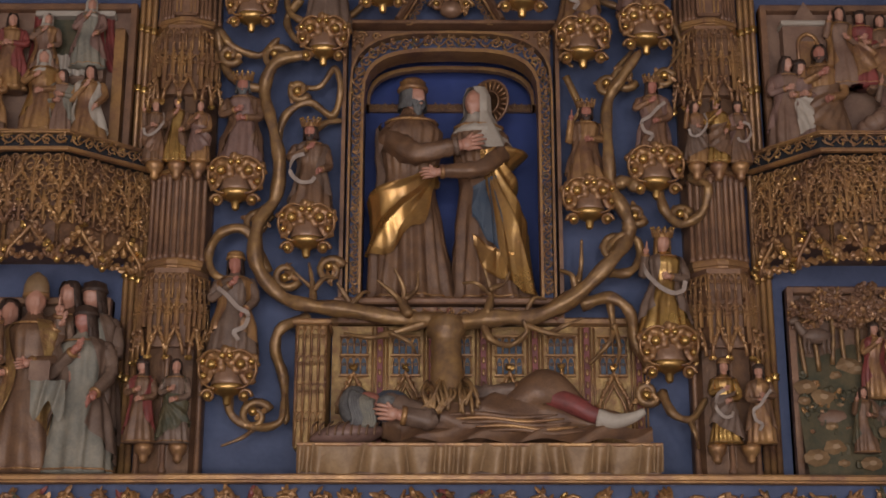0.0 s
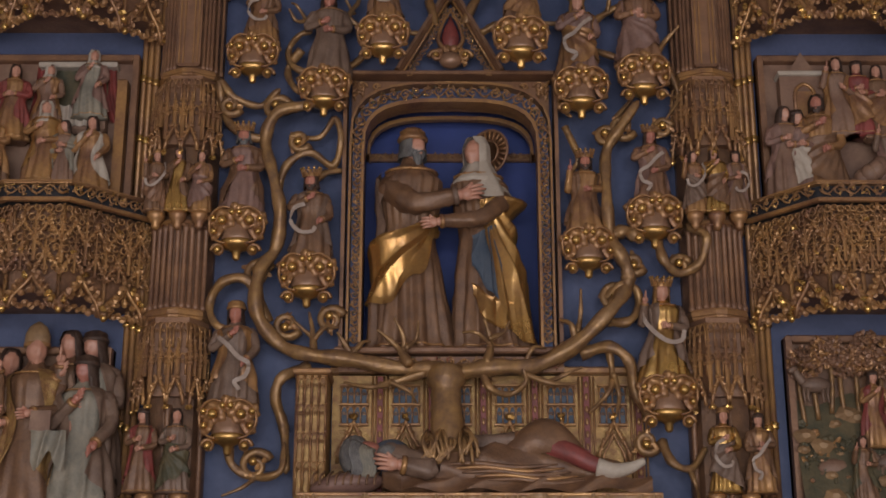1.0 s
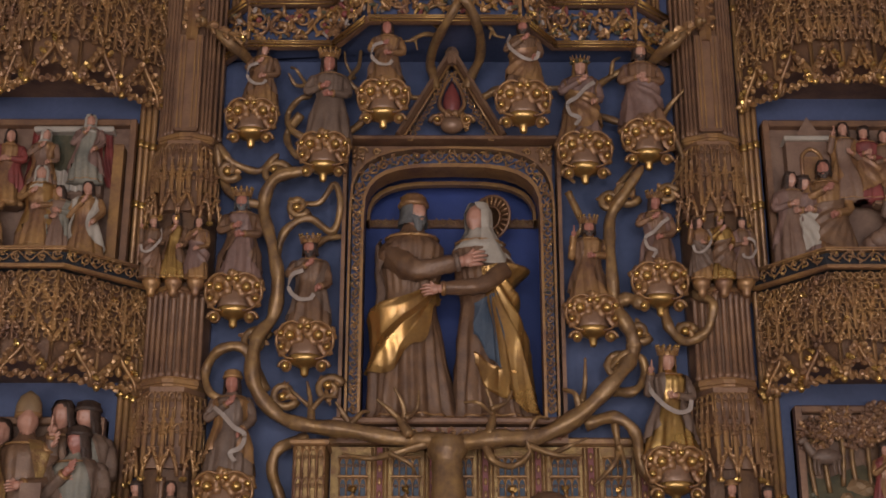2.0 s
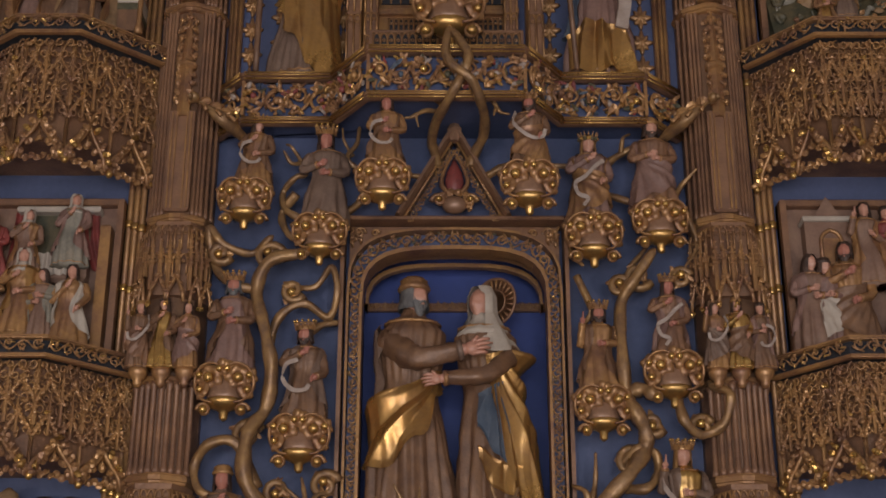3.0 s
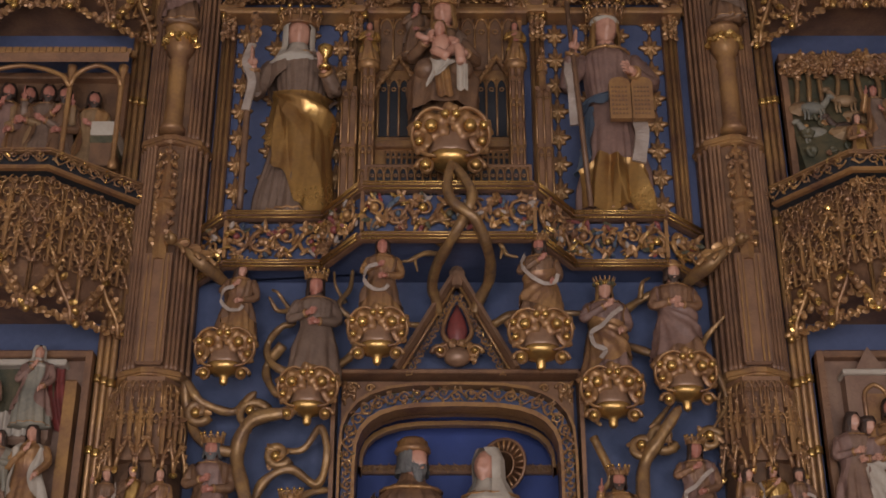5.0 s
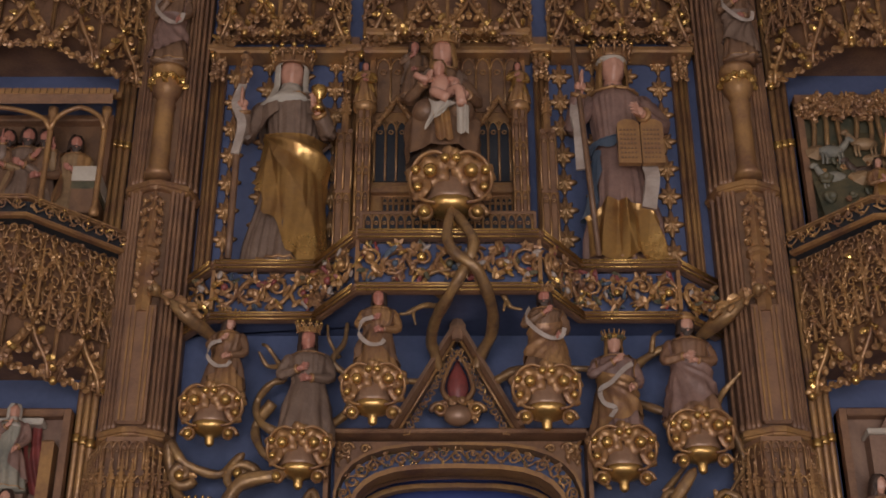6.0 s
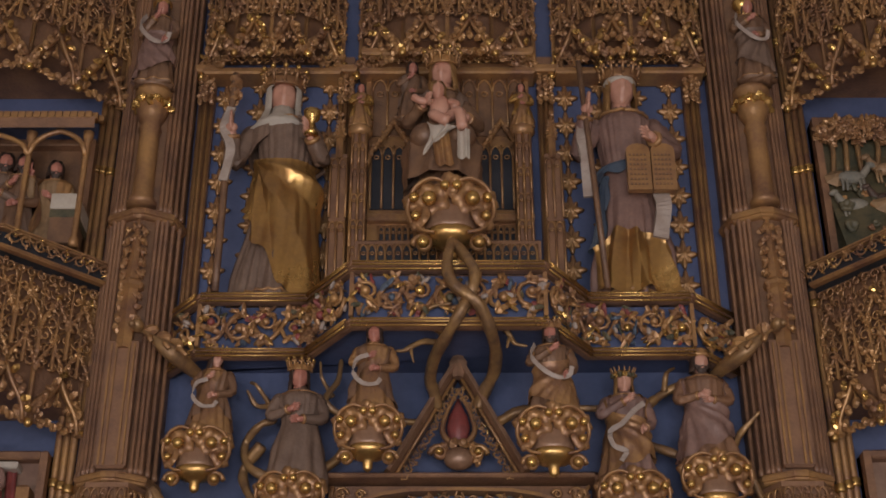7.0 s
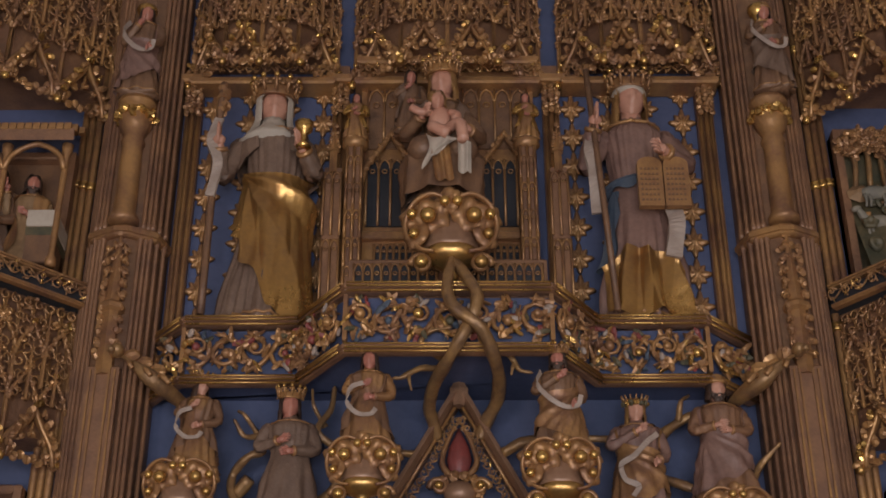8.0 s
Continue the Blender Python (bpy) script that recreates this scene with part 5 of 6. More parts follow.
# ---- clustered pillars either side of the centre ----
def pillar(cx, outer):
    """cx: middle; outer: the side (-1 or 1) on which the thin outer shafts stand."""
    p = thing("clustered_pillar", "tall gilded clustered pillar with tracery blocks and niches", "pillar", group="clustered pillars")
    s = Shape()
    plan = [(cx - 0.15, 0.05), (cx - 0.11, -0.06), (cx - 0.02, -0.10), (cx + 0.02, -0.10), (cx + 0.11, -0.06), (cx + 0.15, 0.05)]
    slab(s, plan, 2.0, 8.5, BROWN, 0.0985)
    part("core", s, p)

    def shafts(z0, z1, xs, r, mat=DULL):
        for x in xs:
            yy = lerp(abs(x), [(0, -0.108), (0.03, -0.105), (0.11, -0.068), (0.15, 0.0)])
            part("shaft", Shape().lathe([(r * 1.5, 0), (r * 1.5, 0.02), (r, 0.035), (r, z1 - z0 - 0.035), (r * 1.5, z1 - z0 - 0.02), (r * 1.5, z1 - z0)], (cx + x, yy, z0), mat, 10), p)

    def band(z0, z1, grow, mat=GOLD):
        s = Shape()
        moulding(s, [(cx - 0.15, 0.05), (cx - 0.12, -0.06), (cx - 0.02, -0.115), (cx + 0.02, -0.115), (cx + 0.12, -0.06), (cx + 0.15, 0.05)], z0, z1, grow, mat)
        part("ring_moulding", s, p)

    def block(z0, z1, seed):
        pts = [(cx - 0.155, -0.02), (cx - 0.08, -0.15), (cx + 0.08, -0.15), (cx + 0.155, -0.02)]
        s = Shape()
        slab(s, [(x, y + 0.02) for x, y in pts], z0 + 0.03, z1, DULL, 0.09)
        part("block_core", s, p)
        for a, b in zip(pts, pts[1:]):
            mp, length = facet(a, b, z0)
            s = Shape()
            n = max(2, round(length / 0.034))
            h = z1 - z0
            mullions(s, lambda u, v, d: mp(u, v, d), length, h * 0.30, h * 0.56, n, GOLD, 0.005)
            mullions(s, lambda u, v, d: mp(u, v, d), length, h * 0.62, h * 0.92, n, GOLD, 0.005)
            m = max(1, n // 2)
            for k in range(m):
                w = length / m
                s.tube(arch_path(mp, k * w, (k + 1) * w, -0.02, h * 0.30, 0.03, True, 6), 0.009, GOLD, 6)
                for e in range(3):
                    for sg in (-1, 1):
                        s.ball(mp((k + 0.5) * w + sg * w * (0.40 - 0.13 * e), h * (0.08 + 0.09 * e), 0.04), 0.009, GOLD, 6, 4)
                s.ball(mp(k * w, -0.03, 0.03), 0.013, BRIGHT, 6, 5)
                pinnacle(s, mp((k + 0.5) * w, h * 0.30, 0.02), h * 0.42, 0.010, GOLD, 3)
                pinnacle(s, mp(k * w, h * 0.1, 0.02), h * 0.75, 0.011, GOLD, 4)
            part("tracery", s, p)

    five = (-0.125, -0.095, -0.065, -0.035, 0, 0.035, 0.065, 0.095, 0.125)
    shafts(2.50, 3.05, (-0.14, 0.0, 0.14), 0.014)
    block(3.06, 3.47, 1)
    band(3.47, 3.52, 0.018)
    shafts(3.52, 3.94, five, 0.013)
    band(3.93, 3.965, 0.022)
    block(4.32, 4.72, 2)
    band(4.725, 4.765, 0.020)
    part("flat_panel", Shape().box(cx - 0.06, cx + 0.06, -0.125, -0.09, 4.78, 5.32, DULL, 0.01), p, "plain gilded panel")
    for x in (-0.045, -0.025, 0.025, 0.045):
        part("fillet", Shape().box(cx + x - 0.004, cx + x + 0.004, -0.133, -0.124, 4.79, 5.30, GOLD, 0.003), p)
    shafts(4.77, 5.9, (-0.148, -0.128, -0.108, -0.09, -0.072, 0.072, 0.09, 0.108, 0.128, 0.148), 0.009)
    s = Shape()
    pinnacle(s, (cx, -0.11, 5.28), 0.62, 0.035, GOLD, 5)
    for k in range(10):
        for sg in (-1, 1):
            s.ball((cx + sg * 0.035, -0.13, 5.36 + 0.05 * k), (0.018, 0.014, 0.014), GOLD, 6, 4)
    part("crocketed_shaft", s, p)
    band(5.88, 5.925, 0.022)
    shafts(5.93, 8.2, (-0.148, -0.13, -0.112, -0.094, -0.076, 0.076, 0.094, 0.112, 0.13, 0.148), 0.009)
    s = Shape().lathe([(0.06, 0), (0.062, 0.02), (0.045, 0.05), (0.042, 0.36), (0.05, 0.38), (0.04, 0.41), (0.06, 0.45), (0.075, 0.50), (0.055, 0.53), (0.08, 0.56), (0.08, 0.58)], (cx, -0.11, 5.94), GOLD, 16)
    part("round_colonnette", s, p, "gilded round colonnette with a bulbous capital")
    s = Shape()
    for k in range(9):
        a = -1.6 + 0.4 * k
        s.ball((cx + 0.07 * math.sin(a), -0.11 - 0.07 * math.cos(a), 6.44 + 0.012 * (k % 2)), 0.02, BRIGHT, 7, 5)
    part("capital_leaves", s, p)
    s = Shape()
    for e in range(3):
        x = cx + outer * (0.185 + 0.035 * e)
        s = Shape().lathe([(0.016, 2.3), (0.016, 8.3)], (x, 0.03 + 0.02 * e, 0), GOLD, 8)
        part("outer_shaft", s, p)
        for z in (2.95, 3.45, 4.42, 4.75, 5.55, 6.2, 6.9):
            part("knop", Shape().lathe([(0.016, -0.02), (0.026, -0.012), (0.021, 0), (0.027, 0.012), (0.016, 0.02)], (x, 0.03 + 0.02 * e, z + 0.02 * e), BRIGHT, 10), p)
    for z, n in ((3.955, 3), (2.60, 2), (6.96, 1)):
        for k in range(n):
            x = cx + (k - (n - 1) / 2) * (0.105 if n == 3 else 0.155)
            part("corbel", Shape().lathe([(0.010, -0.055), (0.022, -0.04), (0.020, -0.025), (0.036, -0.008), (0.044, 0.012), (0.044, 0.03)], (x, -0.15, z if n < 3 else z), GOLD if n > 1 else BRIGHT, 10), p)
    return p


pillar(-1.243, -1)
pillar(1.357, 1)
SMALL = "small niche figures on the pillars"
for k, (x, z, h, rb, mn, sk) in enumerate(((-1.345, 2.635, 0.38, BROWN, RED, SKIN), (-1.19, 2.635, 0.38, GREYB, GREEN, SKIN), (-1.355, 3.985, 0.31, BROWN, DULL, SKIN), (-1.248, 3.985, 0.33, BRIGHT, BROWN, SKIN), (-1.14, 3.985, 0.31, GOLD, MAUVE, SKIN),
                                           (1.325, 2.635, 0.38, BRIGHT, GREYB, SKIN), (1.487, 2.635, 0.36, GOLD, BROWN, SKIN), (1.255, 3.985, 0.31, GOLD, GREYB, SKIN), (1.357, 3.985, 0.33, BRIGHT, BROWN, SKIN), (1.462, 3.985, 0.31, BROWN, MAUVE, SKIN),
                                           (-1.238, 6.52, 0.46, BROWN, MAUVE, RUDDY), (1.375, 6.54, 0.44, BROWN, GREYB, RUDDY))):
    statue("niche_statue", "small carved figure in painted and gilded robes in a pillar niche", (x, -0.155, z), h, 60 + k, rb, mn, sk, HAIR, None, ("cap", None, "turban")[k % 3], wide=1.0, big=1.3, yaw=(-15, 15, 0)[k % 3], scroll=k > 4 or k % 2 == 0, group=SMALL, drape=("open", "left", "right")[k % 3])

# ---- wooden beasts on the pillars beside the balustrade ----
for sg, x in ((-1, -0.96), (1, 1.10)):
    s = Shape()
    s.tube(smooth_path([(x - sg * 0.03, -0.05, 5.18), (x + sg * 0.05, -0.20, 5.20), (x + sg * 0.11, -0.24, 5.235), (x + sg * 0.17, -0.24, 5.285), (x + sg * 0.2, -0.22, 5.31)], 5), [0.02 + 0.014 * math.sin(i * 0.28) for i in range(21)], BARK, 10, 0.1)
    s.ball((x + sg * 0.21, -0.24, 5.32), (0.026, 0.036, 0.026), BARK, 10, 7)
    s.ball((x + sg * 0.225, -0.27, 5.31), (0.016, 0.022, 0.014), BARK, 8, 6)
    for k in range(3):
        s.tube(smooth_path([(x + sg * (0.05 + 0.05 * k), -0.22, 5.22 + 0.03 * k), (x + sg * (0.03 + 0.06 * k), -0.28, 5.20 + 0.025 * k), (x + sg * (0.07 * k), -0.28, 5.17 + 0.03 * k)], 4), 0.010, GOLD, 7)
        s.ball((x + sg * (0.06 + 0.05 * k), -0.22, 5.25 + 0.03 * k), (0.02, 0.016, 0.03), GOLD, 6, 4)
    thing("carved_beast", "gilded crouching beast clinging to the pillar", "carving", shape=s, group="beasts by the balustrade")


# ---- projecting canopies with a carved cornice ----
def canopy(name, plan, z0, z1, cornice, seed, label, gap=0.0):
    """plan: corner points from one wall end round to the other; z0: arch tips; z1: top of the tracery."""
    c = thing(name, label, "canopy", group="tracery canopies")
    rng = random.Random(seed)
    h = z1 - z0
    inner = [(x, y + 0.05) for x, y in plan]
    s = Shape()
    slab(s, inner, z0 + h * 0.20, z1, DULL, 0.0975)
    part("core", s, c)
    for a, b in zip(plan, plan[1:]):
        mp, length = facet(a, b, z0)
        s, crest = Shape(), Shape()
        n = max(1, round(length / 0.20))
        w = length / n
        for k in range(n):
            u0, u1 = k * w, (k + 1) * w
            for q, d, r in ((1.0, 0.0, 0.016), (0.82, 0.012, 0.010)):
                s.tube(arch_path(mp, (u0 + u1) / 2 - w / 2 * q, (u0 + u1) / 2 + w / 2 * q, 0.02, h * (0.26 + 0.08 * q), d, True, 8), r, GOLD, 7)
            for e in range(7):
                t = e / 6
                for sg in (-1, 1):
                    crest.ball(mp((u0 + u1) / 2 + sg * w * 0.5 * (1 - t) ** 0.8, 0.03 + h * 0.31 * t, 0.03), (0.016, 0.012, 0.014), BRIGHT if rng.random() < 0.3 else GOLD, 6, 4)
            for e in range(5):
                a2 = math.pi * (e + 0.5) / 5
                crest.ball(mp((u0 + u1) / 2 + w * 0.33 * math.cos(a2), 0.03 + h * 0.15 * math.sin(a2), 0.0), 0.016, GOLD, 6, 4)
                s.tube([mp((u0 + u1) / 2 + w * 0.33 * math.cos(a2), 0.03 + h * 0.15 * math.sin(a2), 0.0), mp((u0 + u1) / 2 + w * 0.44 * math.cos(a2), 0.03 + h * 0.22 * math.sin(a2), 0.0)], 0.006, GOLD, 5)
            crest.ball(mp(u0, 0.015, 0.02), (0.018, 0.018, 0.022), BRIGHT, 8, 6)
            for e in range(9):
                crest.ball(mp(u0 + w * (e + 0.5) / 9, 0.035 + 0.012 * (e % 2), -0.01), (0.013, 0.012, 0.018), GOLD, 6, 4)
        tagged(part("arch_leafwork", crest, c), kind="stuff")
        part("cusped_arch", s, c)
        m = n * 3
        lift = lambda u, v, d: mp(u, v, d - 0.03)
        mullions(None, lift, length, h * 0.42, h * 0.66, m, GOLD, 0.006, 0.012, c)
        mullions(None, lift, length, h * 0.70, h * 0.97, m + n, GOLD, 0.006, 0.012, c)

        def spire(u, v, d, tall, r, k):
            s = Shape()
            pinnacle(s, mp(u, v, d), tall, r, GOLD, k)
            part("pinnacle", s, c)
        for k in range(n + 1):
            spire(k * w, h * 0.12, 0.0, h * (0.80 + rng.uniform(-0.06, 0.06)), 0.010, 5)
        for row, v0 in ((0, 0.34), (1, 0.62)):
            g = n * 2
            for k in range(g):
                q, e = Shape(), length / g
                q.tube(arch_path(mp, k * e, (k + 1) * e, h * v0, h * (v0 + 0.2), 0.012, True, 6), 0.008, GOLD, 6)
                for i in range(4):
                    for sg in (-1, 1):
                        q.ball(mp((k + 0.5) * e + sg * e * (0.45 - 0.12 * i), h * (v0 + 0.03 + 0.045 * i), 0.018), (0.010, 0.008, 0.009), GOLD, 5, 4)
                q.ball(mp((k + 0.5) * e, h * (v0 + 0.21), 0.015), 0.012, BRIGHT if (k + row) % 3 == 0 else GOLD, 6, 4)
                part("small_gable", q, c)
        bits = Shape()
        for k in range(n):
            spire((k + 0.5) * w, h * 0.45, 0.015, h * (0.48 + rng.uniform(-0.05, 0.05)), 0.009, 4)
            for q in (0.27, 0.73):
                spire((k + q) * w, h * 0.36, 0.02, h * (0.34 + rng.uniform(-0.06, 0.06)), 0.007, 3)
            for _ in range(26):
                bits.ball(mp((k + rng.random()) * w, h * rng.uniform(0.36, 0.98), rng.uniform(-0.02, 0.01)), (rng.uniform(0.006, 0.016), 0.01, rng.uniform(0.006, 0.014)), GOLD, 5, 4)
            for i in range(5):
                for j in range(7):
                    u, v, r = (k + (i + 0.5 + 0.5 * (j % 2)) / 5) * w, h * (0.40 + 0.09 * j), rng.uniform(0.017, 0.024)
                    ph = rng.uniform(0, 6)
                    bits.tube([mp(min(length, u + r * (1 - 0.05 * e) * math.cos(ph + 0.65 * e)), v + r * (1 - 0.05 * e) * math.sin(ph + 0.65 * e), 0.004) for e in range(10)], 0.0045, GOLD, 5)
        tagged(part("leafwork", bits, c), kind="stuff")
    if cornice:
        big = []
        mx = sum(x for x, y in plan) / len(plan)
        for x, y in plan:
            big.append((x + (0.03 if x > mx else -0.03), y - 0.04))
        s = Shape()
        # near-black slab: shade between the vine curls put into its colour
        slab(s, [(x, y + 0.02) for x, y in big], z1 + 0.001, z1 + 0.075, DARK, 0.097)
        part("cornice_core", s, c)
        s = Shape()
        moulding(s, big, z1 + 0.07, z1 + 0.088, 0.025, GOLD)
        part("cornice_rail", s, c)
        s = Shape()
        moulding(s, big, z1 - 0.012, z1 + 0.005, 0.015, GOLD)
        part("cornice_rail", s, c)
        for k, (a, b) in enumerate(zip(big, big[1:])):
            mp, length = facet((a[0], a[1] + 0.01), (b[0], b[1] + 0.01), z1 + 0.006)
            part("cornice_vine", scrollwork(Shape(), mp, length, 0.064, seed * 10 + k, GOLD, [BRIGHT], 0.3), c)
    return c


LEFT = [(-2.42, 0.02), (-1.99, -0.32), (-1.745, -0.32), (-1.40, 0.0)]
RIGHT = [(1.55, 0.0), (1.83, -0.32), (2.14, -0.32), (2.5, 0.02)]
for k, (z0, z1, top) in enumerate(((3.44, 3.985, True), (4.93, 5.615, True), (6.49, 7.25, True))):
    canopy("side_canopy", LEFT, z0, z1, top, 3 + k, "projecting gilded gothic canopy over a carved scene")
    canopy("side_canopy", RIGHT, z0, z1 - (0.01 if k == 1 else 0), top, 8 + k, "projecting gilded gothic canopy over a carved scene")
for k, (x0, x1) in enumerate(((-1.06, -0.44), (-0.36, 0.43), (0.52, 1.19))):
    w = x1 - x0
    canopy("niche_canopy", [(x0, 0.04), (x0 + w * 0.25, -0.13), (x1 - w * 0.25, -0.13), (x1, 0.04)], 6.70, 7.35, False, 20 + k, "gilded crocketed canopy above a standing figure")

crest = thing("canopy_rail", "gilded crested rail along the foot of the niche canopies", "rail")
for x0, x1 in ((-1.06, -0.44), (-0.36, 0.43), (0.52, 1.19)):
    part("bar", Shape().box(x0, x1, -0.02, 0.096, 6.70, 6.735, GOLD, 0.008), crest)
    mp = lambda u, v, d, x0=x0: (x0 + u, -0.02 - d * 0.6, 6.735 + v)
    part("cresting", scrollwork(Shape(), mp, x1 - x0, 0.05, int(90 + x0 * 10), GOLD, [BRIGHT], 0.2, 8, 0.8), crest)

# ---- the upper niches: queens, throne and seated mother ----
for x in (-1.045, -0.42, 0.475, 1.13):
    p = thing("pilaster", "slim gilded pilaster with a crocketed cap", "pilaster", group="pilasters between the upper niches")
    for e in (-0.022, 0.0, 0.022):
        part("shaft", Shape().lathe([(0.016, 0), (0.016, 0.03), (0.011, 0.05), (0.011, 1.2)], (x + e, 0.06 - (0.02 if e == 0 else 0), 5.5), GOLD, 8), p)
    part("backing", Shape().box(x - 0.035, x + 0.035, 0.06, 0.099, 5.5, 6.85, DULL, 0.004), p)
    s = Shape()
    for k in range(6):
        for sg in (-1, 0, 1):
            s.ball((x + sg * 0.024, 0.03 - (0.02 if sg == 0 else 0), 6.58 + 0.024 * k), (0.013, 0.012, 0.013), GOLD, 6, 4)
    part("leaf_capital", s, p)
    part("cap", Shape().box(x - 0.05, x + 0.05, -0.01, 0.098, 6.72, 6.76, GOLD, 0.008), p)


def make_rosette():
    """Eight-petalled flower with a raised eye, one joined piece."""
    s = Shape()
    rings = []
    for v, y in ((0.0, -0.016), (0.22, -0.016), (0.30, -0.007), (0.6, -0.011), (0.85, -0.008), (1.0, 0.0)):
        ring = []
        for k in range(48):
            a = 2 * math.pi * k / 48
            q = 0.046 * v * (1 + min(1, v * 1.2) * (0.20 * math.cos(8 * a) + 0.16 * math.cos(4 * a))) + 0.0005
            ring.append((q * math.cos(a), y - 0.004 * v * math.cos(8 * a), q * 1.15 * math.sin(a)))
        rings.append(ring)
    s.rings(rings, GOLD)
    return s.mesh("rosette")


ROSETTE = make_rosette()
for x0, cols in ((-0.965, 4), (0.565, 4)):
    for i in range(cols):
        for j in range(8):
            ob = new("rosette", ROSETTE)
            ob.location = (x0 + 0.157 * i, 0.092, 5.60 + 0.148 * j + (0.074 if i % 2 else 0))
            ob.scale = (0.98, 1.0, 1.05)
            tagged(ob, "small gilded rosette fixed to the blue ground", "ornament", "gilded rosettes")


def queen_left(s):
    s.tube(smooth_path([(-0.19, -0.10, 0.02), (-0.185, -0.12, 0.5), (-0.185, -0.11, 0.78), (-0.18, -0.10, 0.98)], 4), 0.014, BROWN, 8)
    for k in range(5):
        s.ball((-0.182 + 0.012 * (k % 2), -0.10, 0.86 + 0.025 * k), 0.020, GOLD, 7, 5)
    s.ribbon([(-0.18, -0.13, 0.80), (-0.20, -0.14, 0.70), (-0.17, -0.14, 0.60), (-0.19, -0.13, 0.47)], 0.035, PARCHMENT, 0.01, (1, 0, 0.2))
    arm(s, (-0.11, -0.02, 0.745), (-0.165, -0.06, 0.60), (-0.172, -0.12, 0.675), 0.036, GREYB, SKIN, GOLD)
    arm(s, (0.11, -0.02, 0.745), (0.165, -0.08, 0.60), (0.135, -0.16, 0.635), 0.036, GREYB, SKIN, GOLD)
    s.lathe([(0.028, 0), (0.01, 0.02), (0.01, 0.05), (0.03, 0.07), (0.034, 0.10), (0.03, 0.10)], (0.135, -0.20, 0.63), BRIGHT, 10)


def tablet(s, x0, z0, w, h, y):
    """Two joined arched tablets."""
    for k in (0, 1):
        x = x0 + k * w / 2
        pts = [(x + 0.002, z0), (x + w / 2 - 0.002, z0)] + [(x + w / 4 + (w / 4 - 0.002) * math.cos(math.pi * i / 8), z0 + h * 0.86 + h * 0.14 * math.sin(math.pi * i / 8)) for i in range(9)]
        s.prism(pts, y - 0.012, y + 0.012, GOLD)
        for r in range(7):
            for q in range(5):
                c = x + w * 0.06 + q * w * 0.075
                s.box(c, c + w * 0.045, y - 0.0145, y - 0.0118, z0 + h * (0.10 + 0.105 * r), z0 + h * (0.135 + 0.105 * r), BROWN)


def queen_right(s):
    s.tube([(-0.11, -0.15, 0.0), (-0.135, -0.15, 0.45), (-0.165, -0.14, 0.97)], 0.011, BROWN, 8)
    s.ribbon([(-0.155, -0.12, 0.70), (-0.165, -0.14, 0.62), (-0.155, -0.14, 0.52), (-0.15, -0.13, 0.38)], 0.045, PARCHMENT, 0.012, (1, 0, 0.2))
    arm(s, (-0.11, -0.02, 0.745), (-0.17, -0.05, 0.62), (-0.15, -0.13, 0.72), 0.036, MAUVE, SKIN, GOLD)
    arm(s, (0.11, -0.02, 0.745), (0.165, -0.09, 0.60), (0.085, -0.19, 0.585), 0.036, MAUVE, SKIN, GOLD)
    tablet(s, -0.02, 0.375, 0.175, 0.195, -0.175)
    s.ribbon([(0.10, -0.14, 0.39), (0.105, -0.155, 0.33), (0.085, -0.15, 0.20)], 0.055, PARCHMENT, 0.012, (1, 0, 0))
    s.lathe([(0.059, -0.014), (0.063, 0.0), (0.060, 0.016)], (0, -0.013, 0.945), WHITE, 20, 1.12)


left_cloths = (
    (GREYB, 0.45, 2 * math.pi - 0.45, [(0, 0.79)], [(0.4, 0.68), (1.2, 0.60), (math.pi, 0.5), (5.0, 0.60), (5.9, 0.70)], (math.pi, 0.86), 9, 0.025, 0.014),
    (GILT, -1.6, 2.1, [(-1.6, 0.61), (0, 0.585), (1.2, 0.58), (2.1, 0.61)], [(-1.6, 0.42), (-0.9, 0.32), (-0.3, 0.19), (0.2, 0.04), (0.6, 0.0), (1.3, 0.03), (2.1, 0.10)], (-1.15, 0.60), 6, 0.055, 0.010),
)
right_cloths = (
    (STEEL, -1.5, 0.4, [(-1.5, 0.52), (0.4, 0.56)], [(-1.5, 0.46), (-0.6, 0.50), (0.4, 0.545)], (0.6, 0.56), 4, 0.02, 0.012),
    (STEEL, -1.5, -0.75, [(-1.5, 0.52), (-0.7, 0.50)], [(-1.5, 0.20), (-0.7, 0.24)], (-1.0, 0.55), 4, 0.03, 0.008),
    (GILT, -1.0, 1.0, [(-1.0, 0.20), (-0.4, 0.26), (0.3, 0.24), (1.0, 0.16)], [(-1.0, 0.03), (0, 0.0), (1.0, 0.02)], (-0.1, 0.60), 8, 0.04, 0.014),
)
statue("queen_statue", "crowned woman in white veil and gilded mantle holding a staff", (-0.69, 0.0, 5.515), 1.13, 71, GREYB, None, SKIN, None, None, "crown", WHITE, yaw=8, wide=0.86, big=1.12, scroll=False, arms="none", extra=queen_left, bow=0.20, cloths=left_cloths, hip=0.02)
statue("queen_statue", "blindfolded crowned woman in mauve gown with gilded law tablets", (0.80, 0.0, 5.515), 1.17, 72, MAUVE, None, SKIN, BLOND, None, "crown", None, yaw=4, wide=0.80, big=1.12, scroll=False, arms="none", extra=queen_right, bow=0.20, cloths=right_cloths)

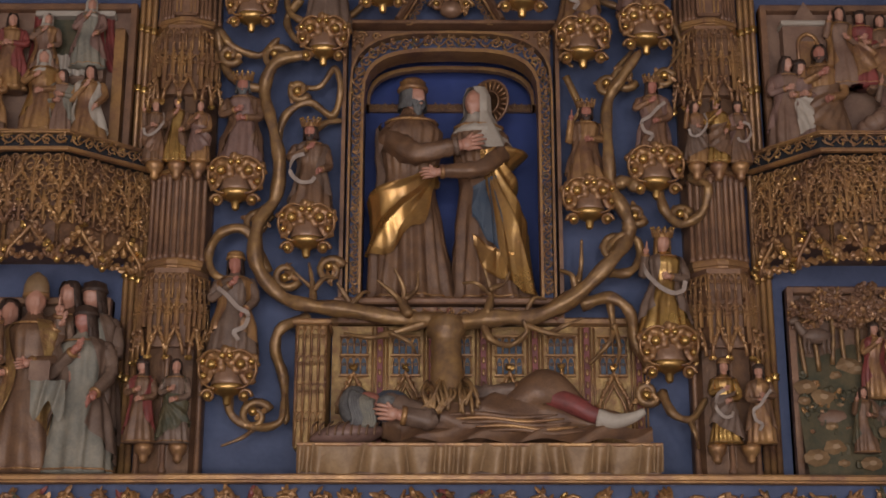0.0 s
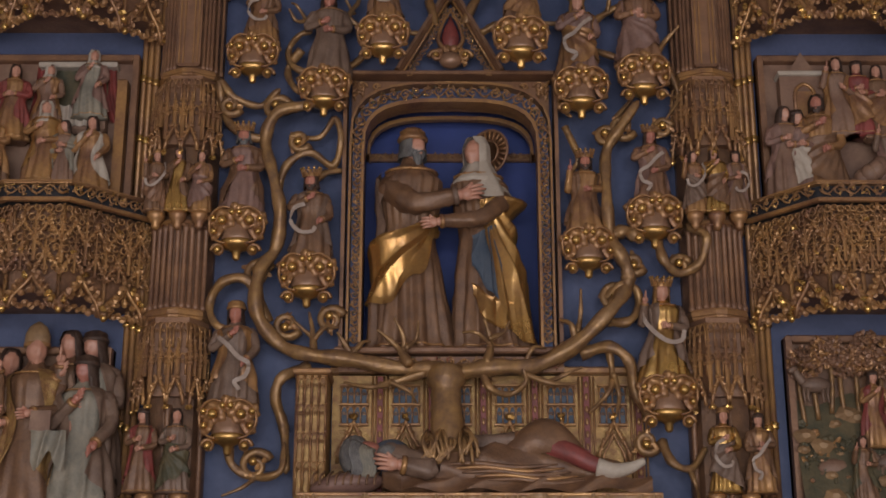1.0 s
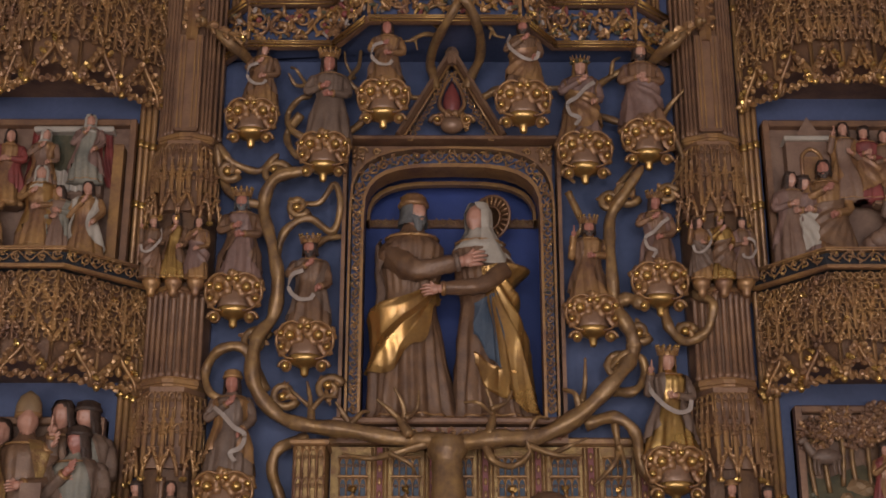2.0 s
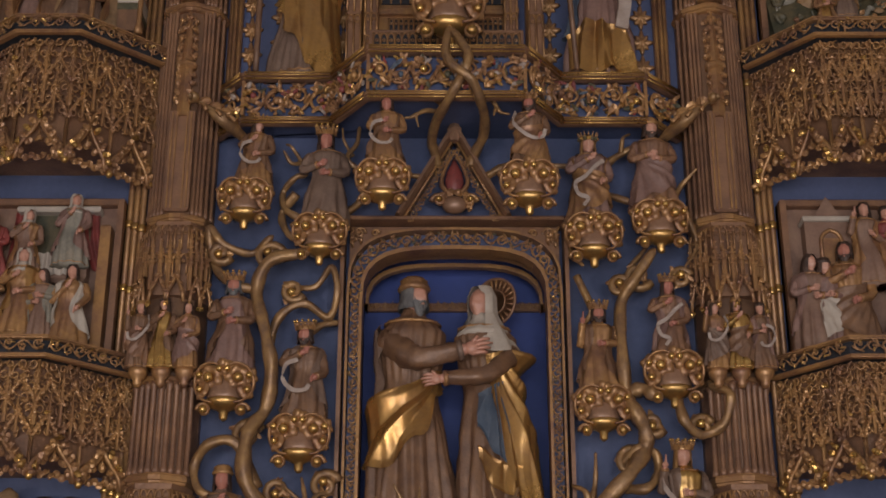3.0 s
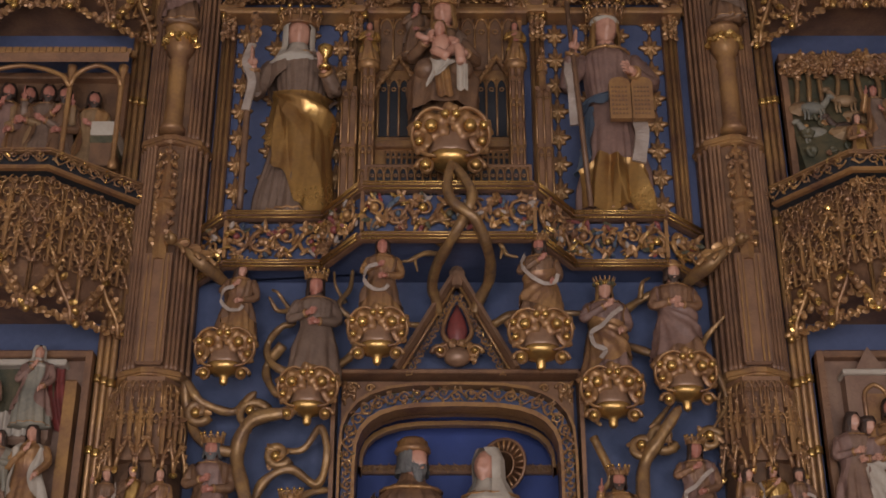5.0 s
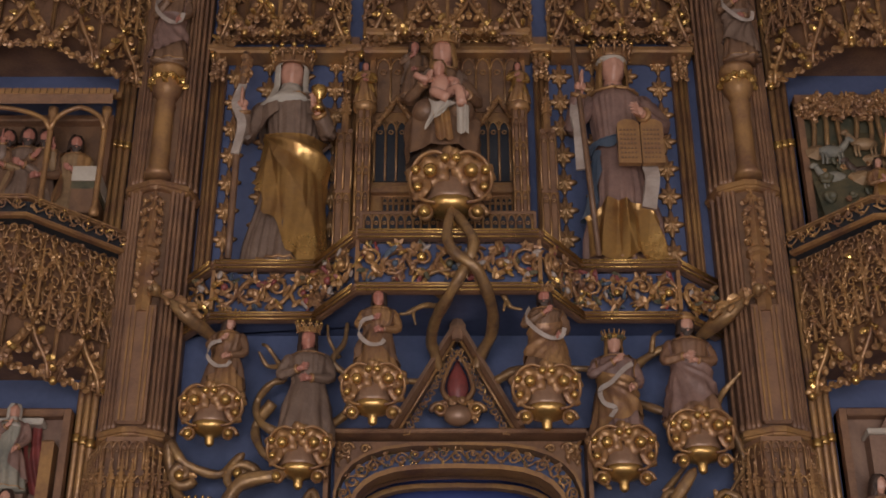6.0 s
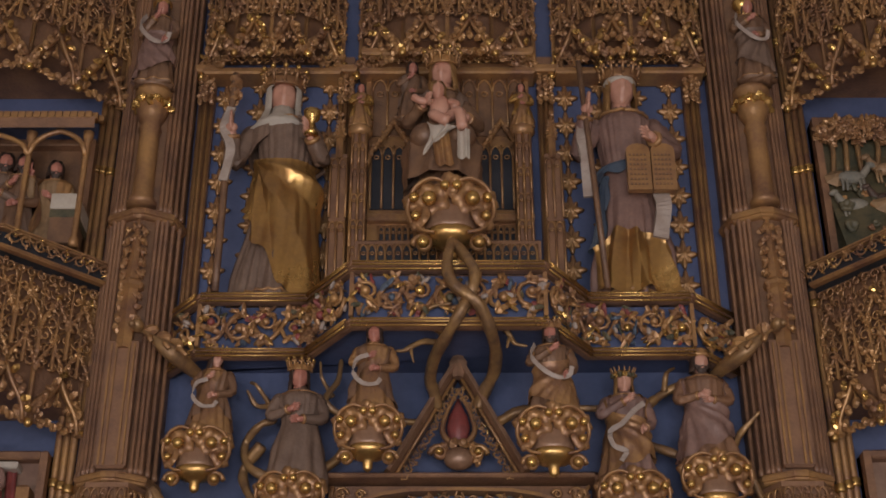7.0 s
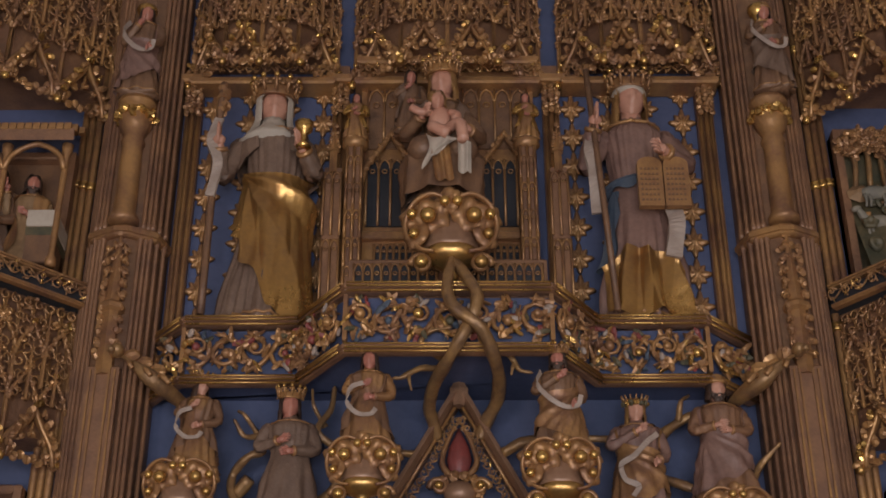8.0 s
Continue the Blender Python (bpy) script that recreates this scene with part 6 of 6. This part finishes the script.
throne = thing("throne_back", "gilded traceried throne back with flanking turrets", "throne")
part("panel", Shape().box(-0.33, 0.40, 0.05, 0.0992, 5.516, 6.84, GOLD, 0.006), throne)
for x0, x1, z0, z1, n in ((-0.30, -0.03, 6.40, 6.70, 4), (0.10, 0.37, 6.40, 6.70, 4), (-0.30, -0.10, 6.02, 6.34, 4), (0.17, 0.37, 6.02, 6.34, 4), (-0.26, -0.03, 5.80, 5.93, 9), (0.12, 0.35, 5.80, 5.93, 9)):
    # no real hollow: a plate on the panel, its shade put into the colour
    part("recess", Shape().box(x0, x1, 0.042, 0.051, z0, z1, BROWN if z0 > 6.35 else DARK), throne, "flat dark plate painted as the shade behind the tracery")
    mullions(None, lambda u, v, d, x0=x0, z0=z0: (x0 + u, 0.045 - d, z0 + v), x1 - x0, 0, z1 - z0, n, GOLD, 0.006, 0.012, throne)
for x0 in (-0.32, 0.15):
    mp = lambda u, v, d, x0=x0: (x0 + u, 0.03 - d, 6.10 + v)
    s = Shape().tube(arch_path(mp, 0, 0.24, 0.10, 0.36, 0.02, True), 0.013, GOLD, 7)
    for e in range(6):
        for sg in (-1, 1):
            s.ball(mp(0.12 + sg * 0.12 * (1 - e / 6), 0.14 + 0.036 * e, 0.03), 0.012, GOLD, 6, 4)
    part("ogee_arch", s, throne)
for z in (5.95, 6.75):
    part("rail", Shape().box(-0.335, 0.405, 0.015, 0.06, z, z + 0.035, GOLD, 0.006), throne)
s = Shape().box(-0.35, 0.42, -0.04, 0.05, 6.79, 6.83, GOLD, 0.008)
part("cornice", s, throne)
part("plinth", Shape().box(-0.35, 0.42, -0.08, 0.05, 5.517, 5.80, DULL, 0.01), throne)
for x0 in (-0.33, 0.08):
    # plate on the plinth front, coloured as the shade between the lancets
    part("recess", Shape().box(x0, x0 + 0.32, -0.085, -0.079, 5.63, 5.77, DARK), throne, "flat dark plate painted as the shade behind the tracery")
    mullions(None, lambda u, v, d, x0=x0: (x0 + u, -0.082 - d, 5.63 + v), 0.32, 0, 0.14, 9, GOLD, 0.006, 0.008, throne)
for x in (-0.345, 0.36):
    s = Shape().box(x - 0.035, x + 0.035, -0.06, 0.05, 5.60, 6.36, DULL, 0.006)
    for e in (-0.03, 0.0, 0.03):
        s.tube([(x + e, -0.065, 5.60), (x + e, -0.065, 6.34)], 0.007, GOLD, 6)
    for k in range(5):
        mullions(s, lambda u, v, d, k=k, x=x: (x - 0.03 + u, -0.06 - d, 5.66 + 0.13 * k + v), 0.06, 0, 0.11, 2, GOLD, 0.005)
    s.lathe([(0.04, 0), (0.055, 0.02), (0.055, 0.04), (0.045, 0.05)], (x, -0.03, 6.34), GOLD, 8)
    part("turret", s, throne)
    statue("angel_statue", "small gilded kneeling angel on a turret of the throne", (x, -0.03, 6.39), 0.22, int(50 + x * 10), GOLD, BRIGHT, RUDDY, HAIR, wide=1.3, big=1.6, scroll=False, group="angels of the throne")
for x in (-0.435, 0.49):
    w = thing("side_wing", "pierced gilded wing panel beside the throne", "panel", group="wings of the throne")
    part("board", Shape().box(x - 0.035, x + 0.035, 0.0, 0.02, 5.62, 6.28, DULL, 0.004), w)
    mullions(None, lambda u, v, d, x=x: (x - 0.035 + u, 0.0 - d, 5.63 + v), 0.07, 0, 0.30, 2, GOLD, 0.006, 0.008, w)
    mullions(None, lambda u, v, d, x=x: (x - 0.035 + u, 0.0 - d, 5.95 + v), 0.07, 0, 0.30, 2, GOLD, 0.006, 0.008, w)
    s = Shape()
    pinnacle(s, (x, 0.0, 6.25), 0.24, 0.018, GOLD, 4)
    part("finial", s, w)


def lap(s):
    """Knees, spread mantle and the child on them."""
    def knees(u, v):
        a = -1.9 + 3.8 * u
        r = lerp(v, [(0, 0.12), (0.25, 0.22), (0.45, 0.25), (1, 0.24)]) * (1 + 0.07 * ridge(9 * a + 3 * v))
        return (r * 0.92 * math.sin(a), -0.07 - r * 0.9 * math.cos(a), 0.46 - 0.36 * v ** 1.3)
    s.sheet(knees, 48, 22, BROWN)
    for sg in (-1, 1):
        s.ball((sg * 0.10, -0.22, 0.36), (0.09, 0.09, 0.08), BROWN, 12, 8)
    s.sheet(lambda u, v: (-0.02 + 0.10 * (u - 0.5) + 0.03 * v, -0.315 - 0.015 * ridge(12 * u) - 0.02 * v, 0.36 - 0.26 * v), 12, 12, GOLD)
    arm(s, (-0.12, -0.02, 0.70), (-0.20, -0.10, 0.54), (-0.12, -0.24, 0.56), 0.045, BROWN, SKIN, GOLD)
    arm(s, (0.12, -0.02, 0.70), (0.20, -0.10, 0.52), (0.14, -0.27, 0.45), 0.045, BROWN, SKIN, GOLD)
    # child
    s.ball((-0.015, -0.25, 0.530), (0.062, 0.055, 0.095), SKIN, 12, 8)
    head(s, (-0.03, -0.27, 0.640), 0.06, 10, SKIN, BLOND, None, None)
    s.tube(smooth_path([(-0.06, -0.27, 0.570), (-0.12, -0.29, 0.560), (-0.17, -0.29, 0.590)], 4), 0.022, SKIN, 8)
    s.tube(smooth_path([(0.04, -0.27, 0.570), (0.08, -0.30, 0.530), (0.06, -0.32, 0.490)], 4), 0.022, SKIN, 8)
    s.tube(smooth_path([(-0.04, -0.27, 0.460), (-0.05, -0.34, 0.430), (0.03, -0.36, 0.370)], 4), 0.032, SKIN, 9)
    s.tube(smooth_path([(0.03, -0.27, 0.460), (0.09, -0.34, 0.450), (0.11, -0.35, 0.330)], 4), 0.032, SKIN, 9)
    s.sheet(lambda u, v: (-0.09 + 0.15 * u + 0.02 * math.sin(5 * v), -0.345 - 0.02 * ridge(9 * u + 3 * v), 0.37 - 0.17 * v * (1.2 - u)), 18, 12, WHITE)
    s.sheet(lambda u, v: (0.08 + 0.07 * u, -0.34 - 0.015 * ridge(9 * u), 0.34 - 0.20 * v), 10, 10, WHITE)


statue("mother_statue", "seated crowned mother with a bare child on her lap", (0.015, -0.20, 5.86), 0.72, 73, BROWN, GREYB, SKIN, BLOND, None, "crown", None, yaw=-8, wide=1.0, big=1.5, scroll=False, arms="none", extra=lap, bow=0.22)
statue("angel_statue", "little angel peering over the mother's shoulder", (-0.12, -0.06, 6.40), 0.30, 77, BROWN, GREYB, RUDDY, HAIR, wide=1.2, big=1.6, yaw=15, scroll=False, group="angels of the throne")


# ---- carved side scenes ----
def scene_panel(label, x0, x1, z0, z1, mat, frame_mat):
    p = thing("carved_scene", label, "relief", group="carved side scenes")
    part("board", Shape().box(x0, x1, 0.05, 0.0988, z0, z1, mat, 0.004), p)
    for a, b, c, d in ((x0, x0 + 0.03, z0, z1), (x1 - 0.03, x1, z0, z1), (x0 + 0.031, x1 - 0.031, z1 - 0.035, z1)):
        part("border", Shape().box(a, b, 0.0, 0.0985, c, d, frame_mat, 0.006), p)
    return p


def ledge_ground(p, x0, x1, z, mat, depth=0.28):
    s = Shape()
    s.sheet(lambda u, v: (x0 + (x1 - x0) * u, 0.09 - depth * v, z + 0.05 * (1 - v) + 0.02 * math.sin(14 * u) * (1 - v)), 24, 8, mat)
    part("ground", s, p)


def figure(x, z, h, seed, robe, mantle, label, y=-0.03, **kw):
    kw.setdefault("big", 1.25)
    kw.setdefault("scroll", False)
    statue("relief_figure", label, (x, y, z), h, seed, robe, mantle, group="figures of the side scenes", **kw)


def carved_tree(x, z, h, seed, leaf):
    rng = random.Random(seed)
    t = thing("relief_tree", "small carved tree with a gilded leafy crown", "tree", group="trees of the side scenes")
    part("trunk", Shape().tube(smooth_path([(x, 0.02, z), (x + rng.uniform(-0.02, 0.02), 0.01, z + h * 0.5), (x, 0.02, z + h * 0.8)], 4), 0.012, BARK, 7), t)
    s = Shape()
    for _ in range(60):
        a, r = rng.uniform(0, 6.28), rng.random() ** 0.5
        s.ball((x + h * 0.22 * r * math.cos(a), 0.01 - rng.uniform(0, 0.05), z + h * 0.8 + h * 0.20 * r * math.sin(a)), (rng.uniform(0.010, 0.02), 0.012, rng.uniform(0.007, 0.014)), rng.choice((leaf, leaf, GOLD)), 5, 4, Euler((0, rng.uniform(0, 3), 0)).to_matrix())
    part("crown", s, t)


def animal(x, z, size, sg, mat, seed):
    s = Shape()
    q = lambda a, b, c: (x + sg * a * size, -0.03 + b * size, z + c * size)
    s.ball(q(0, 0, 0.55), (0.46 * size, 0.2 * size, 0.24 * size), mat, 12, 8)
    s.tube(smooth_path([q(0.36, 0, 0.62), q(0.52, -0.05, 0.80), q(0.60, -0.08, 0.95)], 4), [0.15 * size - 0.007 * size * i for i in range(9)], mat, 8)
    s.ball(q(0.68, -0.1, 0.98), (0.17 * size, 0.1 * size, 0.1 * size), mat, 9, 6, Euler((0, sg * 0.4, 0)).to_matrix())
    for a in (-0.34, -0.2, 0.24, 0.36):
        s.tube([q(a, -0.08, 0.45), q(a + 0.03, -0.08, 0.2), q(a, -0.08, 0.0)], [0.07 * size, 0.045 * size, 0.04 * size], mat, 6)
    thing("carved_animal", "small carved grazing animal on a green hillside", "animal carving", shape=s, group="animals of the side scenes")


def rough_ground(p, x0, x1, z0, z1, seed):
    """Rocks and tufts that break up a hillside."""
    rng = random.Random(seed)
    for name, mat, n, size in (("rock", TAN, 26, 0.030), ("tuft", GREEN, 40, 0.022), ("gilded_tuft", GOLD, 26, 0.016)):
        for _ in range(n):
            t = rng.random()
            s, r = Shape(), size * rng.uniform(0.6, 1.4)
            c = (rng.uniform(x0, x1), 0.035 - 0.15 * (1 - t), z0 + (z1 - z0) * t)
            if name == "rock":
                s.rings([[(c[0] + r * q * math.cos(a) * 1.5, c[1] - 0.4 * r - 0.5 * r * (1 - q) * 2, c[2] + r * q * math.sin(a)) for a in [k * 0.785 + 0.3 * math.sin(k * r * 900) for k in range(8)]] for q in (1.0, 0.8, 0.35)], mat, True, True, False)
            else:
                acanthus(s, (c[0], c[1] - 0.012, c[2]), r, Euler((rng.uniform(-0.4, 0.4), rng.uniform(0, 6), rng.uniform(-0.5, 0.5))).to_matrix(), mat, rng.choice((3, 4, 5)))
            part(name, s, p)


# kneeling donor and bishop
p = scene_panel("carved scene of a gold-coped bishop and kneeling clerks", -2.45, -1.55, 2.475, 3.36, BROWN, DULL)
ledge_ground(p, -2.45, -1.55, 2.46, GREEN)


figure(-1.88, 2.50, 0.88, 81, BROWN, FOIL, "bishop in tall mitre and gilded patterned cope", y=-0.08, crown="mitre", wide=1.0, yaw=25, big=1.15, hair=None)


def paper(s):
    s.box(-0.26, -0.14, -0.22, -0.20, 0.52, 0.64, PINK)
    s.sheet(lambda u, v: (-0.24 + 0.20 * u, -0.235 - 0.02 * ridge(14 * u + 3 * v), 0.52 - 0.24 * v * (0.75 + 0.25 * math.sin(9 * u))), 26, 14, PALE)


figure(-1.635, 2.50, 0.77, 82, PALE, GREYB, "clerk in pale grey surplice and dark cap holding a paper", y=-0.10, crown="cap", skin=RUDDY, wide=1.15, yaw=-25, big=1.25, extra=paper)
figure(-1.74, 2.62, 0.80, 83, BROWN, BROWN, "dark-haired clerk standing behind the bishop", y=0.0, yaw=-15)
figure(-1.625, 2.60, 0.81, 84, PALE, GREYB, "clerk with a dark cap looking on", y=-0.01, crown="cap", yaw=-20)
figure(-2.02, 2.55, 0.78, 85, BROWN, GOLD, "attendant in a gilded vestment beside the bishop", y=-0.01, yaw=20)
figure(-2.18, 2.50, 0.80, 86, GREYB, BROWN, "attendant in a brown robe beside the bishop", y=-0.05, yaw=20)

# birth scene
p = scene_panel("carved birth scene in a rose-walled chamber", -2.45, -1.515, 4.06, 4.90, PINK, DULL)
ledge_ground(p, -2.45, -1.515, 4.07, GREEN)
part("window_opening", Shape().box(-1.97, -1.67, 0.03, 0.051, 4.60, 4.82, GREEN), p, "dark green window recess")
part("lintel", Shape().box(-2.02, -1.62, -0.02, 0.05, 4.82, 4.85, WHITE, 0.006), p)
part("curtain", Shape().sheet(lambda u, v: (-1.70 + 0.07 * u + 0.06 * v * v, 0.02 - 0.012 * ridge(12 * u), 4.83 - 0.30 * v), 12, 12, RED), p, "drawn red curtain")
part("curtain", Shape().sheet(lambda u, v: (-2.03 + 0.06 * u - 0.03 * v * v, 0.02 - 0.012 * ridge(12 * u), 4.83 - 0.30 * v), 12, 12, RED), p, "drawn red curtain")
s = Shape().box(-1.92, -1.66, -0.02, 0.05, 4.46, 4.60, PINK, 0.02)
s.sheet(lambda u, v: (-1.93 + 0.24 * u, -0.035 - 0.012 * ridge(36 * u), 4.60 - 0.11 * v), 40, 6, WHITE)
thing("carved_cradle_bed", "white-draped carved bed in the birth chamber", "bed", shape=s)
for k, (x, z, h, rb, mn, v) in enumerate(((-1.73, 4.52, 0.36, PALE, MAUVE, WHITE), (-1.945, 4.46, 0.34, PINK, GOLD, WHITE), (-1.935, 4.16, 0.42, GOLD, GILT, WHITE), (-1.835, 4.12, 0.36, PINK, PALE, None), (-1.70, 4.10, 0.40, GOLD, WHITE, None), (-2.12, 4.4, 0.40, GOLD, RED, None), (-2.2, 4.12, 0.42, BROWN, GOLD, None))):
    figure(x, z, h, 90 + k, rb, mn, "small carved woman in pale and gilded dress", y=-0.05 - 0.04 * (z < 4.3), veil=v, hair=None if v else HAIR, yaw=(20, 30, 10, -15, 0, 20, 20)[k], wide=1.25, big=1.35)
p2 = thing("carved_doorpost", "gilded carved doorpost of the birth chamber", "doorpost")
part("shaft", Shape().box(-1.61, -1.56, -0.03, 0.05, 4.12, 4.75, GOLD, 0.01), p2)
part("plinth", Shape().box(-1.625, -1.545, -0.045, 0.05, 4.06, 4.12, DULL, 0.008), p2)

# temple scene
p = scene_panel("carved temple scene under a gilded roof", -2.45, -1.50, 5.70, 6.36, BROWN, DULL)
ledge_ground(p, -2.45, -1.50, 5.70, GREEN)
temple = thing("carved_temple", "little gilded temple porch with a tiled roof", "temple")
for x in (-2.2, -1.73, -1.49):
    part("column", Shape().lathe([(0.022, 0), (0.022, 0.03), (0.013, 0.05), (0.013, 0.50), (0.022, 0.53), (0.024, 0.56)], (x, -0.16, 5.72), GOLD, 8), temple)
s = Shape()
s.rings([[(-2.3, -0.20, 6.28), (-1.46, -0.20, 6.28)], [(-2.3, -0.21, 6.33), (-1.46, -0.21, 6.33)], [(-2.2, 0.05, 6.47), (-1.55, 0.05, 6.47)]], DULL, False, False, False)
roof = part("roof", s, temple, "gilded shingled roof")
SHINGLE = Shape().box(-0.014, 0.014, -0.008, 0.008, -0.015, 0.017, GOLD, 0.003).mesh("shingle")
for r in range(5):
    for k in range(26):
        t = r / 5
        part("shingle", SHINGLE, roof).location = (-2.275 + 0.0315 * k + (0.012 if r % 2 else 0), -0.207 + 0.25 * t, 6.34 + 0.14 * t)
for x0, x1 in ((-2.2, -1.73), (-1.73, -1.49)):
    mp = lambda u, v, d, x0=x0: (x0 + u, -0.17 - d, 6.16 + v)
    part("arch", Shape().tube(arch_path(mp, 0, x1 - x0, 0.0, 0.12, 0.0), 0.012, GOLD, 7), temple)
altar = thing("carved_altar", "small altar with a white and green cloth", "altar")
part("block", Shape().box(-1.60, -1.50, -0.16, 0.03, 5.74, 5.93, BROWN, 0.004), altar)
part("cloth", Shape().box(-1.605, -1.495, -0.165, 0.035, 5.90, 5.975, WHITE, 0.004), altar, "white linen cloth")
part("hem", Shape().box(-1.604, -1.496, -0.164, 0.034, 5.86, 5.898, GREEN, 0.004), altar, "green hem")
for k, (x, h, rb, mn) in enumerate(((-2.05, 0.52, MAUVE, GOLD), (-1.95, 0.50, BROWN, TAN), (-1.86, 0.51, GREYB, BROWN), (-1.64, 0.47, TAN, GOLD), (-1.78, 0.50, BROWN, GREYB), (-2.2, 0.5, BROWN, GOLD))):
    figure(x, 5.72, h, 110 + k, rb, mn, "small carved man in dark and gilded robes", y=-0.04, skin=RUDDY, beard=HAIR, yaw=20, big=1.35, wide=1.1)

# meeting at the gate
p = scene_panel("carved scene of a meeting before a pale city gate", 1.64, 2.55, 4.06, 4.90, PINK, DULL)
ledge_ground(p, 1.64, 2.55, 4.07, GREEN)
gate = thing("carved_gate", "pale rose carved gatehouse with a pointed gable", "gatehouse")
part("wall", Shape().prism([(1.74, 4.45), (1.97, 4.45), (1.97, 4.78), (1.915, 4.80), (1.855, 4.90), (1.795, 4.80), (1.74, 4.78)], -0.03, 0.045, PINK), gate)
part("cornice", Shape().box(1.73, 1.98, -0.05, 0.045, 4.765, 4.79, WHITE, 0.005), gate)
mp = lambda u, v, d: (1.81 + u, -0.035 - d, 4.50 + v)
part("doorway", Shape().tube([mp(0, 0, 0)] + arch_path(mp, 0, 0.10, 0.16, 0.22, 0.0) + [mp(0.10, 0, 0)], 0.01, GOLD, 7), gate, "gilded arched doorway")
part("door_leaf", Shape().box(1.815, 1.905, -0.034, -0.028, 4.50, 4.68, GOLD), gate)
for k, (x, z, h, rb, mn, sk) in enumerate(((1.735, 4.10, 0.47, PINK, MAUVE, SKIN), (1.80, 4.10, 0.45, MAUVE, WHITE, SKIN), (1.905, 4.08, 0.55, GOLD, BROWN, RUDDY), (2.02, 4.42, 0.42, PINK, GOLD, SKIN), (2.12, 4.42, 0.40, RED, GOLD, SKIN), (2.22, 4.40, 0.40, BROWN, GOLD, SKIN), (2.25, 4.1, 0.4, GREYB, MAUVE, SKIN))):
    figure(x, z, h, 120 + k, rb, mn, "small carved man in a rose and gilded cloak", y=-0.06, skin=sk, beard=HAIR if k in (2,) else None, crown="cap" if k % 3 == 1 else None, yaw=(25, 20, -20, -20, -15, -20, -20)[k], drape=("open", "left", "right")[k % 3], big=1.3, wide=1.15)
s = Shape()
rng = random.Random(6)
for k in range(14):
    s.ball((2.02 + 0.028 * k, -0.08 + 0.03 * math.sin(k), 4.12 + 0.02 * k + rng.uniform(-0.02, 0.02)), (rng.uniform(0.04, 0.07), 0.05, rng.uniform(0.04, 0.06)), PINK, 8, 5)
thing("carved_rock", "pale carved rock at the foot of the gate scene", "rock", shape=s)

# forest and pasture scenes
p = scene_panel("dark carved forest scene on a green hillside", 1.68, 2.6, 2.476, 3.42, BROWN, DULL)
ledge_ground(p, 1.68, 2.6, 2.47, GREEN)
s = Shape()
s.sheet(lambda u, v: (1.70 + 0.88 * u, 0.045 - 0.16 * v + 0.02 * math.sin(9 * u + 4 * v), 3.10 - 0.62 * v + 0.06 * math.sin(7 * u) * (1 - v)), 30, 24, GREEN)
part("hillside", s, p, "dark green hillside")
rough_ground(p, 1.72, 2.5, 2.55, 3.05, 5)
for k in range(12):
    carved_tree(1.75 + 0.065 * k, 2.98 + 0.03 * (k % 3), 0.36 + 0.03 * (k % 2), 200 + k, DULL)
for k, (x, z) in enumerate(((1.79, 2.56), (1.93, 2.62), (2.05, 2.55), (2.2, 2.6))):
    carved_tree(x, z, 0.30, 220 + k, GREEN)
animal(1.80, 3.08, 0.16, -1, GREYB, 1)
animal(1.86, 2.66, 0.20, 1, PINK, 2)
animal(2.12, 2.70, 0.18, -1, GREYB, 3)
figure(2.06, 2.86, 0.36, 140, GOLD, RED, "small carved hunter in red and gold", y=-0.06, crown="cap")
figure(1.97, 2.60, 0.30, 141, BROWN, GREEN, "small carved hunter in dull green", y=-0.12)
p = scene_panel("carved pasture scene with shepherd and flock", 1.64, 2.55, 5.70, 6.47, GREEN, DULL)
ledge_ground(p, 1.64, 2.55, 5.70, GREEN)
s = Shape()
s.sheet(lambda u, v: (1.67 + 0.85 * u, 0.045 - 0.14 * v + 0.02 * math.sin(9 * u + 4 * v), 6.25 - 0.50 * v + 0.05 * math.sin(7 * u) * (1 - v)), 30, 24, GREEN)
part("hillside", s, p, "mossy green hillside")
rough_ground(p, 1.69, 2.48, 5.80, 6.22, 6)
for k in range(12):
    carved_tree(1.70 + 0.065 * k, 6.16 + 0.03 * (k % 2), 0.27, 240 + k, GOLD)
for k, (x, z, g, m) in enumerate(((1.76, 6.06, 1, PALE), (1.92, 6.10, -1, TAN), (1.76, 5.92, -1, PALE), (1.90, 5.95, -1, HAIR), (1.77, 5.80, 1, PALE), (2.1, 5.82, 1, PALE), (2.12, 6.08, 1, PALE), (2.25, 6.05, -1, PINK))):
    animal(x, z, 0.13, g, m, k)
figure(2.03, 5.84, 0.36, 150, GREYB, GOLD, "small carved shepherd with red hair in grey", y=-0.10, skin=RUDDY)
figure(1.93, 5.73, 0.30, 151, BRIGHT, GOLD, "small carved shepherd seated in gilded cloak", y=-0.12)
